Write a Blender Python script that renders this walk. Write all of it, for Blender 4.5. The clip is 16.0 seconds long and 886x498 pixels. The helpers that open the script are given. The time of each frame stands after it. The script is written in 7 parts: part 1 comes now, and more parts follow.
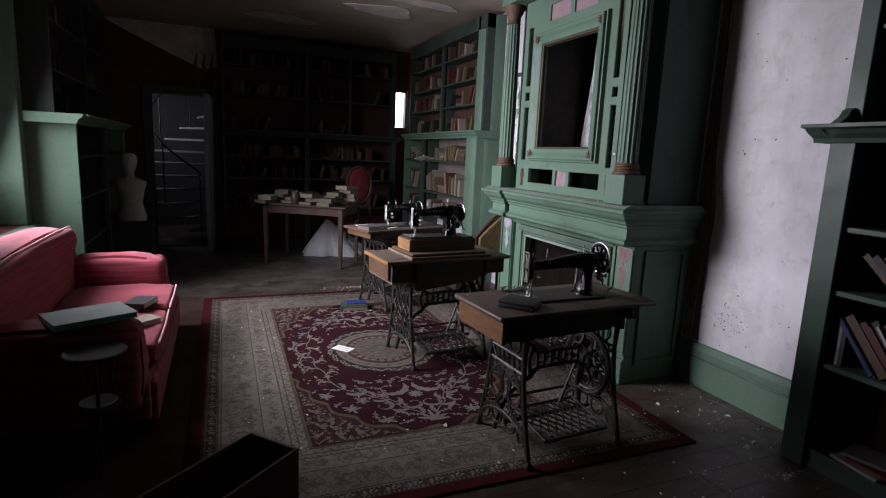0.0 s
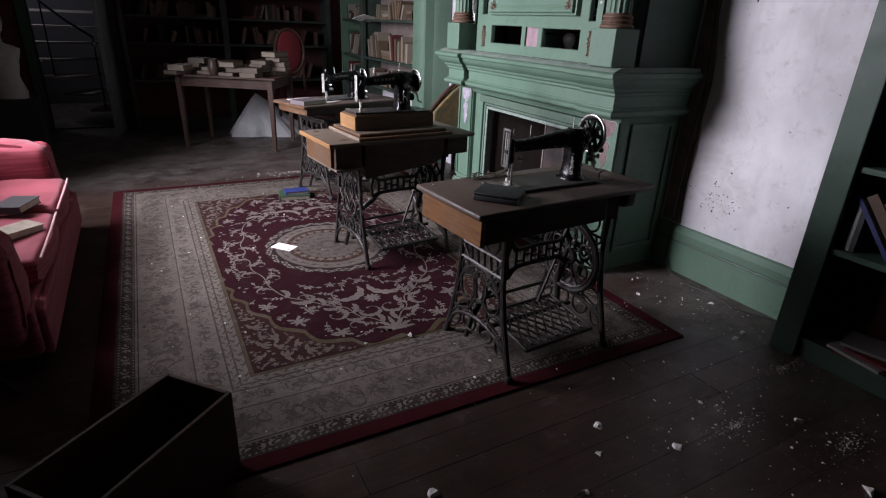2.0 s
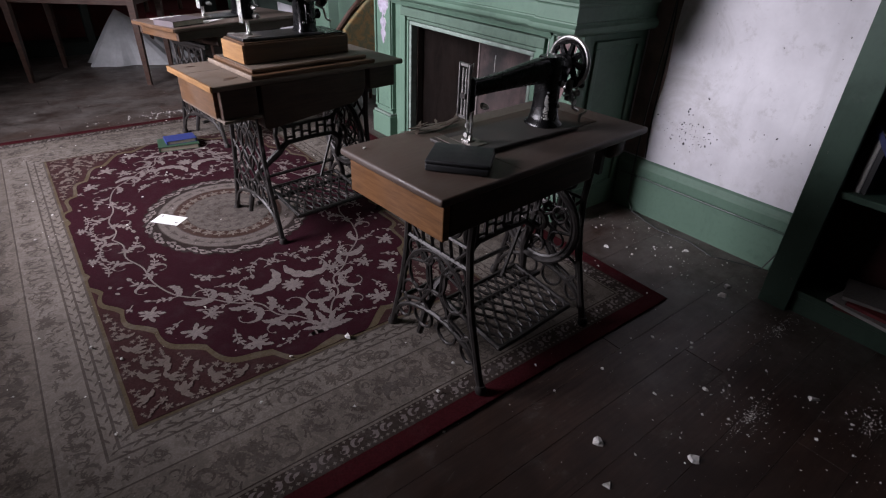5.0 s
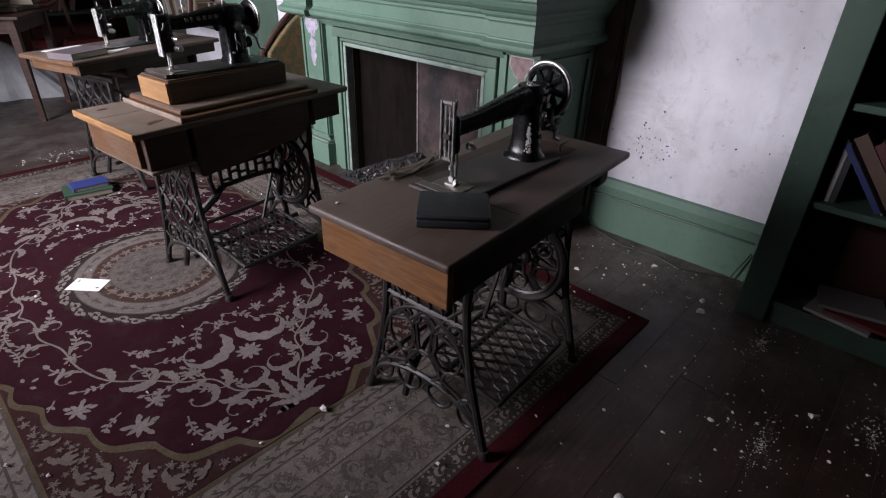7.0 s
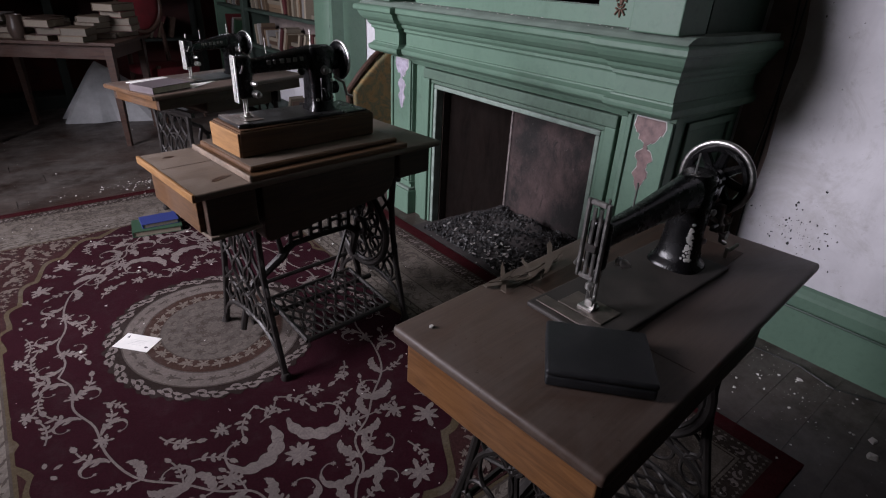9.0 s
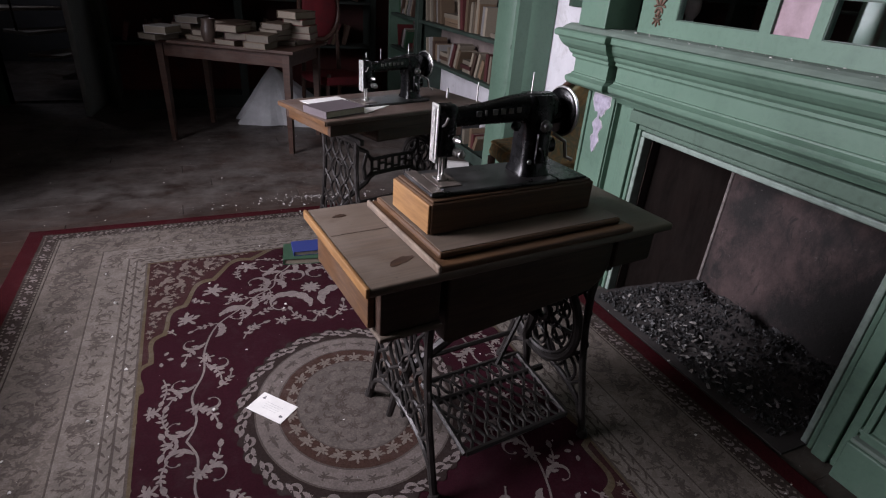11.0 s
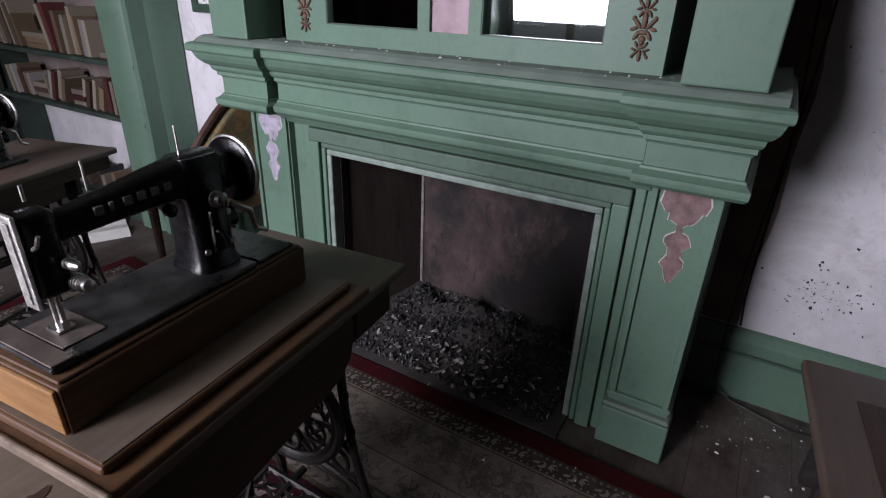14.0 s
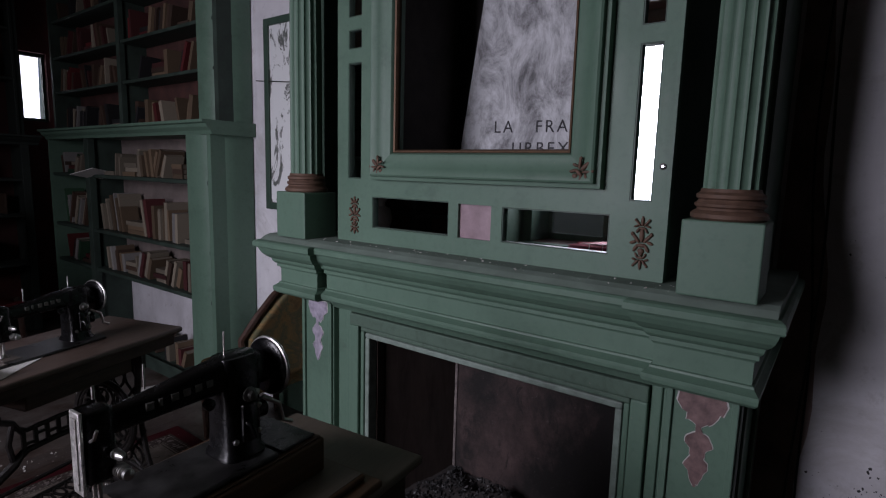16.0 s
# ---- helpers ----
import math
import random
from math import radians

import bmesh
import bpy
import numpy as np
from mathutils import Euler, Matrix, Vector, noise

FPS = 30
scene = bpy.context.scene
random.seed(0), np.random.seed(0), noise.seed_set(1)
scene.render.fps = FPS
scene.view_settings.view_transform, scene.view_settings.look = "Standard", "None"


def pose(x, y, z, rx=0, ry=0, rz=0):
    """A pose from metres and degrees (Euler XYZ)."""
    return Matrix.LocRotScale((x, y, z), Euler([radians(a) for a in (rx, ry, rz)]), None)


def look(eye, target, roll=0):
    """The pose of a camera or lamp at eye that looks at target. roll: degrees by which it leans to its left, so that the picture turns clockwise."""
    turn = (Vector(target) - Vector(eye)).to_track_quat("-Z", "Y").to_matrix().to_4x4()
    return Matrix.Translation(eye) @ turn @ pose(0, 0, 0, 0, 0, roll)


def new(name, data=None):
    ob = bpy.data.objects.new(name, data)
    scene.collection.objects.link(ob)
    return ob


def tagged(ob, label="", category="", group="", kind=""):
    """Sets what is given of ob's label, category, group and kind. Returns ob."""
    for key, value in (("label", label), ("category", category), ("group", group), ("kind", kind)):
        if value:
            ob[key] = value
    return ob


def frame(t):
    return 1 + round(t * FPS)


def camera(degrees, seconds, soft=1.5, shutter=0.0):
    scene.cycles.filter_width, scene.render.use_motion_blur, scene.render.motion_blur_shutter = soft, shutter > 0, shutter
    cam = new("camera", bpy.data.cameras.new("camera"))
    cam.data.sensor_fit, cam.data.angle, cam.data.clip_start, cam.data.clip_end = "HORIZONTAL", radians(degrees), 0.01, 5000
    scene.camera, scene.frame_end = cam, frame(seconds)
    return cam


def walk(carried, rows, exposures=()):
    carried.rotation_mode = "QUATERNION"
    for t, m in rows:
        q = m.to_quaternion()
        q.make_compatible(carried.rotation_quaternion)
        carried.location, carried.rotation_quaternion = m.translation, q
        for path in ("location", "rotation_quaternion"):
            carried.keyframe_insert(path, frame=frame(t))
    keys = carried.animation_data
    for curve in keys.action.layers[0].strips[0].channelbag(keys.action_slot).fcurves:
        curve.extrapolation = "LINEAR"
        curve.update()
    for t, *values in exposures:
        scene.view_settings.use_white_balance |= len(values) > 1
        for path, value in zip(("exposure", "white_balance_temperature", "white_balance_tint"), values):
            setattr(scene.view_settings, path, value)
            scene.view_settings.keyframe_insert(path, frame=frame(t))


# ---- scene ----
cam = camera(78.8, 16.0, soft=1.15)
PATH = [
    (0, (0.244, 0.218, 1.442), (1.009, 2.034, 1.1), 2.6),
    (0.5, (0.34, 0.318, 1.421), (1.085, 2.11, 0.937), 2.6),
    (1, (0.416, 0.404, 1.38), (1.125, 2.16, 0.737), 2.3),
    (1.5, (0.421, 0.536, 1.366), (1.145, 2.256, 0.645), 1.9),
    (2, (0.398, 0.718, 1.362), (1.302, 2.327, 0.592), 2.5),
    (2.5, (0.39, 0.822, 1.34), (1.403, 2.325, 0.493), 3.4),
    (3, (0.461, 0.905, 1.319), (1.47, 2.376, 0.414), 2.5),
    (5.5, (0.641, 1.371, 1.317), (1.777, 2.633, 0.26), 2.4),
    (6, (0.618, 1.448, 1.319), (1.836, 2.624, 0.256), 2.3),
    (6.5, (0.608, 1.506, 1.325), (1.87, 2.636, 0.262), 2.4),
    (7, (0.665, 1.564, 1.332), (1.952, 2.728, 0.337), 1.8),
    (7.5, (0.777, 1.66, 1.335), (2.083, 2.834, 0.379), 1.9),
    (8, (0.874, 1.725, 1.34), (2.183, 2.903, 0.393), 2.1),
    (8.5, (0.898, 1.801, 1.336), (2.188, 3.012, 0.404), 3.3),
    (9, (0.871, 1.944, 1.332), (2.021, 3.302, 0.42), 2.9),
    (9.5, (0.824, 2.126, 1.352), (1.855, 3.579, 0.443), 3.5),
    (12, (1.041, 2.636, 1.347), (1.741, 4.279, 0.447), 3.7),
    (12.5, (1.071, 2.689, 1.343), (1.776, 4.335, 0.453), 2.9),
    (13, (1.116, 2.763, 1.34), (2.081, 4.281, 0.465), 2.6),
    (13.5, (1.151, 2.808, 1.364), (2.513, 3.988, 0.495), 2.4),
    (14, (1.186, 2.845, 1.36), (2.75, 3.746, 0.498), 2.1),
    (14.5, (1.186, 2.849, 1.376), (2.809, 3.694, 0.567), 1.7),
    (15, (1.182, 2.83, 1.416), (2.853, 3.726, 0.781), 1.6),
    (15.5, (1.169, 2.769, 1.437), (2.833, 3.786, 0.991), 1.5),
    (16, (1.147, 2.719, 1.469), (2.743, 3.891, 1.187), 1.6),
]
walk(cam, [(t, look(eye, target, roll)) for t, eye, target, roll in PATH], exposures=[(0, -0.35, 6300, 20), (1.5, -0.05, 6300, 20), (3, 0.0, 6300, 20), (6.5, 0.02, 6300, 20), (8, -0.26, 6300, 20), (9, -0.48, 6300, 20), (12.5, -0.42, 6300, 20), (13.5, -0.45, 6250, 20), (14.5, -0.66, 6200, 21), (15.2, -1.1, 6150, 22), (16, -1.66, 6150, 22)])

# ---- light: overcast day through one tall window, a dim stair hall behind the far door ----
world = bpy.data.worlds.new("sky")
scene.world = world
world.use_nodes = True
wn = world.node_tree.nodes
sky = wn.new("ShaderNodeTexSky")
sky.sky_type = "NISHITA"
sky.sun_disc = False
sky.sun_elevation, sky.sun_rotation = radians(38), radians(-80)
wn["Background"].inputs["Strength"].default_value = 0.1
world.node_tree.links.new(sky.outputs[0], wn["Background"].inputs["Color"])
sun = bpy.data.lights.new("sun", "SUN")
sun.energy, sun.angle, sun.color = 0.6, radians(25), (1, 0.97, 0.93)
new("sun", sun).matrix_world = look((0, 0, 9), (6, -1, 4.3))


def area_lamp(name, eye, target, w, h, watts, color):
    lamp = bpy.data.lights.new(name, "AREA")
    lamp.shape, lamp.size, lamp.size_y, lamp.energy, lamp.color = "RECTANGLE", w, h, watts, color
    ob = new(name, lamp)
    ob.matrix_world = look(eye, target)
    return ob


area_lamp("window_daylight", (-1.27, 4.62, 1.9), (3, 4.4, 0.45), 1.4, 1.65, 140, (0.97, 0.96, 1.0)).data.spread = radians(112)
area_lamp("corner_window_daylight", (2.96, 8.85, 2.15), (2.5, 6.5, 1.6), 0.2, 0.6, 3, (0.93, 0.96, 1.0))
# lamp added at a supposed opening, out of view, to light the stairs
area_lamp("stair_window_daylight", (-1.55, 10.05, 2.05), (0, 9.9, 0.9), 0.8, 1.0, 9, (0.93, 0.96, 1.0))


# ---- materials ----
class Nodes:
    """A short hand for building one node material."""

    def __init__(self, name, rough=0.6, metal=0.0):
        self.mat = bpy.data.materials.new(name)
        self.mat.use_nodes = True
        self.t = self.mat.node_tree
        self.b = self.t.nodes["Principled BSDF"]
        self.b.inputs["Roughness"].default_value = rough
        self.b.inputs["Metallic"].default_value = metal
        self.co = self.t.nodes.new("ShaderNodeTexCoord").outputs["Object"]

    def link(self, a, b):
        self.t.links.new(a, b)

    def mapped(self, scale, source=None):
        m = self.t.nodes.new("ShaderNodeMapping")
        m.inputs["Scale"].default_value = scale
        self.link(source or self.co, m.inputs["Vector"])
        return m.outputs[0]

    def noise(self, scale, detail=4, rough=0.6, vec=None, distort=0.0):
        n = self.t.nodes.new("ShaderNodeTexNoise")
        n.inputs["Scale"].default_value = scale
        n.inputs["Detail"].default_value = detail
        n.inputs["Roughness"].default_value = rough
        n.inputs["Distortion"].default_value = distort
        self.link(vec or self.co, n.inputs["Vector"])
        return n.outputs["Fac"]

    def ramp(self, fac, *stops):
        r = self.t.nodes.new("ShaderNodeValToRGB")
        e = r.color_ramp.elements
        while len(e) < len(stops):
            e.new(0.5)
        for el, (p, c) in zip(e, stops):
            el.position = p
            el.color = (*c, 1) if isinstance(c, tuple) else (c, c, c, 1)
        self.link(fac, r.inputs[0])
        return r.outputs[0]

    def mix(self, fac, a, b, mode="MIX"):
        m = self.t.nodes.new("ShaderNodeMix")
        m.data_type, m.blend_type = "RGBA", mode
        for slot, v in ((0, fac), (6, a), (7, b)):
            if isinstance(v, tuple):
                m.inputs[slot].default_value = (*v, 1)
            elif isinstance(v, float):
                m.inputs[slot].default_value = v
            else:
                self.link(v, m.inputs[slot])
        return m.outputs[2]

    def random_shade(self, color, low, high, island=False):
        i = self.t.nodes.new("ShaderNodeNewGeometry" if island else "ShaderNodeObjectInfo")
        s = self.ramp(i.outputs["Random Per Island" if island else "Random"], (0, low), (1, high))
        return self.mix(1.0, color, s, "MULTIPLY")

    def done(self, color, bump=None, strength=0.2, dist=0.004, rough=None):
        if isinstance(color, tuple):
            self.b.inputs["Base Color"].default_value = (*color, 1)
        else:
            self.link(color, self.b.inputs["Base Color"])
        if bump is not None:
            n = self.t.nodes.new("ShaderNodeBump")
            n.inputs["Strength"].default_value, n.inputs["Distance"].default_value = strength, dist
            self.link(bump, n.inputs["Height"])
            self.link(n.outputs[0], self.b.inputs["Normal"])
        if rough is not None:
            self.link(rough, self.b.inputs["Roughness"])
        return self.mat


def paint(name, base, dust=(0.2, 0.2, 0.19), rough=0.45, amount=0.45):
    """Old gloss paint: brush marks, faint grime, dust in patches."""
    n = Nodes(name, rough)
    n.b.inputs["Specular IOR Level"].default_value = 0.3
    big = n.noise(2.3, 5)
    fine = n.noise(45, 3)
    c = n.mix(n.ramp(big, (0.3, 0.0), (0.75, 1.0)), tuple(v * 0.82 for v in base), base)
    c = n.mix(n.ramp(fine, (0.5, 0.0), (0.8, amount)), c, tuple(v * 0.62 for v in base))
    c = n.mix(n.ramp(n.noise(8, 6, 0.7, n.mapped((1, 1, 0.25))), (0.55, 0.0), (0.8, amount)), c, tuple(v * 0.5 for v in base))
    c = n.mix(n.ramp(n.noise(6, 6, 0.7), (0.58, 0.0), (0.8, amount * 0.6)), c, dust)
    chips = n.noise(38, 6, 0.75)
    c = n.mix(n.ramp(chips, (0.7, 0.0), (0.715, 0.85)), c, (0.3, 0.25, 0.23))
    c = n.mix(n.ramp(n.noise(3.2, 7, 0.75, n.mapped((1, 1, 1.5))), (0.54, 0.0), (0.75, 0.7)), c, tuple(v * 0.45 for v in base))
    return n.done(c, n.noise(130, 2), 0.12, 0.001, n.ramp(big, (0.3, rough - 0.08), (0.8, rough + 0.2)))


def wood(name, dark, light, rough=0.5, grain=(2, 26, 26), dust=0.0, gloss_var=0.15, island=None):
    n = Nodes(name, rough)
    n.b.inputs["Specular IOR Level"].default_value = 0.3
    v = n.mapped(grain)
    g = n.noise(3.0, 6, 0.65, v, 0.6)
    c = n.ramp(g, (0.28, dark), (0.72, light))
    if island is not None:
        c = n.random_shade(c, 0.75, 1.15, island)
    d = n.noise(7, 6, 0.7)
    if dust:
        c = n.mix(n.ramp(d, (0.4, 0.0), (0.75, dust)), c, (0.16, 0.15, 0.135))
    return n.done(c, g, 0.15, 0.002, n.ramp(d, (0.3, rough), (0.75, rough + gloss_var)))


def plain(name, base, rough=0.6, metal=0.0, var=0.25, scale=14, bump=0.1):
    n = Nodes(name, rough, metal)
    f = n.noise(scale, 5, 0.65)
    c = n.mix(n.ramp(f, (0.3, 0.0), (0.75, 1.0)), tuple(v * (1 - var) for v in base), tuple(min(1, v * (1 + var * 0.5)) for v in base))
    return n.done(c, n.noise(scale * 9, 3), bump, 0.002, n.ramp(f, (0.2, max(0.05, rough - 0.1)), (0.8, min(1, rough + 0.15))))


GREEN = paint("green_gloss_paint", (0.112, 0.19, 0.138))
GREEN_DARK = paint("deep_and_shaded_green_paint", (0.048, 0.085, 0.062))
RED_WALL = plain("dark_red_wallpaper", (0.11, 0.022, 0.02), 0.75, var=0.5, scale=5)
CEIL = plain("stained_ceiling_paint", (0.3, 0.255, 0.2), 0.85, var=0.35, scale=2.2)


def plaster():
    n = Nodes("scuffed_white_plaster", 0.82)
    c = n.mix(n.ramp(n.noise(1.6, 6, 0.65), (0.35, 0.0), (0.75, 1.0)), (0.52, 0.51, 0.535), (0.78, 0.77, 0.8))
    streak = n.noise(3.2, 5, 0.6, n.mapped((2.5, 2.5, 0.35)))
    c = n.mix(n.ramp(streak, (0.54, 0.0), (0.78, 0.5)), c, (0.4, 0.39, 0.4))
    c = n.mix(n.ramp(n.noise(11, 6, 0.75), (0.56, 0.0), (0.72, 0.6)), c, (0.36, 0.34, 0.335))
    c = n.mix(n.ramp(n.noise(2.6, 7, 0.8, None, 0.8), (0.52, 0.0), (0.68, 0.55)), c, (0.4, 0.385, 0.375))
    return n.done(c, n.noise(24, 5), 0.3, 0.004)


PLASTER = plaster()


def floorwood():
    """Dark varnished boards, scuffed, with plaster dust lying by the fireplace wall and at the far end."""
    n = Nodes("worn_dark_floorboard", 0.36)
    n.b.inputs["Specular IOR Level"].default_value = 0.3
    g = n.noise(3.0, 6, 0.65, n.mapped((1.4, 22, 22)), 0.6)
    c = n.random_shade(n.ramp(g, (0.28, (0.02, 0.0105, 0.0075)), (0.72, (0.058, 0.033, 0.024))), 0.7, 1.2)
    d = n.noise(6, 7, 0.75)
    c = n.mix(n.ramp(n.noise(1.7, 6, 0.75), (0.5, 0.0), (0.75, 0.35)), c, (0.1, 0.09, 0.08))
    c = n.mix(n.ramp(d, (0.58, 0.0), (0.75, 0.45)), c, (0.15, 0.14, 0.125))
    c = n.mix(n.ramp(n.noise(4.5, 9, 0.8, n.mapped((1, 2.2, 1)), 1.8), (0.6, 0.0), (0.68, 0.55)), c, (0.2, 0.19, 0.175))
    c = n.mix(n.ramp(n.noise(1.1, 6, 0.7, None, 0.8), (0.42, 0.0), (0.6, 0.75)), c, (0.016, 0.0095, 0.0075))
    sep = n.t.nodes.new("ShaderNodeSeparateXYZ")
    n.link(n.co, sep.inputs[0])
    sums = []
    for axis, scale, lo in (("X", 0.3, 2.35), ("Y", 0.3, 5.5)):
        m = n.t.nodes.new("ShaderNodeMapRange")
        m.inputs["From Min"].default_value, m.inputs["From Max"].default_value = lo, lo + 0.6
        n.link(sep.outputs[axis], m.inputs["Value"])
        sums.append(m.outputs[0])
    mx = n.t.nodes.new("ShaderNodeMath")
    mx.operation = "MAXIMUM"
    n.link(sums[0], mx.inputs[0]), n.link(sums[1], mx.inputs[1])
    film = n.mix(1.0, mx.outputs[0], n.ramp(n.noise(3.5, 7, 0.75), (0.36, 0.02), (0.72, 0.75)), "MULTIPLY")
    c = n.mix(film, c, (0.2, 0.185, 0.17))
    return n.done(c, g, 0.2, 0.002, n.ramp(d, (0.3, 0.3), (0.75, 0.65)))


FLOORWOOD = floorwood()
SUBFLOOR = plain("dark_gap", (0.012, 0.011, 0.01), 0.9)
GROUND = plain("rough_grass", (0.06, 0.085, 0.035), 0.9, var=0.5, scale=3)


# ---- helpers ----
def box(bm, x0, x1, y0, y1, z0, z1, m=None):
    t = Matrix.Translation(((x0 + x1) / 2, (y0 + y1) / 2, (z0 + z1) / 2)) @ Matrix.Diagonal((x1 - x0, y1 - y0, z1 - z0, 1))
    bmesh.ops.create_cube(bm, size=1, matrix=(m @ t) if m else t)
    return bm


def boxes(*rows):
    bm = bmesh.new()
    for r in rows:
        box(bm, *r)
    return bm


def soft(bm, w=0.004, seg=2, angle=30):
    """Rounds the sharp edges."""
    es = [e for e in bm.edges if len(e.link_faces) == 2 and e.calc_face_angle(0) > radians(angle)]
    bmesh.ops.bevel(bm, geom=es, offset=w, segments=seg, affect="EDGES", profile=0.5, clamp_overlap=True)
    return bm


def prism(bm, outline, axis, a, b, m=None):
    """A closed outline of (u, v) points pushed along an axis from a to b. x: (u, v) = (y, z); y: (x, z); z: (x, y)."""
    def at(u, v, w):
        p = Vector((w, u, v) if axis == "x" else (u, w, v) if axis == "y" else (u, v, w))
        return m @ p if m else p
    lo = [bm.verts.new(at(u, v, a)) for u, v in outline]
    hi = [bm.verts.new(at(u, v, b)) for u, v in outline]
    k = len(outline)
    for i in range(k):
        bm.faces.new((lo[i], lo[(i + 1) % k], hi[(i + 1) % k], hi[i]))
    bm.faces.new(lo[::-1]), bm.faces.new(hi)
    bmesh.ops.recalc_face_normals(bm, faces=bm.faces)
    return bm


def lathe(bm, profile, seg=20, m=None):
    """A profile of (radius, height) turned about z."""
    rings = []
    for r, z in profile:
        ring = []
        for i in range(seg):
            a = 2 * math.pi * i / seg
            p = Vector((max(r, 1e-4) * math.cos(a), max(r, 1e-4) * math.sin(a), z))
            ring.append(bm.verts.new(m @ p if m else p))
        rings.append(ring)
    for a, b in zip(rings, rings[1:]):
        for i in range(seg):
            bm.faces.new((a[i], a[(i + 1) % seg], b[(i + 1) % seg], b[i]))
    bm.faces.new(rings[0][::-1]), bm.faces.new(rings[-1])
    return bm


def tube(bm, pts, r, n=6, m=None, closed=False, flat=1.0):
    """A bar bent through points; r may be a list."""
    pts = [Vector(p) for p in pts]
    k = len(pts)
    rings, up = [], None
    for i, p in enumerate(pts):
        a, b = pts[i - 1] if (i or closed) else p, pts[(i + 1) % k] if (i < k - 1 or closed) else p
        d = (b - a).normalized()
        if up is None:
            up = d.orthogonal().normalized()
        up = (up - d * up.dot(d)).normalized()
        side = d.cross(up)
        rr = r[i] if isinstance(r, (list, tuple)) else r
        ring = []
        for j in range(n):
            w = 2 * math.pi * j / n
            q = p + (up * math.cos(w) * flat + side * math.sin(w)) * rr
            ring.append(bm.verts.new(m @ q if m else q))
        rings.append(ring)
    pairs = list(zip(rings, rings[1:])) + ([(rings[-1], rings[0])] if closed else [])
    for a, b in pairs:
        for j in range(n):
            bm.faces.new((a[j], a[(j + 1) % n], b[(j + 1) % n], b[j]))
    if not closed:
        bm.faces.new(rings[0][::-1]), bm.faces.new(rings[-1])
    return bm


def ring(cx, cy, rx, ry, k=20, f=lambda u, v: (u, v, 0)):
    return [f(cx + rx * math.cos(2 * math.pi * i / k), cy + ry * math.sin(2 * math.pi * i / k)) for i in range(k)]


def mesh(name, bm, material, smooth=False):
    bmesh.ops.recalc_face_normals(bm, faces=bm.faces)
    me = bpy.data.meshes.new(name)
    bm.to_mesh(me)
    bm.free()
    for m in material if isinstance(material, (list, tuple)) else [material]:
        me.materials.append(m)
    if smooth:
        me.polygons.foreach_set("use_smooth", [True] * len(me.polygons))
        me.set_sharp_from_angle(angle=radians(38))
    return me


def part(name, bm, material, parent=None, label="", smooth=False, at=None):
    ob = new(name, mesh(name, bm, material, smooth))
    ob.parent = parent
    if at is not None:
        ob.matrix_basis = at
    if label:
        ob["label"] = label
    return ob


def thing(name, label, category, m=None, group=""):
    ob = new(name)
    ob.empty_display_size = 0.1
    ob.matrix_basis = m or Matrix()
    return tagged(ob, label, category, group)


def setting(name, bm, material, label="", category="", smooth=False):
    return tagged(part(name, bm, material, None, "", smooth), label, category or name.split("_")[0], kind="structure")


# ---- the room ----
WX, LX, FY, BY, TOP = 3.18, -1.2, 8.62, -1.6, 3.0
W0, W1, WZ0, WZ1 = 3.85, 5.45, 0.74, 2.78    # the tall window in the left wall
CW0, CW1, CZ0, CZ1 = 2.86, 3.06, 1.82, 2.42    # the narrow window in the far wall's corner

bm = boxes((WX, WX + 0.25, BY, 2.88, -0.05, TOP), (WX + 0.55, WX + 0.8, 2.88, 4.6, -0.05, TOP), (WX, WX + 0.25, 4.6, FY, -0.05, TOP),
           (WX + 0.25, WX + 0.56, 2.7, 2.88, -0.05, TOP), (WX + 0.25, WX + 0.56, 4.6, 4.75, -0.05, TOP))
setting("wall_east", bm, PLASTER, "unseen white plaster wall, added to bounce light with cracks and soot specks", "wall")
bm = boxes((LX - 0.55, LX, BY, W0, -0.05, TOP), (LX - 0.55, LX, W1, FY, -0.05, TOP), (LX - 0.55, LX, W0, W1, -0.05, WZ0), (LX - 0.55, LX, W0, W1, WZ1, TOP))
setting("wall_west", bm, RED_WALL, "dark red papered wall", "wall")
DX0, DX1, DZ = -0.56, 0.2, 2.1
bm = boxes((LX - 0.25, DX0, FY, FY + 0.15, -0.05, TOP), (DX1, CW0, FY, FY + 0.15, -0.05, TOP), (DX0, DX1, FY, FY + 0.15, DZ, TOP),
           (CW1, WX + 0.25, FY, FY + 0.15, -0.05, TOP), (CW0, CW1, FY, FY + 0.15, -0.05, CZ0), (CW0, CW1, FY, FY + 0.15, CZ1, TOP))
setting("wall_north", bm, RED_WALL, "dark red papered wall with peeling paper", "wall")
# closing wall out of view, made white to bounce light into the room
setting("wall_south", boxes((LX - 0.25, WX + 0.25, BY - 0.2, BY, -0.05, TOP)), PLASTER, "unseen white plaster wall, added to bounce light", "wall")
setting("ceiling", boxes((LX - 0.25, WX + 0.8, BY - 0.2, FY + 0.15, TOP, TOP + 0.2)), CEIL, "stained plaster ceiling with flaking patches", "ceiling")
setting("floor", boxes((LX - 0.25, WX + 0.8, BY - 0.2, FY + 0.15, -0.12, -0.022)), SUBFLOOR, "worn dark wooden plank floor with debris", "floor")
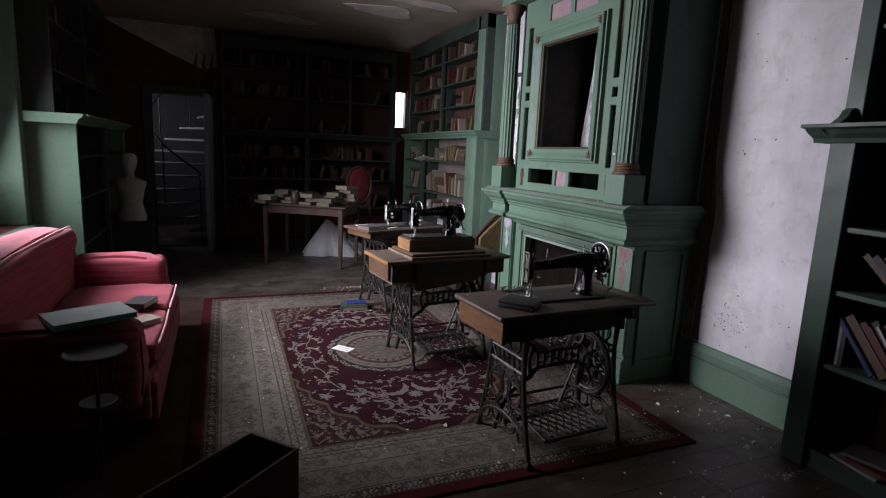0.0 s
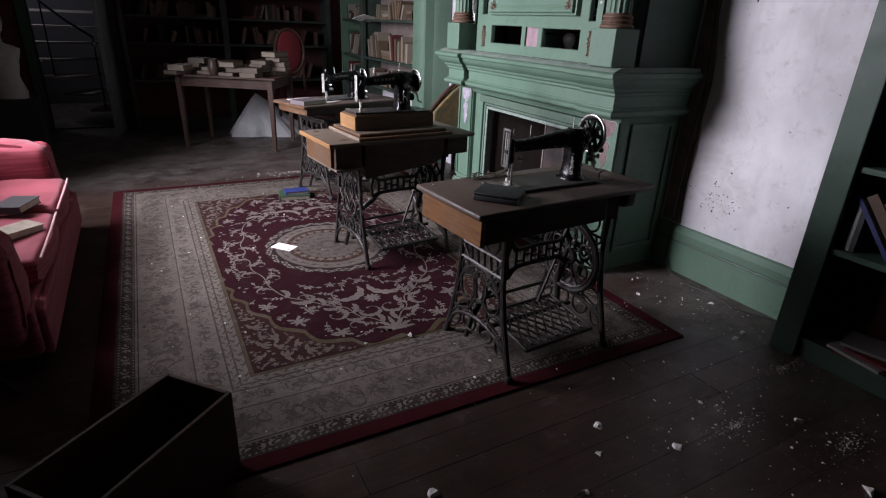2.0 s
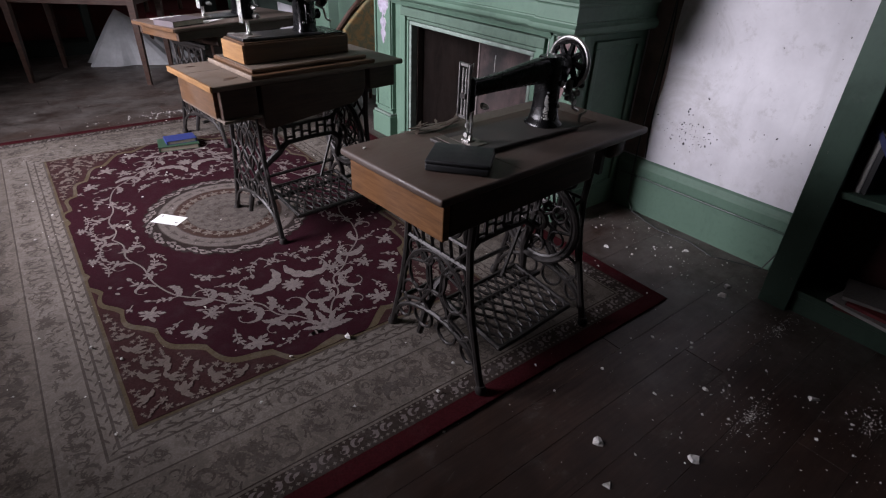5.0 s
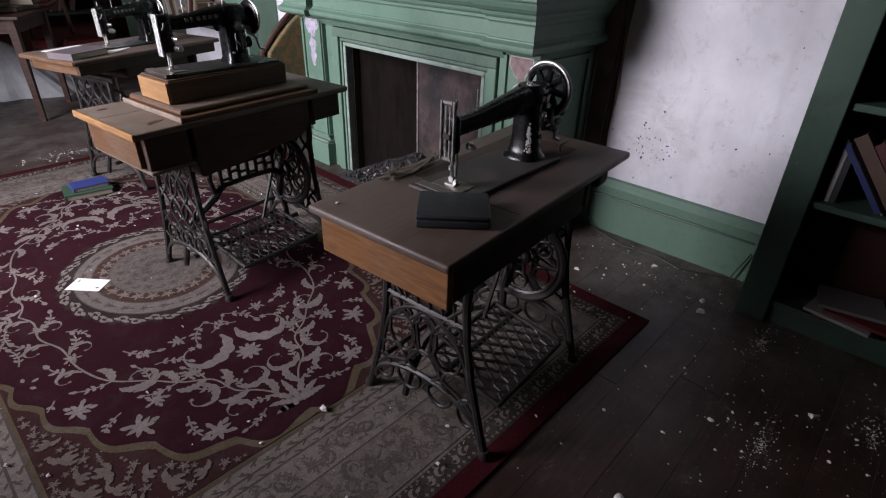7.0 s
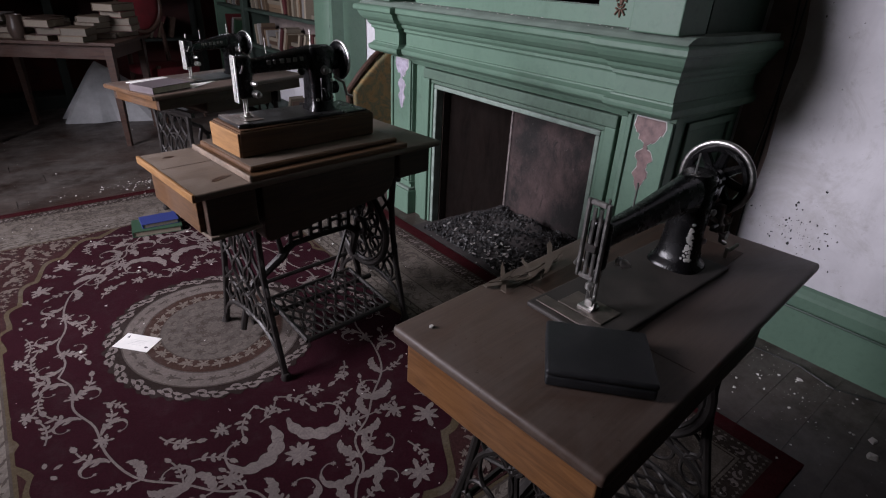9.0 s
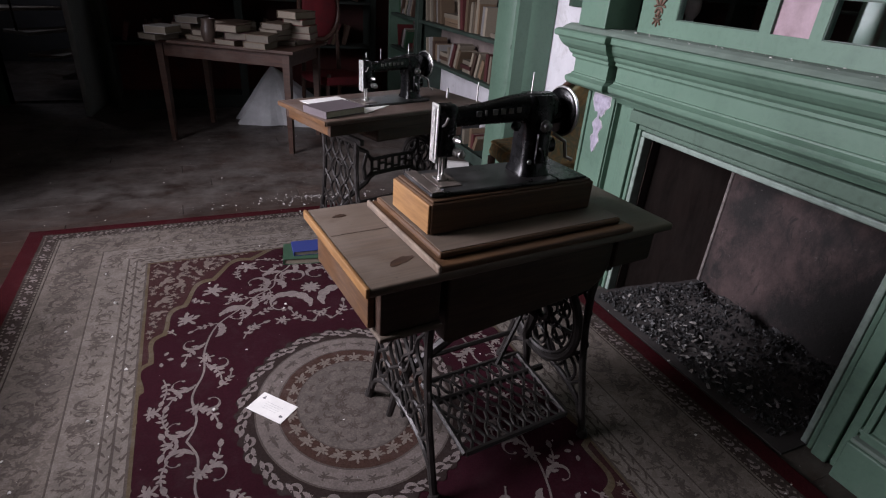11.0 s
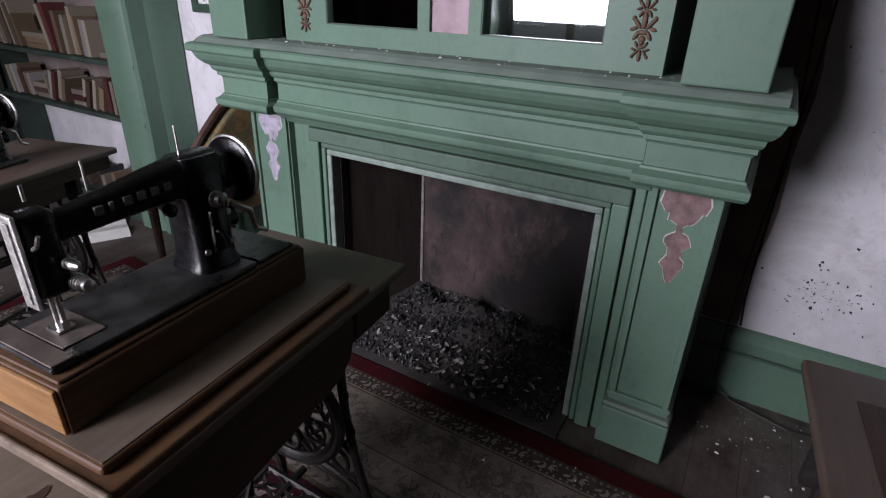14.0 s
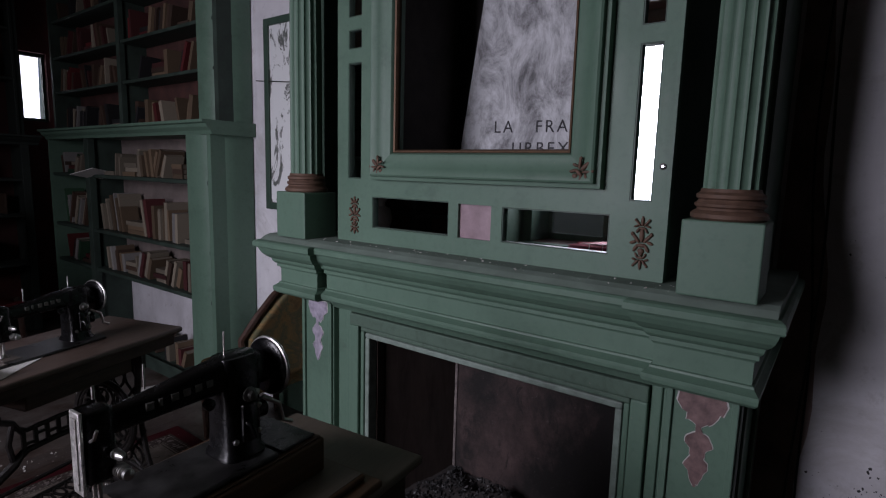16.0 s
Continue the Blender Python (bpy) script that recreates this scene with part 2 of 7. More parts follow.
# ---- fittings of the room: planks, skirtings, window, door, stair hall ----
rnd = random.Random(4)
HALL = plain("grey_hall_plaster", (0.07, 0.07, 0.074), 0.85, var=0.3, scale=3)
GLASS = bpy.data.materials.new("window_glass")
GLASS.use_nodes = True
GLASS.node_tree.nodes["Principled BSDF"].inputs["Transmission Weight"].default_value = 1.0
GLASS.node_tree.nodes["Principled BSDF"].inputs["Roughness"].default_value = 0.02
GLASS.node_tree.nodes["Principled BSDF"].inputs["IOR"].default_value = 1.1

setting("ground", boxes((-400, 400, -400, 400, -1.3, -1.2)), GROUND, "rough grass outside the house", "ground")

# skirting along the white wall, with a moulded cap
bm = boxes((WX - 0.022, WX, 1.93, 2.868, 0, 0.235))
prism(bm, [(WX, 0.235), (WX - 0.03, 0.235), (WX - 0.03, 0.25), (WX - 0.022, 0.262), (WX - 0.018, 0.285), (WX, 0.292)], "y", 1.93, 2.868)
setting("baseboard_east", bm, GREEN, "green painted tall skirting board", "baseboard")
bm = boxes((WX - 0.022, WX, 4.66, 5.5, 0, 0.26))
setting("baseboard_east_far", bm, GREEN, "green painted tall skirting board", "baseboard")
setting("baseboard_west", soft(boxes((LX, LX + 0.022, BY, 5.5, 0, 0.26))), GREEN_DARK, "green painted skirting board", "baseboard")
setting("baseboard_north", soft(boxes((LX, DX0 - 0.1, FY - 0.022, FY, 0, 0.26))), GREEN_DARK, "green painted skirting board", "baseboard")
for nm, r in (("cornice_east", (WX - 0.08, WX, BY, 2.7, TOP - 0.1, TOP)), ("cornice_west", (LX, LX + 0.08, BY, FY, TOP - 0.1, TOP))):
    setting(nm, soft(boxes(r), 0.03, 3), CEIL, "stained plaster cornice", "trim")

# the tall window
win = tagged(new("window_1"), "tall green-painted sash window with dusty panes", "window", kind="structure")
bm = boxes((LX - 0.5, LX + 0.03, W0 - 0.11, W0 + 0.006, WZ0, WZ1 + 0.11), (LX - 0.5, LX + 0.03, W1 - 0.006, W1 + 0.11, WZ0, WZ1 + 0.11), (LX - 0.5, LX + 0.03, W0 + 0.006, W1 - 0.006, WZ1 - 0.006, WZ1 + 0.11))
part("casing", soft(bm, 0.008), GREEN, win)
part("window_sill", soft(boxes((LX - 0.52, LX + 0.09, W0 - 0.14, W1 + 0.14, WZ0 - 0.05, WZ0)), 0.01), GREEN, win)
ym = 4.76
bm = boxes((LX - 0.45, LX - 0.4, W0, W0 + 0.05, WZ0, WZ1), (LX - 0.45, LX - 0.4, W1 - 0.05, W1, WZ0, WZ1), (LX - 0.45, LX - 0.4, ym - 0.035, ym + 0.035, WZ0, WZ1),
           (LX - 0.45, LX - 0.4, W0, W1, WZ0, WZ0 + 0.07), (LX - 0.45, LX - 0.4, W0, W1, WZ1 - 0.05, WZ1), (LX - 0.445, LX - 0.405, W0, W1, 2.3, 2.34))
part("window_frame", bm, GREEN, win)
for a, b in ((W0 + 0.05, ym - 0.035), (ym + 0.035, W1 - 0.05)):
    for c, d in ((WZ0 + 0.07, 2.3), (2.34, WZ1 - 0.05)):
        p = part("pane", boxes((LX - 0.428, LX - 0.424, a, b, c, d)), GLASS, win)
        p.visible_shadow = False

# the narrow corner window
win = tagged(new("window_2"), "narrow corner window with a plain frame", "window", kind="structure")
F0, F1 = FY + 0.05, FY + 0.1
bm = boxes((CW0, CW0 + 0.02, F0, F1, CZ0, CZ1), (CW1 - 0.02, CW1, F0, F1, CZ0, CZ1), (CW0 + 0.02, CW1 - 0.02, F0, F1, CZ0, CZ0 + 0.03), (CW0 + 0.02, CW1 - 0.02, F0, F1, CZ1 - 0.03, CZ1))
part("window_frame", bm, GREEN_DARK, win)
p = part("pane", boxes((CW0 + 0.02, CW1 - 0.02, FY + 0.07, FY + 0.075, CZ0 + 0.03, CZ1 - 0.03)), GLASS, win)
p.visible_shadow = False

# door to the stair hall: casing, open leaf seen on its lock edge
door = tagged(new("door_1"), "dark green panelled door standing open", "door", kind="structure")
bm = boxes((DX0 - 0.1, DX0, FY - 0.03, FY + 0.15, 0, DZ + 0.1), (DX0, DX1, FY - 0.03, FY + 0.15, DZ, DZ + 0.1), (DX1, DX1 + 0.1, FY - 0.03, FY + 0.15, 0, DZ + 0.1))
part("door_frame", soft(bm, 0.006), GREEN_DARK, door)
leaf = part("door_leaf", soft(boxes((-0.045, 0, -0.57, 0, 0.01, 2.09)), 0.003), plain("door_grey_green", (0.26, 0.28, 0.28), 0.5), door, "", False, pose(0.225, 8.6, 0, 0, 0, -9))
for z0, z1 in ((0.2, 0.85), (1.05, 1.95)):
    part("panel", soft(boxes((-0.053, -0.045, -0.48, -0.1, z0, z1)), 0.006), GREEN_DARK, leaf)
IRON = plain("black_cast_iron", (0.03, 0.026, 0.024), 0.45, 0.35, var=0.55, scale=30)
STEEL = plain("tarnished_chrome", (0.5, 0.5, 0.5), 0.25, 1.0, var=0.35, scale=40, bump=0.03)
bm = bmesh.new()
lathe(bm, [(0.012, 0), (0.012, 0.03), (0.026, 0.04), (0.03, 0.055), (0.022, 0.07)], 12, pose(-0.045, -0.52, 1.0, 0, -90, 0))
part("door_handle", bm, STEEL, leaf, "metal knob", True)

bm = boxes((-1.5, -1.3, FY + 0.15, 11, -0.05, 1.5), (-1.5, -1.3, FY + 0.15, 9.6, 1.5, 2.6), (-1.5, -1.3, 10.5, 11, 1.5, 2.6), (-1.5, -1.3, FY + 0.15, 11, 2.6, 3.2),
           (1.3, 1.5, FY + 0.15, 11, -0.05, 3.2), (-1.5, 1.5, 11, 11.2, -0.05, 3.2))
setting("wall_stair_hall", bm, HALL, "grey plaster stair hall wall", "wall")
setting("ceiling_stair_hall", boxes((-1.5, 1.5, FY + 0.15, 11.2, 3.2, 3.3)), HALL, "grey stair hall ceiling", "ceiling")
setting("floor_stair_hall", boxes((-1.5, 1.5, FY + 0.15, 11.2, -0.1, -0.002)), FLOORWOOD, "dark boarded stair hall floor", "floor")
STAIRWOOD = wood("pale_worn_tread", (0.2, 0.185, 0.17), (0.38, 0.355, 0.33), 0.6)
stair = thing("spiral_staircase", "wooden winding staircase with a thin iron handrail", "staircase", pose(0.12, 9.75, 0))
bm = bmesh.new()
lathe(bm, [(0.06, 0), (0.06, 2.9), (0.05, 2.98)], 14)
part("newel_post", bm, HALL, stair, "", True)
rail = []
for i in range(15):
    a = radians(262 - 19 * i)
    z = 0.19 * (i + 1)
    m = Matrix.Translation((0, 0, z)) @ Matrix.Rotation(a, 4, "Z")
    bm = prism(bmesh.new(), [(0.05, -0.03), (0.86, -0.17), (0.86, 0.17), (0.05, 0.03)], "z", -0.03, 0)
    part("tread", bm, STAIRWOOD, stair, "", False, m)
    rail.append(m @ Vector((0.84, 0, 0.85)))
    if i % 2 == 0:
        part("baluster", tube(bmesh.new(), [(0.84, 0, -0.03), (0.84, 0, 0.85)], 0.01), IRON, stair, "", False, m)
part("handrail", tube(bmesh.new(), rail, 0.016), HALL, stair)

# flaking patches on the ceiling, torn paper on the far wall
PATCH = plain("bare_flaking_plaster", (0.5, 0.46, 0.4), 0.9, var=0.35, scale=6)


def blob(r, k=18, wob=0.3, sx=1.0, sy=1.0, seed=0):
    q = random.Random(seed)
    ph = [q.uniform(0, 6.28) for _ in range(4)]
    return [(sx * rr * math.cos(a), sy * rr * math.sin(a)) for i in range(k) for a in [2 * math.pi * i / k]
            for rr in [r * (1 + wob * (0.5 * math.sin(2 * a + ph[0]) + 0.35 * math.sin(3 * a + ph[1]) + 0.25 * math.sin(5 * a + ph[2])) + wob * q.uniform(-0.25, 0.25))]]


for i, (x, y, sx, sy) in enumerate(((2.0, 6.4, 1.6, 0.7), (2.35, 5.9, 1.2, 0.5), (1.0, 7.4, 1.5, 0.8), (2.2, 5.1, 1.0, 0.5))):
    bm = prism(bmesh.new(), blob(0.26, 22, 0.4, sx, sy, i), "z", 0, 0.006, pose(x, y, TOP - 0.006))
    setting("ceiling_flake", bm, PATCH, "pale patch of flaking ceiling plaster", "trim")
bm = prism(bmesh.new(), [(-1.1, 3.0), (0.25, 3.0), (0.28, 2.5), (0.1, 2.45), (-0.3, 2.62), (-0.8, 2.85)], "y", FY - 0.008, FY - 0.002)
setting("trim_bare_plaster", bm, PATCH, "bare plaster where red wallpaper has fallen", "wall")
bm = bmesh.new()
for k in range(3):
    tube(bm, [(0.02 + 0.1 * k, FY - 0.02, 2.66), (0.0 + 0.1 * k, FY - 0.08, 2.5), (0.06 + 0.09 * k, FY - 0.05, 2.35), (0.03 + 0.1 * k, FY - 0.06, 2.22)], [0.01, 0.03, 0.035, 0.012], 6, None, False, 0.25)
setting("trim_torn_paper", bm, plain("torn_wallpaper", (0.2, 0.09, 0.07), 0.8), "curled strips of torn red wallpaper", "wall")

# soot specks and the trailing crack and cable on the white wall
SPECK = plain("soot", (0.03, 0.03, 0.03), 0.9)
q = random.Random(11)
bm = bmesh.new()
for _ in range(95):
    y, z = q.gauss(2.53, 0.07), q.gauss(0.5, 0.05)
    if z > 0.31:
        prism(bm, blob(0.0008 + 0.0032 * q.random() ** 3, 7, 0.5, 1, q.uniform(0.6, 1.6), q.random()), "x", -0.0015, 0.001, pose(WX - 0.0005, y, z))
for _ in range(70):
    y, z = q.uniform(1.96, 2.75), q.uniform(0.32, 2.6)
    prism(bm, blob(0.0008 + 0.004 * q.random() ** 3, 7, 0.5, 1, q.uniform(0.6, 1.6), q.random()), "x", -0.0015, 0.001, pose(WX - 0.0005, y, z))
tagged(part("soot_specks", bm, SPECK), "black soot specks scattered on the white wall", "stain", kind="stuff")
pts = [(WX - 0.003, 2.72 + 0.012 * math.sin(5 * z) + 0.06 * (z - 0.3) ** 0.7, z) for z in np.linspace(0.3, 2.95, 26)]
tagged(part("wall_crack", tube(bmesh.new(), pts, 0.0035, 5), SPECK), "long dark crack running up the white plaster", "crack", kind="structure")
pts = [(WX - 0.03, 2.76 + 0.012 * math.sin(4 * z), z) for z in np.linspace(2.9, 0.06, 26)] + [(WX - 0.06, 2.7, 0.012), (WX - 0.12, 2.5, 0.008), (WX - 0.1, 2.34, 0.01), (WX - 0.14, 2.2, 0.008), (WX - 0.05, 2.0, 0.008), (WX - 0.034, 1.95, 0.15)]
tagged(part("loose_cable", tube(bmesh.new(), pts, 0.004, 5), plain("dark_cable_sheath", (0.035, 0.034, 0.032), 0.5)), "thin dark cable hanging down the wall onto the floor", "cable")
pts = [(WX - 0.032, 2.84, 0.2), (WX - 0.034, 2.5, 0.2), (WX - 0.034, 1.95, 0.2)]
tagged(part("skirting_pipe", tube(bmesh.new(), pts, 0.006, 8), GREEN_DARK), "thin green pipe clipped along the skirting board", "pipe")
# ---- fireplace with overmantel ----
DUSTY = plain("dusty_green_ledge", (0.15, 0.2, 0.165), 0.85, var=0.3, scale=10)
GOLD = plain("dull_gilt", (0.12, 0.07, 0.04), 0.55, 0.5, var=0.4, scale=30)
BROWN_ORN = plain("brown_worn_ornament", (0.13, 0.075, 0.05), 0.65, 0.2, var=0.4, scale=40)


def mirror_mat():
    n = Nodes("aged_mirror", 0.03, 1.0)
    f = n.noise(60, 6, 0.75)
    spots = n.ramp(f, (0.68, 0.0), (0.78, 1.0))
    c = n.mix(spots, (0.72, 0.75, 0.76), (0.16, 0.16, 0.17))
    return n.done(c, None, rough=n.ramp(f, (0.65, 0.02), (0.8, 0.35)))


MIRROR = mirror_mat()
PINK = plain("faded_pink_tile", (0.3, 0.21, 0.235), 0.35, var=0.35, scale=12)
SOOT_AND_NICHE = plain("sooty_and_niche_black", (0.04, 0.034, 0.032), 0.92, var=0.6, scale=9, bump=0.5)


def rusty():
    """Fire-stained render: rust brown, black with soot in streaks and patches, crazed."""
    n = Nodes("rusty_brown_plaster", 0.88)
    c = n.mix(n.ramp(n.noise(6, 7, 0.7), (0.3, 0.0), (0.7, 1.0)), (0.026, 0.017, 0.016), (0.075, 0.048, 0.045))
    c = n.mix(n.ramp(n.noise(2.1, 8, 0.7, n.mapped((1, 1.3, 0.9)), 0.15), (0.4, 0.0), (0.54, 0.95)), c, (0.0085, 0.0075, 0.007))
    c = n.mix(n.ramp(n.noise(9, 8, 0.75, n.mapped((1, 1.2, 0.6)), 1.5), (0.56, 0.0), (0.64, 0.8)), c, (0.012, 0.01, 0.0095))
    c = n.mix(n.ramp(n.noise(30, 6, 0.75, None, 1.0), (0.63, 0.0), (0.7, 0.55)), c, (0.17, 0.15, 0.14))
    return n.done(c, n.noise(30, 6, 0.7), 0.7, 0.008)


RUST = rusty()
CHEEK = wood("smoked_brown_cheek", (0.018, 0.012, 0.01), (0.05, 0.034, 0.028), 0.85, (6, 6, 1.2), 0.1)

PEEL_L = plain("peeled_lavender_layer", (0.36, 0.33, 0.4), 0.6, var=0.5, scale=30)
PEEL_R = plain("peeled_brown_layer", (0.19, 0.12, 0.115), 0.5, var=0.6, scale=28)
PEEL_RIM = plain("pale_paint_edge", (0.5, 0.5, 0.48), 0.6, var=0.3, scale=60)


fire = thing("fireplace", "tall green painted wooden fireplace with columned overmantel", "fireplace", pose(0, 0, 0))
P0, P1, Q0, Q1 = 2.872, 3.062, 4.425, 4.625      # the two pilasters
O0, O1, OZ = 3.206, 4.234, 0.778                 # the opening
FXX = 2.705

# body of the breast beside and over the opening
for r in ((2.72, 3.73, P0 + 0.01, 3.16, 0, 1.02), (2.72, 3.73, 4.29, Q1 - 0.01, 0, 1.02), (2.72, 3.73, 3.16, 4.29, 0.955, 1.02)):
    part("body", boxes(r), GREEN, fire)
for y in (P0 + 0.01,):
    for z0, z1 in ((0.12, 0.86),):
        bm = boxes((2.78, 3.13, y - 0.014, y, z0, z0 + 0.03), (2.78, 3.13, y - 0.014, y, z1, z1 + 0.03), (2.78, 2.81, y - 0.014, y, z0 + 0.03, z1), (3.1, 3.13, y - 0.014, y, z0 + 0.03, z1))
        part("side_panel", soft(bm, 0.004), GREEN, fire)

# pilasters with plinth, raised field and inlaid tile shapes
for a, b in ((P0, P1), (Q0, Q1)):
    pil = part("pilaster", soft(boxes((2.69, 2.74, a, b, 0, 0.93)), 0.004), GREEN, fire)
    part("edge_strip", soft(boxes((2.678, 2.692, a + 0.004, a + 0.022, 0.2, 0.9)), 0.003), GREEN, pil)
    part("edge_strip", soft(boxes((2.678, 2.692, b - 0.022, b - 0.004, 0.2, 0.9)), 0.003), GREEN, pil)
    part("plinth", soft(boxes((2.66, 2.75, a - 0.012, b + 0.012, 0, 0.15)), 0.005), GREEN, pil)
    part("plinth_ledge", soft(boxes((2.668, 2.75, a - 0.008, b + 0.008, 0.15, 0.166)), 0.004), DUSTY, pil)
    part("plinth_moulding", soft(boxes((2.676, 2.75, a - 0.004, b + 0.004, 0.19, 0.205)), 0.004), GREEN, pil)
    yc = (a + b) / 2
    patch = PEEL_L if a > 4 else PEEL_R
    q = random.Random(int(a * 100))
    head = [(-0.046, 0.885), (0.046, 0.885)]
    for u in np.linspace(0, 1, 17):
        head.append((0.05 - 0.1 * u + q.uniform(-0.004, 0.004), 0.83 + 0.03 * abs(2 * u - 1) ** 2 - 0.022 * math.sin(math.pi * u) + q.uniform(-0.008, 0.008)))
    shapes = [head, [(0.012 * math.sin(1.7 * k) * 0.4 + s_ * q.uniform(0.003, 0.009), z) for s_, zs in ((1, (0.82, 0.8, 0.785)), (-1, (0.785, 0.8, 0.82))) for k, z in enumerate(zs)]]
    for zc, r in ((0.748, 0.03), (0.682, 0.027)):
        shapes.append([(r * (0.95 - 0.35 * (v < 0)) * math.cos(w) * (1 + 0.1 * q.uniform(-1, 1)), zc + r * (v if v > 0 else 1.5 * v) * (1 + 0.12 * q.uniform(-1, 1))) for w in np.linspace(0, 2 * math.pi, 23)[:-1] for v in [math.sin(w)]])
        shapes.append([(-0.004, zc - 1.3 * r), (0.004, zc - 1.3 * r), (0.003, zc - 2 * r), (-0.003, zc - 2 * r)])
    for j, sh in enumerate(shapes):
        cy, cz = sum(p[0] for p in sh) / len(sh), sum(p[1] for p in sh) / len(sh)
        for grow, mat, dx in ((1.3, PEEL_RIM, 0.0), (1.22, patch, -0.0014)):
            part("peeled_patch", prism(bmesh.new(), [(cy + (u - cy) * grow, cz + (v - cz) * grow) for u, v in sh], "x", -0.0006, 0.002, pose(2.6895 + dx - 0.00012 * j, yc, 0)), mat, pil)

SMOKED = paint("smoke_stained_green_paint", (0.085, 0.135, 0.1), (0.02, 0.02, 0.02), 0.6, 0.9)
# stepped architrave round the opening
for k, (o, x, w) in enumerate(((0.0, FXX + 0.004, 0.022), (0.026, FXX, 0.018), (0.048, FXX - 0.012, 0.05), (0.102, FXX + 0.004, 0.03))):
    y0, y1, z = O0 - o, O1 + o, OZ + o
    for nm, r in (("architrave", (x, 2.76, y0 - w, y0, 0, z)), ("architrave", (x, 2.76, y1, y1 + w, 0, z)), ("architrave", (x, 2.76, y0 - w, y1 + w, z, z + w))):
        part(nm, soft(boxes(r), 0.005), (SMOKED if r[4] > 0.1 and k < 3 else GREEN) if k else plain("chipped_pale_paint", (0.2, 0.26, 0.22), 0.6, var=0.4, scale=20), fire)
part("bed_moulding", prism(bmesh.new(), [(2.74, 0.885), (2.69, 0.885), (2.675, 0.905), (2.67, 0.928), (2.74, 0.928)], "y", P1, Q0), GREEN, fire)

# frieze with broken-forward ends, architrave lines, then the moulded shelf
def loft(name, rows, x, y0, y1, side=0.7):
    """A moulded block: each (d, z) row stands out d in front and a part of d at both ends."""
    bm, rings = bmesh.new(), []
    for d, z in rows:
        rings.append([bm.verts.new(p) for p in ((x - d, y0 - side * d, z), (x - d, y1 + side * d, z), (3.17, y1 + side * d, z), (3.17, y0 - side * d, z))])
    for r0, r1 in zip(rings, rings[1:]):
        for i in range(4):
            bm.faces.new((r0[i], r0[(i + 1) % 4], r1[(i + 1) % 4], r1[i]))
    bm.faces.new(rings[0][::-1]), bm.faces.new(rings[-1])
    part(name, bm, GREEN, fire)


UP = [(0, 1.04), (0.004, 1.046), (0.014, 1.05), (0.014, 1.062), (0.022, 1.066), (0.03, 1.074), (0.034, 1.086), (0.05, 1.094), (0.066, 1.108), (0.076, 1.124), (0.08, 1.134), (0.094, 1.137), (0.098, 1.142), (0.098, 1.158), (0.092, 1.164), (0.078, 1.168)]
LOW = [(0, 0.928), (0.016, 0.934), (0.028, 0.944), (0.03, 0.954), (0.03, 0.964), (0.018, 0.97), (0.008, 0.976), (0.006, 0.982), (0, 0.984)]
for x, y0, y1, s in ((2.615, 3.082, 4.385, 0.0), (2.585, 2.845, 3.08, 0.6), (2.585, 4.405, 4.642, 0.6)):
    loft("shelf_moulding", UP, x, y0, y1, s)
    loft("lower_moulding", LOW, x, y0, y1, s)
    part("frieze", boxes((x, 3.165, y0 + 0.002, y1 - 0.002, 0.983, 1.041)), GREEN, fire)
part("mantelshelf", prism(bmesh.new(), [(2.512, 1.1682), (3.165, 1.1682), (3.165, 1.19), (2.56, 1.19), (2.535, 1.182)], "y", 2.805, 4.682), DUSTY, fire, "dusty mantelshelf top")

# pedestals and fluted columns with turned bases and capitals
def fluted(y):
    part("pedestal", soft(boxes((-0.085, 0.08, -0.088, 0.088, 1.19, 1.374)), 0.004), GREEN, fire, "", False, pose(2.612, y, 0))
    prof = [(0.08, 1.374), (0.086, 1.379), (0.086, 1.388), (0.08, 1.394), (0.074, 1.397), (0.072, 1.402), (0.078, 1.406), (0.079, 1.412), (0.072, 1.418), (0.07, 1.422), (0.076, 1.426), (0.076, 1.434), (0.068, 1.44), (0.066, 1.448)]
    part("base", lathe(bmesh.new(), prof, 28, pose(2.612, y, 0)), BROWN_ORN, fire, "brown turned column base", True)
    bm = bmesh.new()
    k, rings = 96, []
    for z, r in ((1.446, 0.064), (1.9, 0.063), (2.36, 0.058), (2.56, 0.055)):
        rings.append([bm.verts.new(((r - (0.006 * abs(math.sin(math.pi * i / 6)) ** 0.6)) * math.cos(2 * math.pi * i / k), (r - (0.006 * abs(math.sin(math.pi * i / 6)) ** 0.6)) * math.sin(2 * math.pi * i / k), z)) for i in range(k)])
    for a, b in zip(rings, rings[1:]):
        for i in range(k):
            bm.faces.new((a[i], a[(i + 1) % k], b[(i + 1) % k], b[i]))
    part("shaft", bm, GREEN, fire, "", False, pose(2.612, y, 0))
    part("capital", lathe(bmesh.new(), [(0.05, 2.56), (0.06, 2.57), (0.055, 2.58), (0.055, 2.62), (0.075, 2.66), (0.09, 2.69), (0.09, 2.71)], 24, pose(2.612, y, 0)), BROWN_ORN, fire, "brown carved capital", True)


fluted(2.937)
fluted(4.5)

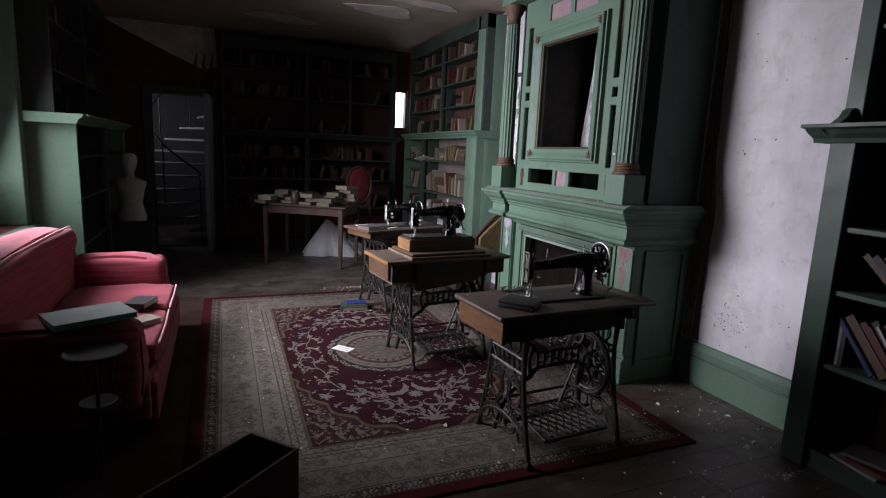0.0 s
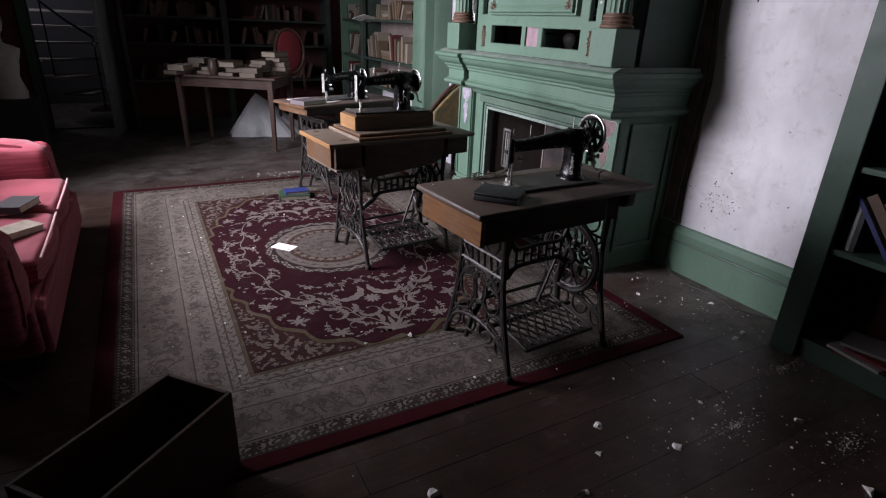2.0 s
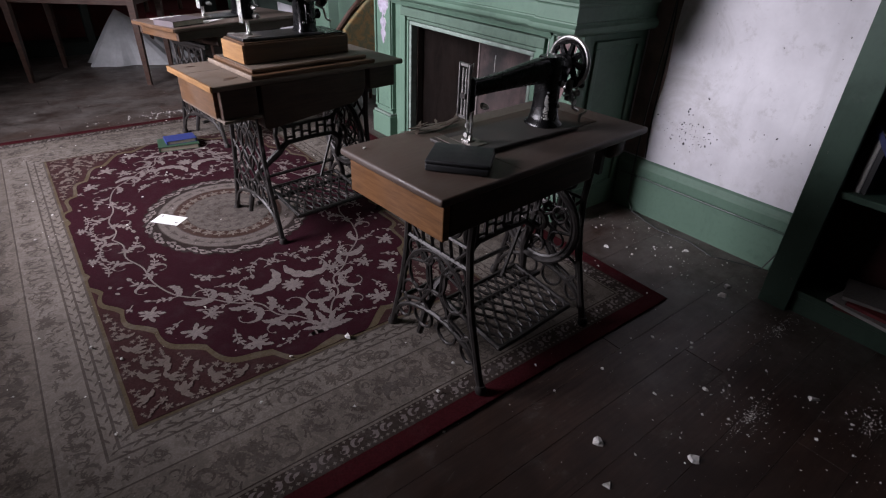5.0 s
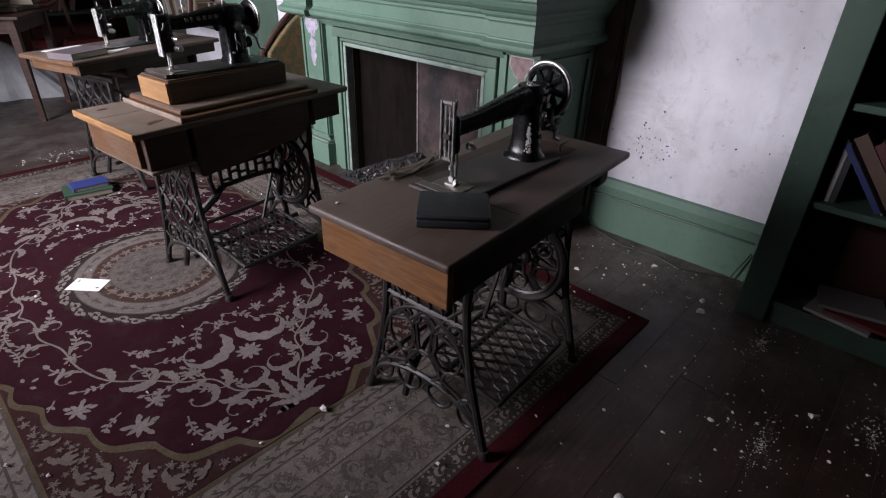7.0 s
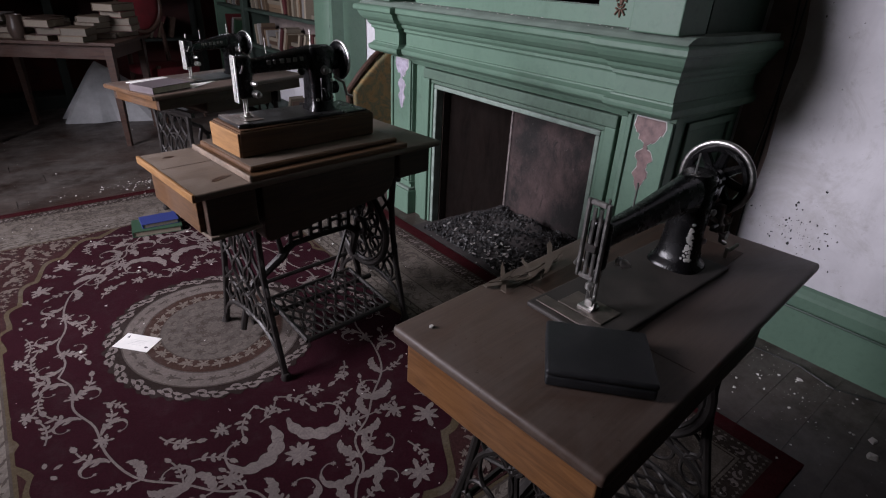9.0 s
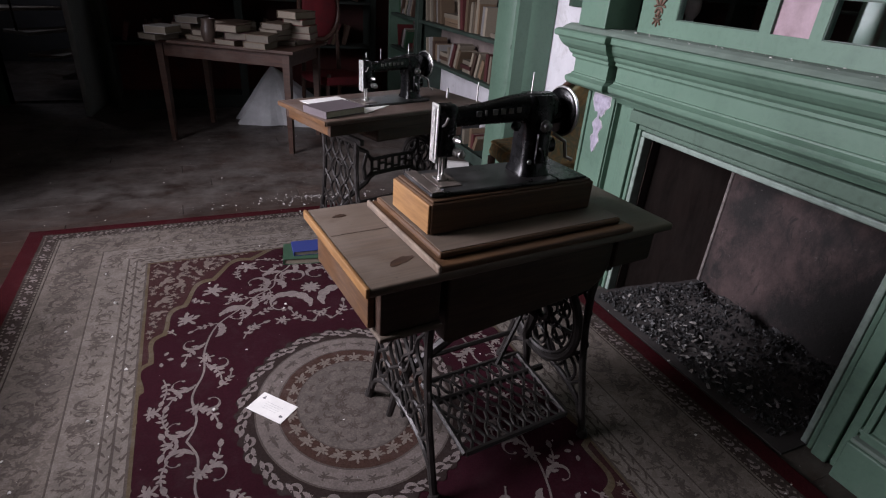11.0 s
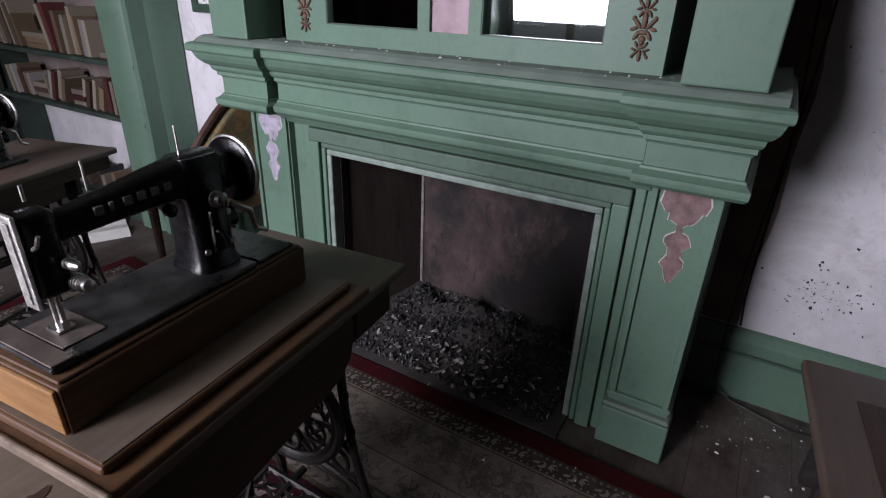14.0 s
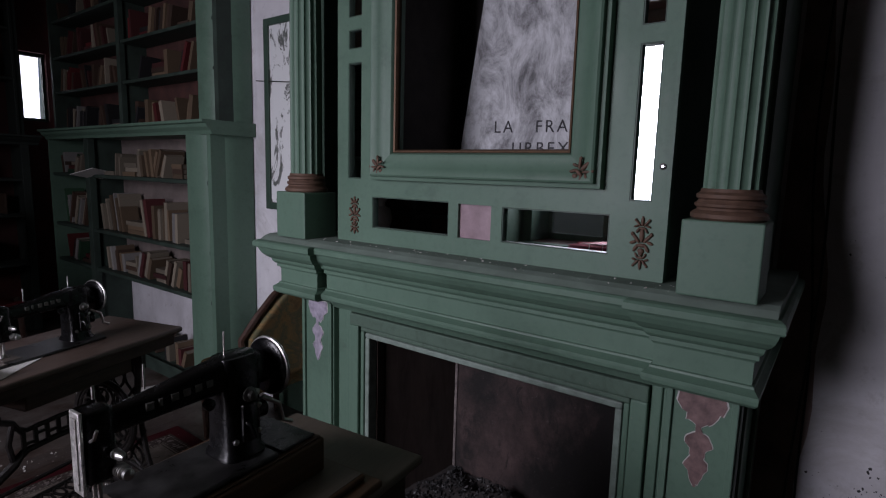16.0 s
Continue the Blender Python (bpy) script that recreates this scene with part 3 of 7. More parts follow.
# overmantel case: stiles and rails round mirrors, niche behind the large frame
PX, PZ1 = 2.645, 2.7
YA, YB = 3.085, 4.35
M0, M1, MZ0, MZ1 = 3.375, 4.035, 1.545, 2.32
T = 0.03
rails = [(YA, 3.13, 1.19, PZ1), (4.29, YB, 1.19, PZ1), (3.19, M0, 1.19 + 0.2, PZ1), (M1, 4.22, 1.39, PZ1),
         (3.13, 4.29, 1.19, 1.25), (3.13, 3.24, 1.25, 1.39), (3.59, 3.63, 1.25, 1.39), (3.76, 3.8, 1.25, 1.39), (4.16, 4.29, 1.25, 1.39),
         (3.24, 3.59, 1.365, 1.39), (3.63, 3.76, 1.365, 1.39), (3.8, 4.16, 1.37, 1.39),
         (3.13, 3.19, 1.39, 1.405), (4.22, 4.29, 1.39, 1.435), (3.13, 3.19, 1.82, 1.865), (4.22, 4.29, 1.87, 1.92), (3.13, 3.19, 1.935, 1.985), (4.22, 4.29, 1.99, 2.035), (3.13, 3.19, 2.5, PZ1), (4.22, 4.29, 2.5, PZ1),
         (M0, M1, 1.39, MZ0), (M0, M1, MZ1, 2.5), (M0, 3.42, 2.5, 2.62), (3.68, 3.73, 2.5, 2.62), (3.99, M1, 2.5, 2.62), (M0, M1, 2.62, PZ1)]
for y0, y1, z0, z1 in rails:
    part("rail", boxes((PX, PX + T, y0, y1, z0, z1)), GREEN, fire)
for y0, y1, z0, z1 in ((3.13, 3.19, 1.405, 1.82), (3.13, 3.19, 1.865, 1.935), (3.13, 3.19, 1.985, 2.5), (4.22, 4.29, 1.435, 1.87), (4.22, 4.29, 1.92, 1.99), (4.22, 4.29, 2.035, 2.5), (3.24, 3.59, 1.25, 1.365), (3.8, 4.16, 1.25, 1.37)):
    part("mirror_pane", boxes((PX + 0.016, PX + 0.02, y0, y1, z0, z1)), MIRROR, fire, "spotted old mirror glass")
    bm = boxes((PX + 0.002, PX + 0.016, y0, y0 + 0.004, z0, z1), (PX + 0.002, PX + 0.016, y1 - 0.004, y1, z0, z1), (PX + 0.002, PX + 0.016, y0 + 0.004, y1 - 0.004, z0, z0 + 0.004), (PX + 0.002, PX + 0.016, y0 + 0.004, y1 - 0.004, z1 - 0.004, z1))
    part("bead", bm, GREEN_DARK, fire)
for y0, y1, z0, z1 in ((3.63, 3.76, 1.25, 1.365), (3.42, 3.68, 2.5, 2.62), (3.73, 3.99, 2.5, 2.62)):
    part("tile", boxes((PX + 0.012, PX + 0.02, y0, y1, z0, z1)), PINK, fire, "faded pink glazed tile")
# sides turned from the window: shade put into the darker green
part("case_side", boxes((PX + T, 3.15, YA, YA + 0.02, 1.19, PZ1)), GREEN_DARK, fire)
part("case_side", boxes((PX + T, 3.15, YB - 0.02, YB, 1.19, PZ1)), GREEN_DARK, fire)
# niche lining, in the same near-black as the firebox
part("case_back", boxes((3.14, 3.16, YA + 0.02, YB - 0.02, 1.19, PZ1)), SOOT_AND_NICHE, fire)
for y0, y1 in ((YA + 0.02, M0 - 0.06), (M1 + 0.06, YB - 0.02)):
    part("inner_wall", boxes((PX + T, 3.14, y0, y1, 1.19, PZ1)), SOOT_AND_NICHE, fire)
part("inner_floor", boxes((PX + T, 3.14, M0 - 0.06, M1 + 0.06, 1.19, 1.48)), SOOT_AND_NICHE, fire)
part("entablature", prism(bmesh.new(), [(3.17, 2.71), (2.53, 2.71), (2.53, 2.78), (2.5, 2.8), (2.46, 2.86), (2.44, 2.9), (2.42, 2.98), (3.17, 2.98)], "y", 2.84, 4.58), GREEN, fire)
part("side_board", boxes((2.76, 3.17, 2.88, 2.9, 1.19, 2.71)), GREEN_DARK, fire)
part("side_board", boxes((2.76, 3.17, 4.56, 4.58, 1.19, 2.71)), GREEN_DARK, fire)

# the big moulded frame
def frame_bar(outline, y0, y1, z0, z1, side):
    """A mitred bar of the frame; outline is (distance from the opening, height above the panel)."""
    bm = bmesh.new()
    ends = []
    for s in (0, 1):
        vs = []
        for d, h in outline:
            if side in "tb":
                y = (y0 - d) if s == 0 else (y1 + d)
                z = z1 + d if side == "t" else z0 - d
            else:
                z = (z0 - d) if s == 0 else (z1 + d)
                y = y1 + d if side == "l" else y0 - d
            vs.append(bm.verts.new((PX - h, y, z)))
        ends.append(vs)
    k = len(outline)
    for i in range(k):
        bm.faces.new((ends[0][i], ends[0][(i + 1) % k], ends[1][(i + 1) % k], ends[1][i]))
    bm.faces.new(ends[0]), bm.faces.new(ends[1][::-1])
    return bm


big = [(0.012, 0), (0.012, 0.012), (0.018, 0.022), (0.03, 0.026), (0.045, 0.028), (0.065, 0.036), (0.08, 0.048), (0.09, 0.05), (0.096, 0.046), (0.098, 0.03), (0.11, 0.028), (0.112, 0)]
slip = [(0.0, -0.01), (0.0, 0.004), (0.004, 0.012), (0.01, 0.014), (0.012, 0.01), (0.012, -0.01)]
for side in "tblr":
    part("frame_bar", frame_bar(big, M0, M1, MZ0, MZ1, side), GREEN, fire, "", True)
    part("gilt_slip", frame_bar(slip, M0, M1, MZ0, MZ1, side), GOLD, fire, "dull gilt slip", True)


def fleur(c, s, m, name="ornament"):
    bm = bmesh.new()
    for y, z, ry, rz, a in ((0, 0.35, 0.13, 0.4, 0), (-0.5, 0.42, 0.1, 0.12, 0), (0.5, 0.42, 0.1, 0.12, 0), (-0.45, -0.05, 0.2, 0.09, 20), (0.45, -0.05, 0.2, 0.09, -20), (-0.32, 0.2, 0.1, 0.34, 40), (0.32, 0.2, 0.1, 0.34, -40), (0, -0.2, 0.3, 0.12, 0), (-0.3, -0.35, 0.1, 0.25, -30), (0.3, -0.35, 0.1, 0.25, 30), (0, -0.5, 0.18, 0.16, 0)):
        mm = m @ Matrix.Translation((0, y * s, z * s)) @ Matrix.Rotation(radians(a), 4, "X") @ Matrix.Diagonal((0.005, ry * s, rz * s, 1))
        bmesh.ops.create_uvsphere(bm, u_segments=10, v_segments=6, radius=1, matrix=mm)
    part(name, bm, BROWN_ORN, fire, "brown carved leaf ornament", True)


for y, z, a in ((M0 - 0.06, MZ0 - 0.06, 45), (M1 + 0.06, MZ0 - 0.06, -45), (M0 - 0.06, MZ1 + 0.06, 135), (M1 + 0.06, MZ1 + 0.06, -135)):
    fleur(0, 0.05, pose(PX - 0.045, y, z) @ Matrix.Rotation(radians(a), 4, "X"))
for y in (3.16, 4.24):
    for z, s in ((1.34, 0.036), (1.296, 0.05), (1.245, 0.036)):
        fleur(0, s, pose(PX - 0.003, y - (0.012 if y < 4 else -0.012), z) @ Matrix.Rotation(radians(180 if z < 1.27 else 0), 4, "X"))
part("keyhole", lathe(bmesh.new(), [(0.008, 0), (0.009, 0.002), (0.004, 0.004)], 10, pose(PX, 3.108, 1.5, 0, -90, 0)), STEEL, fire)

# grey board leaning in the niche, with letters scratched in its dust
def board_mat():
    n = Nodes("dusty_grey_board", 0.8)
    c = n.mix(n.ramp(n.noise(6, 8, 0.75, n.mapped((1, 1.4, 0.8)), 0.5), (0.42, 0.0), (0.66, 1.0)), (0.58, 0.59, 0.61), (0.12, 0.12, 0.125))
    return n.done(c, n.noise(20, 4), 0.2)


board = thing("leaning_board", "dusty grey board with scratched capital letters, leaning inside the frame", "board", pose(3.06, 0, 1.48))
part("panel", prism(bmesh.new(), [(3.36, 0), (4.06, 0), (3.95, 0.7), (3.94, 1.0), (3.36, 1.0)], "x", 0, 0.015), board_mat(), board)
DARKINK = plain("scratched_dark_line", (0.04, 0.04, 0.045), 0.8)
for txt, y, z, s in (("LA", 3.885, 0.152, 0.068), ("FRA", 3.70, 0.15, 0.066), ("URBEX", 3.8, 0.068, 0.066)):
    cu = bpy.data.curves.new("lettering", "FONT")
    cu.body, cu.size, cu.extrude, cu.space_character = txt, s, 0.0006, 1.3
    tmp = new("lettering", cu)
    me = bpy.data.meshes.new_from_object(tmp.evaluated_get(bpy.context.evaluated_depsgraph_get()))
    bpy.data.objects.remove(tmp)
    me.materials.clear()
    me.materials.append(DARKINK)
    ob = new("lettering", me)
    ob.parent = board
    ob.matrix_basis = pose(-0.0012, y, z, 90, 0, -90)

# firebox: shallow, its cheeks splayed towards the back
FB, B0, B1 = 3.2, 3.34, 4.125
part("firebox_cheek", prism(bmesh.new(), [(2.8, O0), (FB, B0), (FB, B0 - 0.05), (2.8, O0 - 0.05)], "z", 0, 0.9), RUST, fire, "sooty firebox cheek")
part("firebox_cheek", prism(bmesh.new(), [(2.8, O1), (FB, B1), (FB, B1 + 0.05), (2.8, O1 + 0.05)], "z", 0, 0.9), CHEEK, fire, "sooty brown firebox cheek")
part("firebox_roof", boxes((2.76, FB + 0.05, O0 - 0.05, O1 + 0.05, 0.9, 0.95)), SOOT_AND_NICHE, fire)
for r in ((2.761, 2.8, O0 - 0.03, O0 + 0.004, 0, OZ + 0.02), (2.761, 2.8, O1 - 0.004, O1 + 0.03, 0, OZ + 0.02)):
    part("firebox_jamb", boxes(r), CHEEK, fire)
part("firebox_back", boxes((FB, FB + 0.05, B0 - 0.05, B1 + 0.05, 0, 0.9)), RUST, fire, "rust-brown stained firebox back")
part("corner_edge", soft(boxes((FB - 0.008, FB + 0.006, B1 - 0.011, B1 + 0.008, 0.02, 0.88)), 0.003, 2), plain("ashen_mortar", (0.2, 0.17, 0.16), 0.9, var=0.6, scale=25, bump=0.5), fire, "pale flaking corner edge")
part("hearth_slab", boxes((2.585, FB, O0 - 0.02, O1 + 0.02, -0.02, 0.006)), SOOT_AND_NICHE, fire)


def ash_height(x, y):
    return 0.062 * max(0, min(1, (x - 2.66) / 0.4)) * (0.45 + 0.55 * max(0, math.sin(math.pi * (y - O0) / (O1 - O0)))) * (0.7 + 0.9 * noise.noise((x * 9, y * 7, 0)) + 0.25 * noise.noise((x * 30, y * 30, 2)))


q = random.Random(5)
bm = bmesh.new()
for _ in range(3600):
    x = q.uniform(2.62, FB - 0.01)
    y = q.uniform(O0 + 0.03 + 0.2 * max(0, x - 2.8), O1 - 0.03 - 0.25 * max(0, x - 2.8))
    h = ash_height(x, y)
    s = q.uniform(0.004, 0.016)
    m = pose(x, y, 0.007 + h * q.uniform(0.85, 1.1) + s * 0.2, q.uniform(0, 360), q.uniform(0, 360), q.uniform(0, 360)) @ Matrix.Diagonal((s, s * q.uniform(0.4, 1), s * q.uniform(0.2, 0.7), 1))
    c = [m @ Vector(v) for v in ((1, 0, 0), (-0.6, 0.9, 0), (-0.6, -0.9, 0.1), (0, 0, 0.9), (0.1, 0, -0.7))]
    v = [bm.verts.new(p) for p in c]
    for f in ((0, 1, 3), (1, 2, 3), (2, 0, 3), (1, 0, 4), (2, 1, 4), (0, 2, 4)):
        bm.faces.new([v[i] for i in f])
CINDER = Nodes("cinders_and_ash", 0.55)
isl = CINDER.t.nodes.new("ShaderNodeNewGeometry").outputs["Random Per Island"]
CINDER = CINDER.done(CINDER.ramp(isl, (0.0, 0.007), (0.8, 0.02), (0.95, 0.06), (1.0, 0.22)))
tagged(part("cinders", bm, CINDER), "heap of black cinders and ash in the firebox", "ash", kind="stuff")
bm = bmesh.new()
bmesh.ops.create_grid(bm, x_segments=24, y_segments=24, size=0.5)
for v in bm.verts:
    x = 2.95 + v.co.x * 0.49
    y = 3.72 + v.co.y * (1.01 - 0.45 * max(0, x - 2.8))
    v.co = (x, y, 0.007 + max(0, ash_height(x, y)))
tagged(part("ash_bed", bm, SOOT_AND_NICHE, None, "", True), "low bed of black ash in the firebox", "ash", kind="stuff")
# ---- treadle sewing machine tables ----


def dusty_top(name, dark, light, dust, amount, rough):
    """Old veneer under a film of dust: fine grain, wiped and blotched patches, hairline scratches, small dark spots."""
    n = Nodes(name, rough)
    g = n.noise(3.0, 7, 0.7, n.mapped((1.3, 34, 34)), 0.8)
    c = n.ramp(g, (0.25, dark), (0.75, light))
    wipe = n.noise(5.5, 8, 0.72, n.mapped((1, 1.5, 1)), 1.4)
    c = n.mix(n.ramp(wipe, (0.32, amount), (0.66, amount * 0.25)), c, dust)
    c = n.mix(n.ramp(n.noise(2.2, 5, 0.6), (0.4, 0.0), (0.75, 0.45)), c, tuple(v * 0.45 for v in light))
    c = n.mix(n.ramp(n.noise(70, 5, 0.7), (0.64, 0.0), (0.7, 0.6)), c, tuple(v * 0.5 for v in dark))
    c = n.mix(n.ramp(n.noise(9, 3, 0.6, n.mapped((2, 40, 2)), 3.0), (0.7, 0.0), (0.74, 0.5)), c, dust)
    return n.done(c, g, 0.2, 0.0015, n.ramp(wipe, (0.3, rough + 0.3), (0.7, rough)))


TOPWOOD = dusty_top("dusty_brown_table_top", (0.04, 0.021, 0.014), (0.09, 0.053, 0.037), (0.15, 0.125, 0.108), 0.5, 0.33)
PALEWOOD = dusty_top("dry_grey_brown_veneer", (0.05, 0.034, 0.024), (0.12, 0.086, 0.06), (0.175, 0.142, 0.113), 0.55, 0.42)
ORANGE = wood("window_lit_orange_oak", (0.1, 0.042, 0.014), (0.23, 0.108, 0.042), 0.42, (1.2, 3, 26), 0.1, 0.2)
BROWNOAK = wood("brown_oak", (0.05, 0.024, 0.011), (0.125, 0.063, 0.028), 0.42, (1.2, 3, 26), 0.15, 0.2)
YELLOWOAK = wood("worn_and_lit_yellow_oak", (0.16, 0.078, 0.027), (0.3, 0.16, 0.06), 0.42, (1.2, 3, 26), 0.1, 0.2)
WORNEDGE = wood("bare_worn_edge", (0.07, 0.047, 0.032), (0.24, 0.18, 0.13), 0.6, (9, 5, 9), 0.5, 0.2)
DARKWOOD = wood("dark_stained_wood", (0.022, 0.011, 0.007), (0.06, 0.033, 0.021), 0.4, (2, 24, 24), 0.15, 0.25)
NICKEL = plain("dull_nickel", (0.55, 0.54, 0.52), 0.36, 1.0, var=0.4, scale=60, bump=0.05)
JAPAN = plain("black_japanned_metal", (0.006, 0.006, 0.0065), 0.24, 0.0, var=0.6, scale=22, bump=0.15)
JAPAN.node_tree.nodes["Principled BSDF"].inputs["Specular IOR Level"].default_value = 0.32
BEDMETAL = plain("worn_black_bed_plate", (0.07, 0.068, 0.068), 0.3, 0.55, var=0.75, scale=16)
DUSTYBED = plain("dusty_black_bed", (0.05, 0.043, 0.038), 0.6, 0.0, var=0.6, scale=12)
SLIDE = plain("dirty_steel_plate", (0.17, 0.14, 0.12), 0.4, 0.5, var=0.5, scale=30)
DULL = plain("tarnished_face_metal", (0.22, 0.215, 0.205), 0.4, 0.9, var=0.5, scale=50)
SILVERLEAF = plain("worn_silver_leaf", (0.5, 0.49, 0.46), 0.45, 0.0, var=0.4, scale=60)
BONE = plain("worn_decal", (0.16, 0.155, 0.14), 0.5, 0.2, var=0.6, scale=90)
FACEPLATE = plain("engraved_grey_plate", (0.62, 0.61, 0.58), 0.32, 0.7, var=0.5, scale=90, bump=0.4)


def quad_board(x0, x1, y0, y1, z0, z1, w=0.006, seg=3):
    return soft(boxes((x0, x1, y0, y1, z0, z1)), w, seg)


def side_frame(parent, x, style):
    """One cast-iron end frame in the y-z plane at x, centred on y = 0."""
    def p(y, z):
        return (x, y, z)
    side = part("side_frame", bmesh.new(), IRON, parent)
    bm = bmesh.new()
    for s in (-1, 1):
        pts = [p(s * y, z) for y, z in ((0.15, 0.615), (0.142, 0.5), (0.15, 0.38), (0.172, 0.25), (0.205, 0.12), (0.228, 0.03), (0.235, 0.0))]
        tube(bm, pts, [0.0135, 0.012, 0.0115, 0.0115, 0.0115, 0.0125, 0.0145], 8)
    bm.to_mesh(side.data)
    bm.free()
    side.data.materials.clear(), side.data.materials.append(IRON)
    bm = bmesh.new()
    part("top_bar", tube(bmesh.new(), [p(-0.15, 0.61), p(0.15, 0.61)], 0.012, 6), IRON, side)
    arch = [p(0.21 * math.cos(a), 0.055 + 0.12 * math.sin(a)) for a in np.linspace(0.05, math.pi - 0.05, 15)]
    tube(bm, arch, 0.009, 6)
    part("foot_arch", bm, IRON, side)
    bm = bmesh.new()
    loops = []
    if style == 0:   # open rings
        tube(bm, [p(-0.145, 0.43), p(0.145, 0.43)], 0.008, 5)
        tube(bm, [p(-0.145, 0.5), p(0.145, 0.5)], 0.007, 5)
        for i in range(6):
            tube(bm, [p(-0.11 + 0.044 * i, 0.435), p(-0.1 + 0.044 * i, 0.495)], 0.006, 5)
        arc = [p(0.165 * math.cos(a), 0.22 + 0.2 * math.sin(a)) for a in np.linspace(0.0, math.pi, 17)]
        tube(bm, arc, 0.008, 6)
        loops = [(-0.085, 0.31, 0.05, 0.075), (0.085, 0.31, 0.05, 0.075), (0, 0.33, 0.045, 0.07), (-0.12, 0.2, 0.05, 0.05), (0.12, 0.2, 0.05, 0.05), (0, 0.22, 0.06, 0.05), (-0.06, 0.56, 0.045, 0.05), (0.06, 0.56, 0.045, 0.05),
                 (-0.06, 0.14, 0.045, 0.045), (0.06, 0.14, 0.045, 0.045), (-0.165, 0.13, 0.035, 0.05), (0.165, 0.13, 0.035, 0.05), (-0.045, 0.39, 0.03, 0.03), (0.045, 0.39, 0.03, 0.03), (-0.11, 0.39, 0.024, 0.03), (0.11, 0.39, 0.024, 0.03)]
        for sgn in (-1, 1):
            tube(bm, [p(sgn * y, z) for y, z in ((0.145, 0.5), (0.09, 0.44), (0.03, 0.36), (0.02, 0.27), (0.07, 0.2), (0.15, 0.17), (0.2, 0.12))], 0.0062, 6)
            tube(bm, [p(sgn * y, z) for y, z in ((0.0, 0.42), (0.06, 0.36), (0.13, 0.34), (0.165, 0.26))], 0.0056, 6)
    else:            # laced diamonds
        for i in range(4):
            for s in (-1, 1):
                pts = []
                for k in range(17):
                    z = 0.16 + 0.45 * k / 16
                    w = 0.135 + 0.06 * (1 - (z - 0.16) / 0.45)
                    y = s * w * (-0.75 + 0.5 * i + 0.25 * math.sin(k * math.pi / 4))
                    pts.append(p(y, z))
                tube(bm, pts, 0.0065, 5)
        loops = [(-0.1, 0.2, 0.05, 0.05), (0.1, 0.2, 0.05, 0.05), (0, 0.2, 0.045, 0.045), (0, 0.4, 0.05, 0.1)]
    for y, z, ry, rz in loops:
        tube(bm, ring(y, z, ry, rz, 18, p), 0.0058, 6, None, True)
    part("scrollwork", bm, IRON, side, "", True)
    for s in (-1, 1):
        part("foot", lathe(bmesh.new(), [(0.018, 0), (0.02, 0.012), (0.013, 0.03)], 10, pose(x, s * 0.235, 0)), IRON, side, "", True)


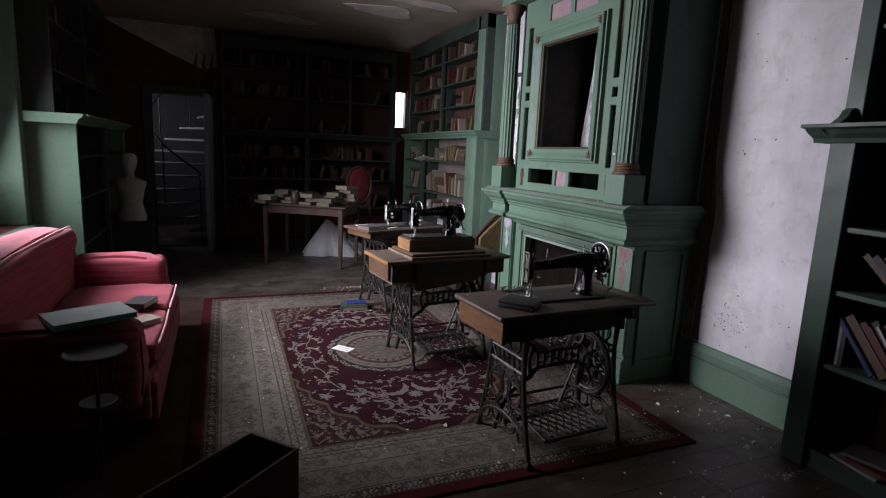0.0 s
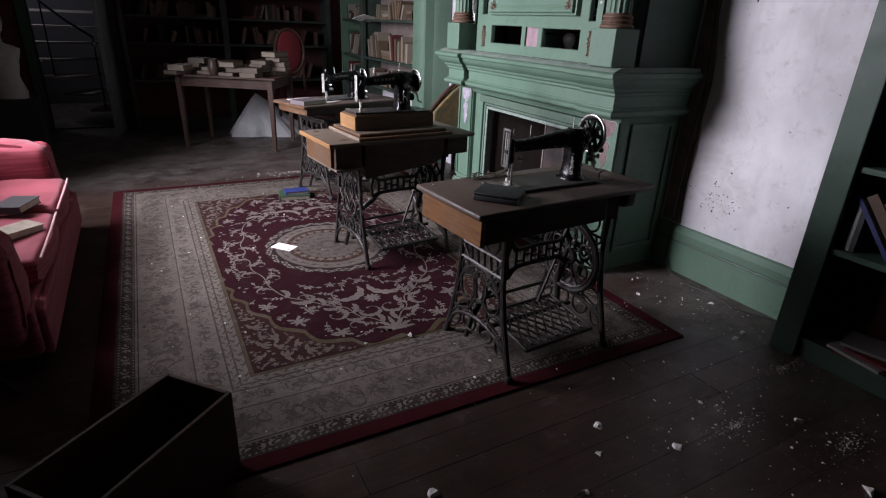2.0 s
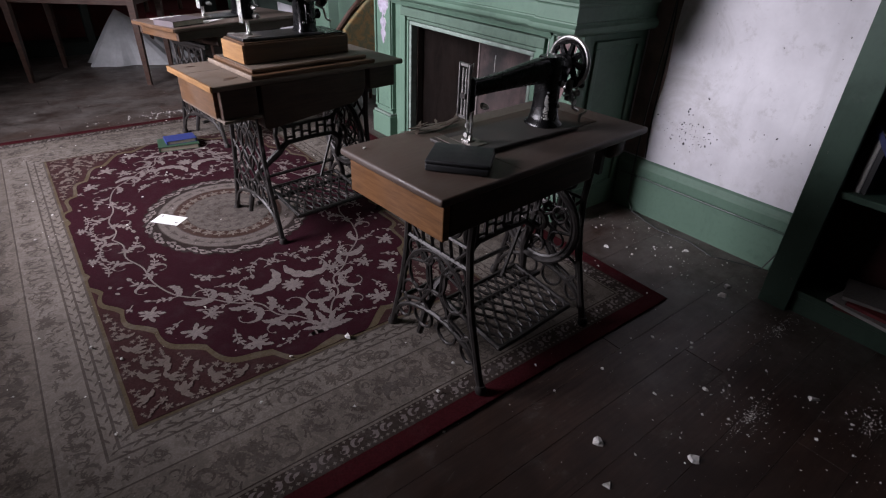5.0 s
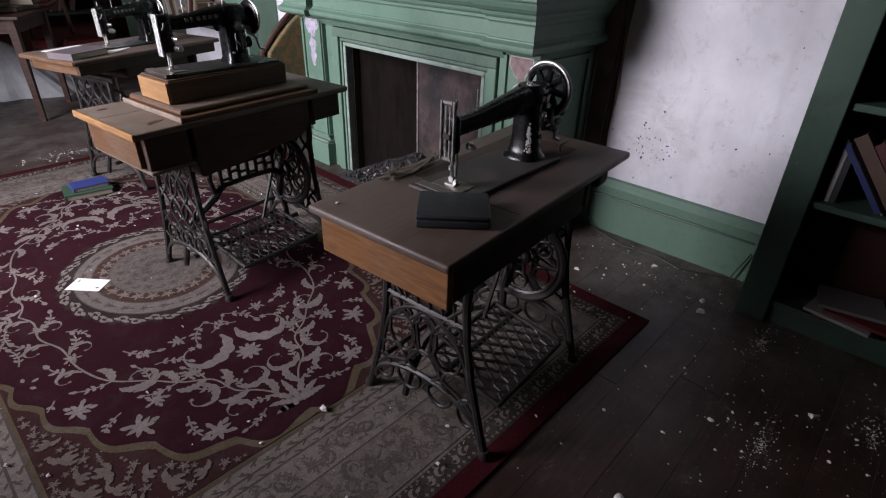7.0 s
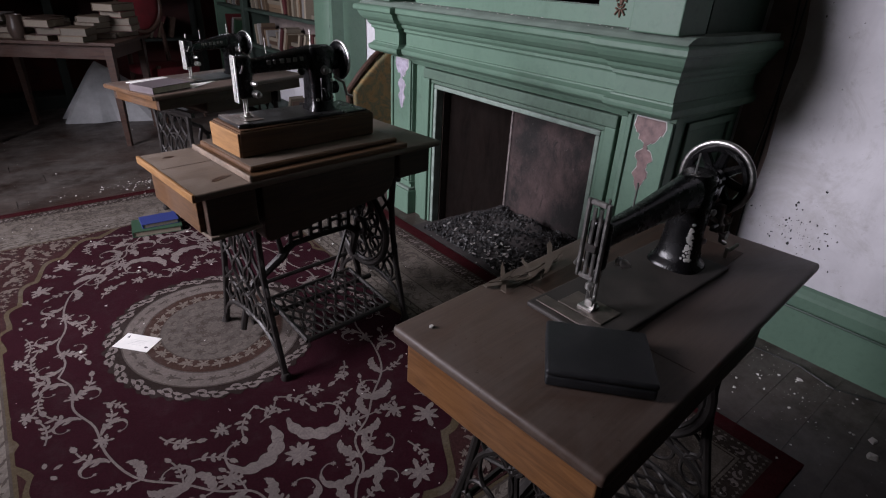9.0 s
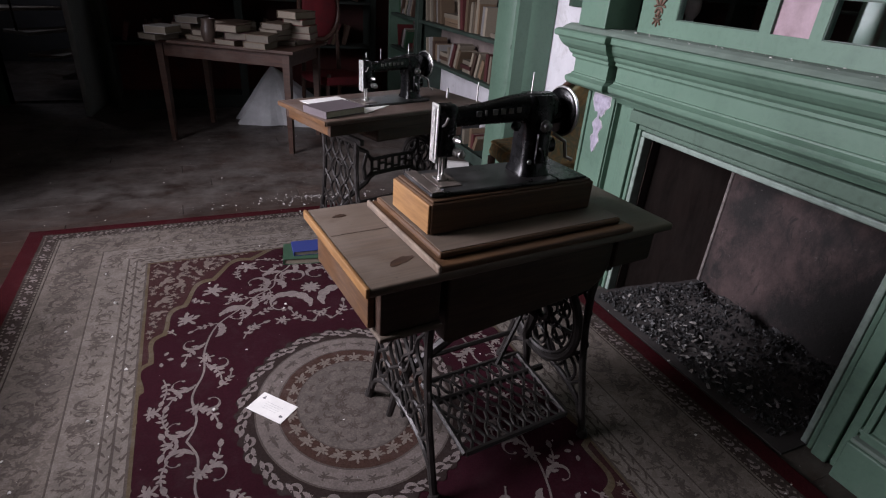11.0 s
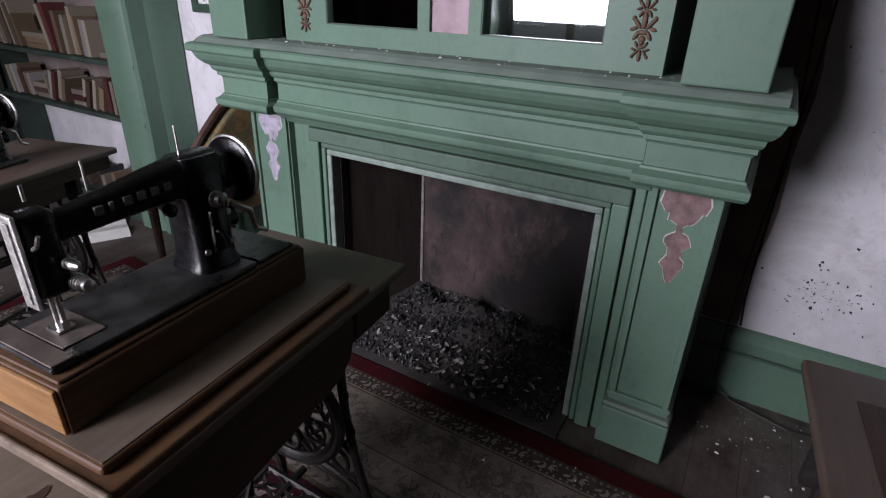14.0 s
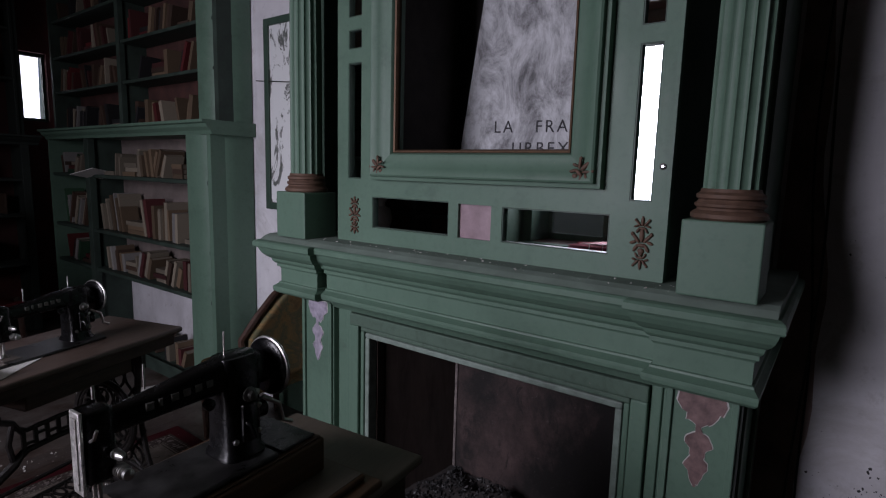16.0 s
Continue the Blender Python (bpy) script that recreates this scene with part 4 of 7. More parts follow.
def treadle(parent, style):
    """Cast-iron stand centred on the origin, 0.62 high."""
    for x in (-0.28, 0.28):
        side_frame(parent, x, style)
    bm = bmesh.new()
    yb, bx = 0.03, 0.06
    z0, z1 = 0.372, 0.45
    for e in (-1, 1):
        tube(bm, [(bx + e * 0.135, yb, z1 - 0.005), (bx + e * 0.165, yb, z1 + 0.045), (e * 0.25, yb + 0.03, 0.57), (e * 0.278, yb + 0.05, 0.6)], [0.009, 0.012, 0.012, 0.01], 8)
        tube(bm, [(bx + e * 0.13, yb, z0 + 0.006), (bx + e * 0.17, yb, z0 - 0.035), (e * 0.225, yb + 0.02, 0.25), (e * 0.262, yb + 0.04, 0.14), (e * 0.278, yb + 0.05, 0.05)], [0.012, 0.018, 0.016, 0.014, 0.012], 8)
        tube(bm, [(bx + e * 0.165, yb, z1 + 0.045), (bx + e * 0.185, yb, 0.42), (bx + e * 0.17, yb, z0 - 0.035)], 0.011, 8)
    tube(bm, [(bx - 0.17, yb, z1 + 0.03), (bx - 0.12, yb, z1), (bx, yb, z1 + 0.004), (bx + 0.12, yb, z1), (bx + 0.17, yb, z1 + 0.03)], 0.0095, 8)
    tube(bm, [(bx - 0.17, yb, z0 - 0.03), (bx - 0.12, yb, z0), (bx, yb, z0 + 0.004), (bx + 0.12, yb, z0), (bx + 0.17, yb, z0 - 0.03)], 0.012, 8)
    brace = part("brace", bm, IRON, parent, "", True)
    for i in range(7):
        x = bx - 0.132 + 0.044 * i
        bm = boxes((x - 0.007, x + 0.007, yb - 0.005, yb + 0.005, z0, z1))
        if i < 6:
            zc = z0 + (0.024, 0.05, 0.037)[i % 3]
            box(bm, x + 0.006, x + 0.037, yb - 0.0045, yb + 0.0045, zc - 0.005, zc + 0.005)
        part("name_bar", bm, IRON, brace, "cast name panel worn to plain bars")
    # treadle plate
    bm = bmesh.new()
    tilt = Matrix.Translation((0.03, -0.06, 0.115)) @ Matrix.Rotation(radians(9), 4, "X") @ Matrix.Diagonal((1.16, 1.08, 1, 1))
    for a, b in (((-0.165, -0.13), (0.165, -0.13)), ((0.165, -0.13), (0.165, 0.13)), ((0.165, 0.13), (-0.165, 0.13)), ((-0.165, 0.13), (-0.165, -0.13))):
        tube(bm, [(*a, 0), (*b, 0)], 0.009, 6, tilt)
    for i in range(8):
        x = -0.147 + 0.042 * i
        for s in (-1, 1):
            tube(bm, [(x + s * 0.0175 * math.sin(k * math.pi / 2.5), -0.13 + 0.026 * k, 0) for k in range(11)], 0.0055, 5, tilt)
    tagged(part("treadle_lattice", bm, IRON, parent), kind="stuff")
    bm = bmesh.new()
    tube(bm, [(-0.275, 0, 0.12), (0.275, 0, 0.12)], 0.011, 8)
    tube(bm, [(-0.275, 0.17, 0.16), (0.275, 0.17, 0.16)], 0.009, 6)
    part("treadle_axle", bm, IRON, parent)
    # band wheel
    bm = bmesh.new()
    wx, wz, wr = 0.235, 0.375, 0.165
    f = lambda u, v: (wx, u, v)
    tube(bm, ring(0, wz, wr, wr, 32, f), 0.013, 8, None, True)
    tube(bm, ring(0, wz, wr - 0.017, wr - 0.017, 28, f), 0.007, 5, None, True)
    wheel = part("band_wheel", bm, IRON, parent, "", True)
    part("hub", tube(bmesh.new(), ring(0, wz, 0.03, 0.03, 14, f), 0.012, 6, None, True), IRON, wheel, "", True)
    for i in range(6):
        a = math.pi * i / 3
        bm = tube(bmesh.new(), [(wx, 0.03 * math.cos(a), wz + 0.03 * math.sin(a)), (wx + 0.012, 0.08 * math.cos(a + 0.35), wz + 0.08 * math.sin(a + 0.35)), (wx, wr * math.cos(a), wz + wr * math.sin(a))], 0.007, 6)
        tube(bm, ring(0.1 * math.cos(a + 0.5), wz + 0.1 * math.sin(a + 0.5), 0.03, 0.03, 12, f), 0.005, 5, None, True)
        part("spoke", bm, IRON, wheel, "", True)
    part("pitman_rod", tube(bmesh.new(), [(0.2, 0.05, 0.36), (0.12, 0.06, 0.13)], 0.008, 6), IRON, parent)


def sewing_machine(m, label, reach, wheel_r, spoked, plate_len, closed_head, wz=0.166):
    """A hand-wheel machine: needle over the origin, arm towards +x."""
    t = thing("sewing_machine", label, "sewing machine", m, "sewing machines")
    if closed_head:
        bed = part("bed", quad_board(-0.062, plate_len - 0.004, -0.08, 0.08, 0, 0.011, 0.004, 2), BEDMETAL, t)
    else:
        bed = part("bed", quad_board(-0.075, plate_len, -0.088, 0.088, 0, 0.011, 0.004, 2), DUSTYBED, t, "dust-covered black machine bed")
    part("slide_plate", quad_board(-0.06, -0.03, -0.078, 0.078, 0.011, 0.0135, 0.001, 1), SLIDE, bed, "bright steel slide plate")
    part("slide_plate", quad_board(-0.028, 0.035, -0.05, 0.05, 0.011, 0.0135, 0.001, 1), SLIDE, bed, "bright steel needle plate")
    px = reach
    bm = bmesh.new()
    fat = 1.04 if spoked else 1.0
    secs = ((0.011, 0.052, 0.056), (0.018, 0.05, 0.054), (0.024, 0.042, 0.047), (0.045, 0.036, 0.041), (0.09, 0.033, 0.037), (0.14, 0.035, 0.037), (0.175, 0.042, 0.037), (0.205, 0.043, 0.036), (0.222, 0.034, 0.028))
    if closed_head:
        secs = ((0.011, 0.048, 0.05), (0.017, 0.047, 0.049), (0.026, 0.042, 0.044), (0.06, 0.041, 0.041), (0.12, 0.042, 0.039), (0.17, 0.046, 0.038), (0.2, 0.045, 0.036), (0.214, 0.038, 0.029))
    prev = None
    for z, rx, ry in secs:
        rx, ry = rx * fat, ry * fat
        rg = [bm.verts.new((px + rx * math.copysign(abs(math.cos(a)) ** (0.5 if closed_head else 0.7), math.cos(a)), ry * math.copysign(abs(math.sin(a)) ** (0.5 if closed_head else 0.7), math.sin(a)), z)) for a in [2 * math.pi * i / 24 for i in range(24)]]
        if prev:
            for i in range(24):
                bm.faces.new((prev[i], prev[(i + 1) % 24], rg[(i + 1) % 24], rg[i]))
        else:
            bm.faces.new(rg[::-1])
        prev = rg
    bm.faces.new(prev)
    part("pillar", bm, JAPAN, t, "", True)
    bm = bmesh.new()
    prev = None
    for u, zc, h, w in ((0.0, 0.165, 0.024, 0.02), (0.05, 0.166, 0.023, 0.019), (0.12, 0.171, 0.026, 0.022), (0.2, 0.178, 0.032, 0.026), (0.27, 0.182, 0.037, 0.032), (0.335, 0.18, 0.038, 0.035), (0.36, 0.178, 0.03, 0.028)):
        x = u * (reach + 0.06) / 0.36
        h, w = h * (1 + (fat - 1) * u / 0.2), w * (1 + (fat - 1) * u / 0.2)
        rg = [bm.verts.new((x, w * math.copysign(abs(math.cos(a)) ** 0.75, math.cos(a)), zc + h * math.copysign(abs(math.sin(a)) ** 0.75, math.sin(a)))) for a in [2 * math.pi * i / 20 for i in range(20)]]
        if prev:
            for i in range(20):
                bm.faces.new((prev[i], prev[(i + 1) % 20], rg[(i + 1) % 20], rg[i]))
        else:
            bm.faces.new(rg[::-1])
        prev = rg
    bm.faces.new(prev)
    arm = part("arm", bm, JAPAN, t, "", True)
    if closed_head:
        for i in range(6):
            x = 0.075 + 0.022 * i
            w = 0.006 if i == 1 else 0.013
            part("name_bar", boxes((x, x + w, -0.024 - 0.0008 * i, -0.018, 0.169 + 0.0012 * i, 0.182 + 0.0012 * i)), BONE, arm, "worn pale name mark")
    head = part("head", quad_board(-0.02, 0.028 if closed_head else 0.006, -0.021, 0.021, 0.072 if closed_head else 0.1, 0.198, 0.011, 3), JAPAN, t, "", True)
    if closed_head:
        part("face_plate", quad_board(-0.026, -0.0195, -0.0165, 0.0165, 0.06, 0.2, 0.003, 2), FACEPLATE, head, "engraved chrome face plate")
        part("face_rib", quad_board(-0.0285, -0.0262, -0.009, 0.009, 0.07, 0.19, 0.002, 2), FACEPLATE, head)
    else:
        bm = boxes((-0.03, -0.021, -0.024, -0.016, 0.085, 0.236), (-0.03, -0.021, 0.016, 0.024, 0.085, 0.236), (-0.03, -0.021, -0.016, 0.016, 0.226, 0.236), (-0.03, -0.021, -0.016, 0.016, 0.085, 0.095))
        part("face_frame", soft(bm, 0.002, 1), DULL, head, "open dull face frame")
        bm = bmesh.new()
        for y in (-0.007, 0.006):
            tube(bm, [(-0.026, y, 0.09), (-0.026, y, 0.222)], 0.0035, 6)
        part("linkage", bm, NICKEL, head)
        part("clamp", quad_board(-0.032, -0.02, -0.012, 0.012, 0.14, 0.155, 0.002, 1), IRON, head)
    bm = bmesh.new()
    tube(bm, [(0, 0.006, 0.014), (0, 0.006, 0.09)], 0.0035, 8)
    part("needle_bar", bm, NICKEL, t)
    bm = bmesh.new()
    tube(bm, [(0.002, -0.008, 0.028), (0.002, -0.008, 0.1)], 0.004, 8)
    box(bm, -0.012, 0.014, -0.014, 0.016, 0.0135, 0.018)
    box(bm, -0.004, 0.006, -0.014, -0.004, 0.018, 0.03)
    part("presser_foot", bm, NICKEL, t)
    bm = bmesh.new()
    lathe(bm, [(0.003, 0), (0.009, 0.004), (0.009, 0.008), (0.004, 0.01), (0.008, 0.014), (0.008, 0.02), (0.003, 0.03)], 12, pose(0.02, -0.024, 0.12, 90, 0, 0))
    if closed_head:
        for k in range(4):
            lathe(bm, [(0.004, 0), (0.012, 0.001), (0.012, 0.003), (0.004, 0.004)], 14, pose(0.026, -0.022 - 0.0055 * k, 0.088, 90, 0, 0))
        lathe(bm, [(0.004, 0), (0.009, 0.003), (0.009, 0.01), (0.004, 0.012)], 14, pose(0.026, -0.044, 0.088, 90, 0, 0))
    part("tension_dial", bm, NICKEL, t, "", True)
    part("spool_pin", tube(bmesh.new(), [(reach - 0.02, 0.0, 0.21), (reach - 0.02, 0, 0.265)], 0.002, 6), NICKEL, t)
    part("spool_pin", tube(bmesh.new(), [(0.004, 0.0, 0.21), (0.004, 0, 0.232)], 0.0025, 6), NICKEL, t)
    part("thread_guide", tube(bmesh.new(), [(0.085, 0.0, 0.2), (0.085, 0, 0.245)], 0.0018, 6), NICKEL, t)
    if closed_head:
        part("stitch_lever", tube(bmesh.new(), [(reach - 0.01, -0.04, 0.09), (reach - 0.008, -0.062, 0.085), (reach - 0.004, -0.07, 0.06)], 0.005, 8), JAPAN, t, "", True)
        part("stitch_plate", soft(boxes((reach - 0.018, reach + 0.018, -0.052, -0.04, 0.045, 0.125)), 0.005, 2), JAPAN, t, "", True)
        part("stitch_dial", lathe(bmesh.new(), [(0.004, 0), (0.015, 0.002), (0.015, 0.006), (0.009, 0.009), (0.009, 0.018), (0.004, 0.02)], 16, pose(reach - 0.004, -0.05, 0.145, 90, 0, 0)), DULL, t, "", True)
        part("motor_boss", lathe(bmesh.new(), [(0.02, 0), (0.021, 0.03), (0.014, 0.036)], 16, pose(reach + 0.045, 0.01, 0.075, 0, 90, 0)), JAPAN, t, "", True)
        part("lamp_boss", lathe(bmesh.new(), [(0.008, 0), (0.011, 0.003), (0.011, 0.014), (0.006, 0.017)], 14, pose(reach - 0.075, -0.02, 0.142, 90, 0, 0)), JAPAN, t, "", True)
        for sx_, sz_ in ((reach - 0.028, 0.05), (reach + 0.026, 0.055), (reach + 0.026, 0.11)):
            part("screw", lathe(bmesh.new(), [(0.006, 0), (0.006, 0.004), (0.003, 0.006)], 10, pose(sx_, -0.04, sz_, 90, 0, 0)), NICKEL, t, "", True)
        part("presser_lever", tube(bmesh.new(), [(0.012, 0.018, 0.1), (0.02, 0.04, 0.095), (0.024, 0.05, 0.075)], 0.004, 8), NICKEL, t, "", True)
        part("take_up_lever", tube(bmesh.new(), [(-0.012, -0.018, 0.15), (-0.014, -0.036, 0.16), (-0.012, -0.042, 0.175)], 0.003, 6), NICKEL, t, "", True)
    hx = reach + 0.075
    part("shaft_collar", lathe(bmesh.new(), [(0.03, 0), (0.03, 0.018), (0.022, 0.022), (0.022, 0.04)], 20, pose(hx - 0.025, 0, wz, 0, 90, 0)), JAPAN, t, "", True)
    bm = bmesh.new()
    f = lambda u, v: (hx + 0.012, u, v)
    if spoked:
        tube(bm, ring(0, wz, wheel_r - 0.001, wheel_r - 0.001, 36, f), 0.0065, 10, None, True)
        w = part("hand_wheel", bm, NICKEL, t, "nickel-rimmed spoked hand wheel", True)
        bm = bmesh.new()
        tube(bm, ring(0, wz, wheel_r - 0.013, wheel_r - 0.013, 32, f), 0.009, 6, None, True)
        for i in range(8):
            a = 2 * math.pi * i / 8
            tube(bm, [f(0.02 * math.cos(a), wz + 0.02 * math.sin(a)), f((wheel_r - 0.01) * math.cos(a + 0.15), wz + (wheel_r - 0.01) * math.sin(a + 0.15))], [0.012, 0.008], 6)
        lathe(bm, [(0.026, -0.008), (0.026, 0.008), (0.018, 0.016), (0.018, 0.026)], 18, pose(hx + 0.012, 0, wz, 0, 90, 0))
        part("spokes", bm, JAPAN, w, "", True)
        part("knob", lathe(bmesh.new(), [(0.004, 0), (0.011, 0.01), (0.011, 0.02), (0.004, 0.024)], 12, pose(hx + 0.02, -0.045, wz - 0.062, 0, 90, 0)), IRON, w, "", True)
    else:
        lathe(bm, [(wheel_r - 0.006, -0.008), (wheel_r, -0.004), (wheel_r, 0.01), (wheel_r - 0.006, 0.014), (wheel_r - 0.014, 0.006), (0.03, 0.004), (0.028, 0.02), (0.012, 0.024)], 36, pose(hx + 0.008, 0, wz, 0, 90, 0))
        w = part("hand_wheel", bm, JAPAN, t, "", True)
        bm = bmesh.new()
        tube(bm, ring(0, wz, wheel_r + 0.0005, wheel_r + 0.0005, 40, lambda u, v: (hx + 0.011, u, v)), 0.0042, 8, None, True)
        part("rim", bm, NICKEL, w, "bright chrome rim", True)
        part("bobbin_winder", quad_board(hx + 0.012, hx + 0.03, -0.04, -0.014, 0.15, 0.185, 0.005, 2), NICKEL, w, "", True)
    bm = bmesh.new()
    tube(bm, [(reach + 0.04, -0.035, 0.12), (reach + 0.07, -0.05, 0.1), (reach + 0.08, -0.05, 0.06), (reach + 0.1, -0.055, 0.05)], 0.005, 6)
    part("winder_lever", bm, NICKEL, t, "", True)
    if spoked:
        wind = part("bobbin_winder", soft(boxes((reach + 0.05, reach + 0.066, -0.05, -0.03, 0.085, 0.15)), 0.004, 2), DULL, t, "tarnished bobbin winder beside the wheel", True)
        part("friction_pulley", lathe(bmesh.new(), [(0.006, 0), (0.016, 0.002), (0.013, 0.007), (0.016, 0.012), (0.006, 0.014)], 16, pose(reach + 0.066, -0.04, 0.14, 0, 90, 0)), JAPAN, wind, "", True)
        part("spindle", tube(bmesh.new(), [(reach + 0.03, -0.045, 0.105), (reach + 0.1, -0.045, 0.105)], 0.004, 8), NICKEL, wind, "", True)
        part("bobbin", lathe(bmesh.new(), [(0.004, 0), (0.011, 0.001), (0.005, 0.003), (0.005, 0.022), (0.011, 0.024), (0.004, 0.026)], 14, pose(reach + 0.074, -0.045, 0.105, 0, 90, 0)), NICKEL, wind, "", True)
        part("thumb_screw", lathe(bmesh.new(), [(0.004, 0), (0.004, 0.012), (0.01, 0.013), (0.01, 0.018)], 12, pose(reach + 0.06, -0.05, 0.085, 90, 0, 0)), NICKEL, wind, "", True)
        part("tension_guide", tube(bmesh.new(), [(reach + 0.11, -0.06, 0.012), (reach + 0.11, -0.06, 0.035), (reach + 0.095, -0.07, 0.04), (reach + 0.12, -0.075, 0.05)], 0.0045, 8), NICKEL, t, "", True)
        part("needle_clamp", lathe(bmesh.new(), [(0.005, 0), (0.008, 0.003), (0.008, 0.012), (0.005, 0.015)], 12, pose(0, 0.006, 0.05)), NICKEL, t, "", True)
        part("foot_screw", lathe(bmesh.new(), [(0.003, 0), (0.003, 0.012), (0.008, 0.013), (0.008, 0.019)], 12, pose(-0.004, -0.012, 0.038, 0, -90, 0)), NICKEL, t, "", True)
        part("lift_lever", tube(bmesh.new(), [(0.005, 0.02, 0.1), (0.01, 0.045, 0.098), (0.015, 0.055, 0.08)], 0.004, 8), NICKEL, t, "", True)
    for x, z in ((reach + 0.012, 0.075), (reach + 0.02, 0.14)):
        part("screw", lathe(bmesh.new(), [(0.007, 0), (0.007, 0.004), (0.003, 0.006)], 10, pose(x, -0.041, z, 90, 0, 0)), NICKEL, t, "", True)
    if spoked:
        bm = bmesh.new()
        qq = random.Random(3)
        for _ in range(120):
            a = radians(qq.gauss(222, 11))
            u = qq.random()
            z = 0.035 + 0.085 * u
            if abs(math.degrees(a) - 222) > 5 + 18 * (1 - u):
                continue
            k = np.interp(z, [c[0] for c in secs], [c[1] for c in secs]) * fat
            l = np.interp(z, [c[0] for c in secs], [c[2] for c in secs]) * fat
            nrm = Vector((math.cos(a), math.sin(a), 0.1))
            spot = Vector((px - k * abs(math.cos(a)) ** 0.7, -l * abs(math.sin(a)) ** 0.7, z))
            lathe(bm, [(0.0028, -0.001), (0.0024, 0.0012), (0.0, 0.0013)], 5, Matrix.Translation(spot) @ nrm.to_track_quat("Z", "Y").to_matrix().to_4x4())
        part("gilt_decal", bm, SILVERLEAF, t, "worn silver flower decal")
    return t


def spring_table(m, label, style, kind):
    """Table top 0.93 x 0.44 with its corner at the origin, on a treadle stand."""
    t = thing("treadle_table", label, "sewing table", m, "sewing machine tables")
    top = part("table_top", quad_board(0, 0.93, 0, 0.44, 0.742, 0.765, 0.008, 3), PALEWOOD if kind == 2 else TOPWOOD, t, "", True)
    if kind == 1:
        part("leaf_joint", boxes((0.3, 0.302, 0.02, 0.42, 0.7652, 0.7656)), DARKWOOD, top)
        # window light on the end and shade on the aprons, put into the woods
        part("drawer_end", quad_board(0.022, 0.045, 0.018, 0.422, 0.635, 0.742, 0.003, 2), ORANGE, t, "orange oak end panel, window light put into its colour")
        part("apron", quad_board(0.045, 0.66, 0.018, 0.036, 0.64, 0.742, 0.006, 3), DARKWOOD, t)
        part("apron", quad_board(0.045, 0.66, 0.404, 0.422, 0.64, 0.742, 0.006, 3), DARKWOOD, t)
        part("case_bottom", quad_board(0.045, 0.66, 0.036, 0.404, 0.645, 0.66, 0.003, 1), DARKWOOD, t)
        part("right_bracket", quad_board(0.78, 0.86, 0.03, 0.41, 0.67, 0.742, 0.02, 4), DARKWOOD, t)
        part("machine_bed_recess", boxes((0.31, 0.83, 0.14, 0.37, 0.7655, 0.767)), DARKWOOD, top, "dark recessed machine bed board")
    elif kind == 3:
        for r in ((0.03, 0.9, 0.02, 0.04, 0.69, 0.742), (0.03, 0.9, 0.4, 0.42, 0.69, 0.742), (0.03, 0.05, 0.04, 0.4, 0.69, 0.742), (0.88, 0.9, 0.04, 0.4, 0.69, 0.742)):
            # the end towards the window gets lighter oak for the light it catches
            part("apron", quad_board(*r, 0.004, 2), BROWNOAK if r[1] < 0.1 else DARKWOOD, t)
        part("machine_well", quad_board(0.3, 0.72, 0.06, 0.38, 0.62, 0.742, 0.01, 2), DARKWOOD, t)
        part("end_lipping", quad_board(-0.004, 0.004, 0.004, 0.436, 0.744, 0.763, 0.002, 2), BROWNOAK, top, "worn brown edge lipping")
    else:
        bm = prism(bmesh.new(), [(0.2, 0.742), (0.2, 0.565), (0.215, 0.555), (0.66, 0.6), (0.7, 0.63), (0.715, 0.67), (0.715, 0.742)], "y", 0.012, 0.428)
        part("centre_case", soft(bm, 0.005, 2), DARKWOOD, t)
        d = part("left_drawer", quad_board(0.035, 0.185, 0.02, 0.42, 0.625, 0.742, 0.004, 2), DARKWOOD, t)
        part("drawer_end", quad_board(0.018, 0.036, 0.05, 0.4, 0.63, 0.738, 0.003, 2), BROWNOAK, d, "worn brown oak drawer end")
        part("drawer_lip", quad_board(0.03, 0.19, 0.008, 0.43, 0.612, 0.625, 0.004, 2), PALEWOOD, d)
        d = part("right_drawer", quad_board(0.75, 0.9, 0.03, 0.41, 0.64, 0.742, 0.006, 2), DARKWOOD, t)
        part("end_lipping", quad_board(-0.006, 0.004, 0.002, 0.438, 0.742, 0.7665, 0.003, 2), YELLOWOAK, top, "worn orange edge lipping")
        part("stain", prism(bmesh.new(), blob(0.028, 20, 0.3, 1.1, 0.5, 3), "z", 0, 0.0006, pose(0.115, 0.09, 0.7652, 0, 0, 20)), DARKWOOD, top, "dark ring stain")
        part("stain", prism(bmesh.new(), blob(0.016, 16, 0.3, 1.2, 0.5, 5), "z", 0, 0.0006, pose(0.07, 0.37, 0.7652, 0, 0, 10)), DARKWOOD, top, "dark ring stain")
        part("veneer_split", boxes((0.01, 0.17, 0.262, 0.2635, 0.7652, 0.7657)), DARKWOOD, top)
    stand = new("stand")
    stand.parent = t
    stand.matrix_basis = pose(0.485, 0.235, 0.012)
    treadle(stand, style)
    bpy.context.view_layer.update()
    for o in [o for o in stand.children]:
        o.parent = t
        o.matrix_basis = stand.matrix_basis @ o.matrix_basis
    bpy.data.objects.remove(stand)
    for r in ((0.2, 0.22, 0.05, 0.42, 0.62, 0.645), (0.755, 0.775, 0.05, 0.42, 0.62, 0.742)):
        part("stand_rail", boxes(r), IRON, t)
    return t


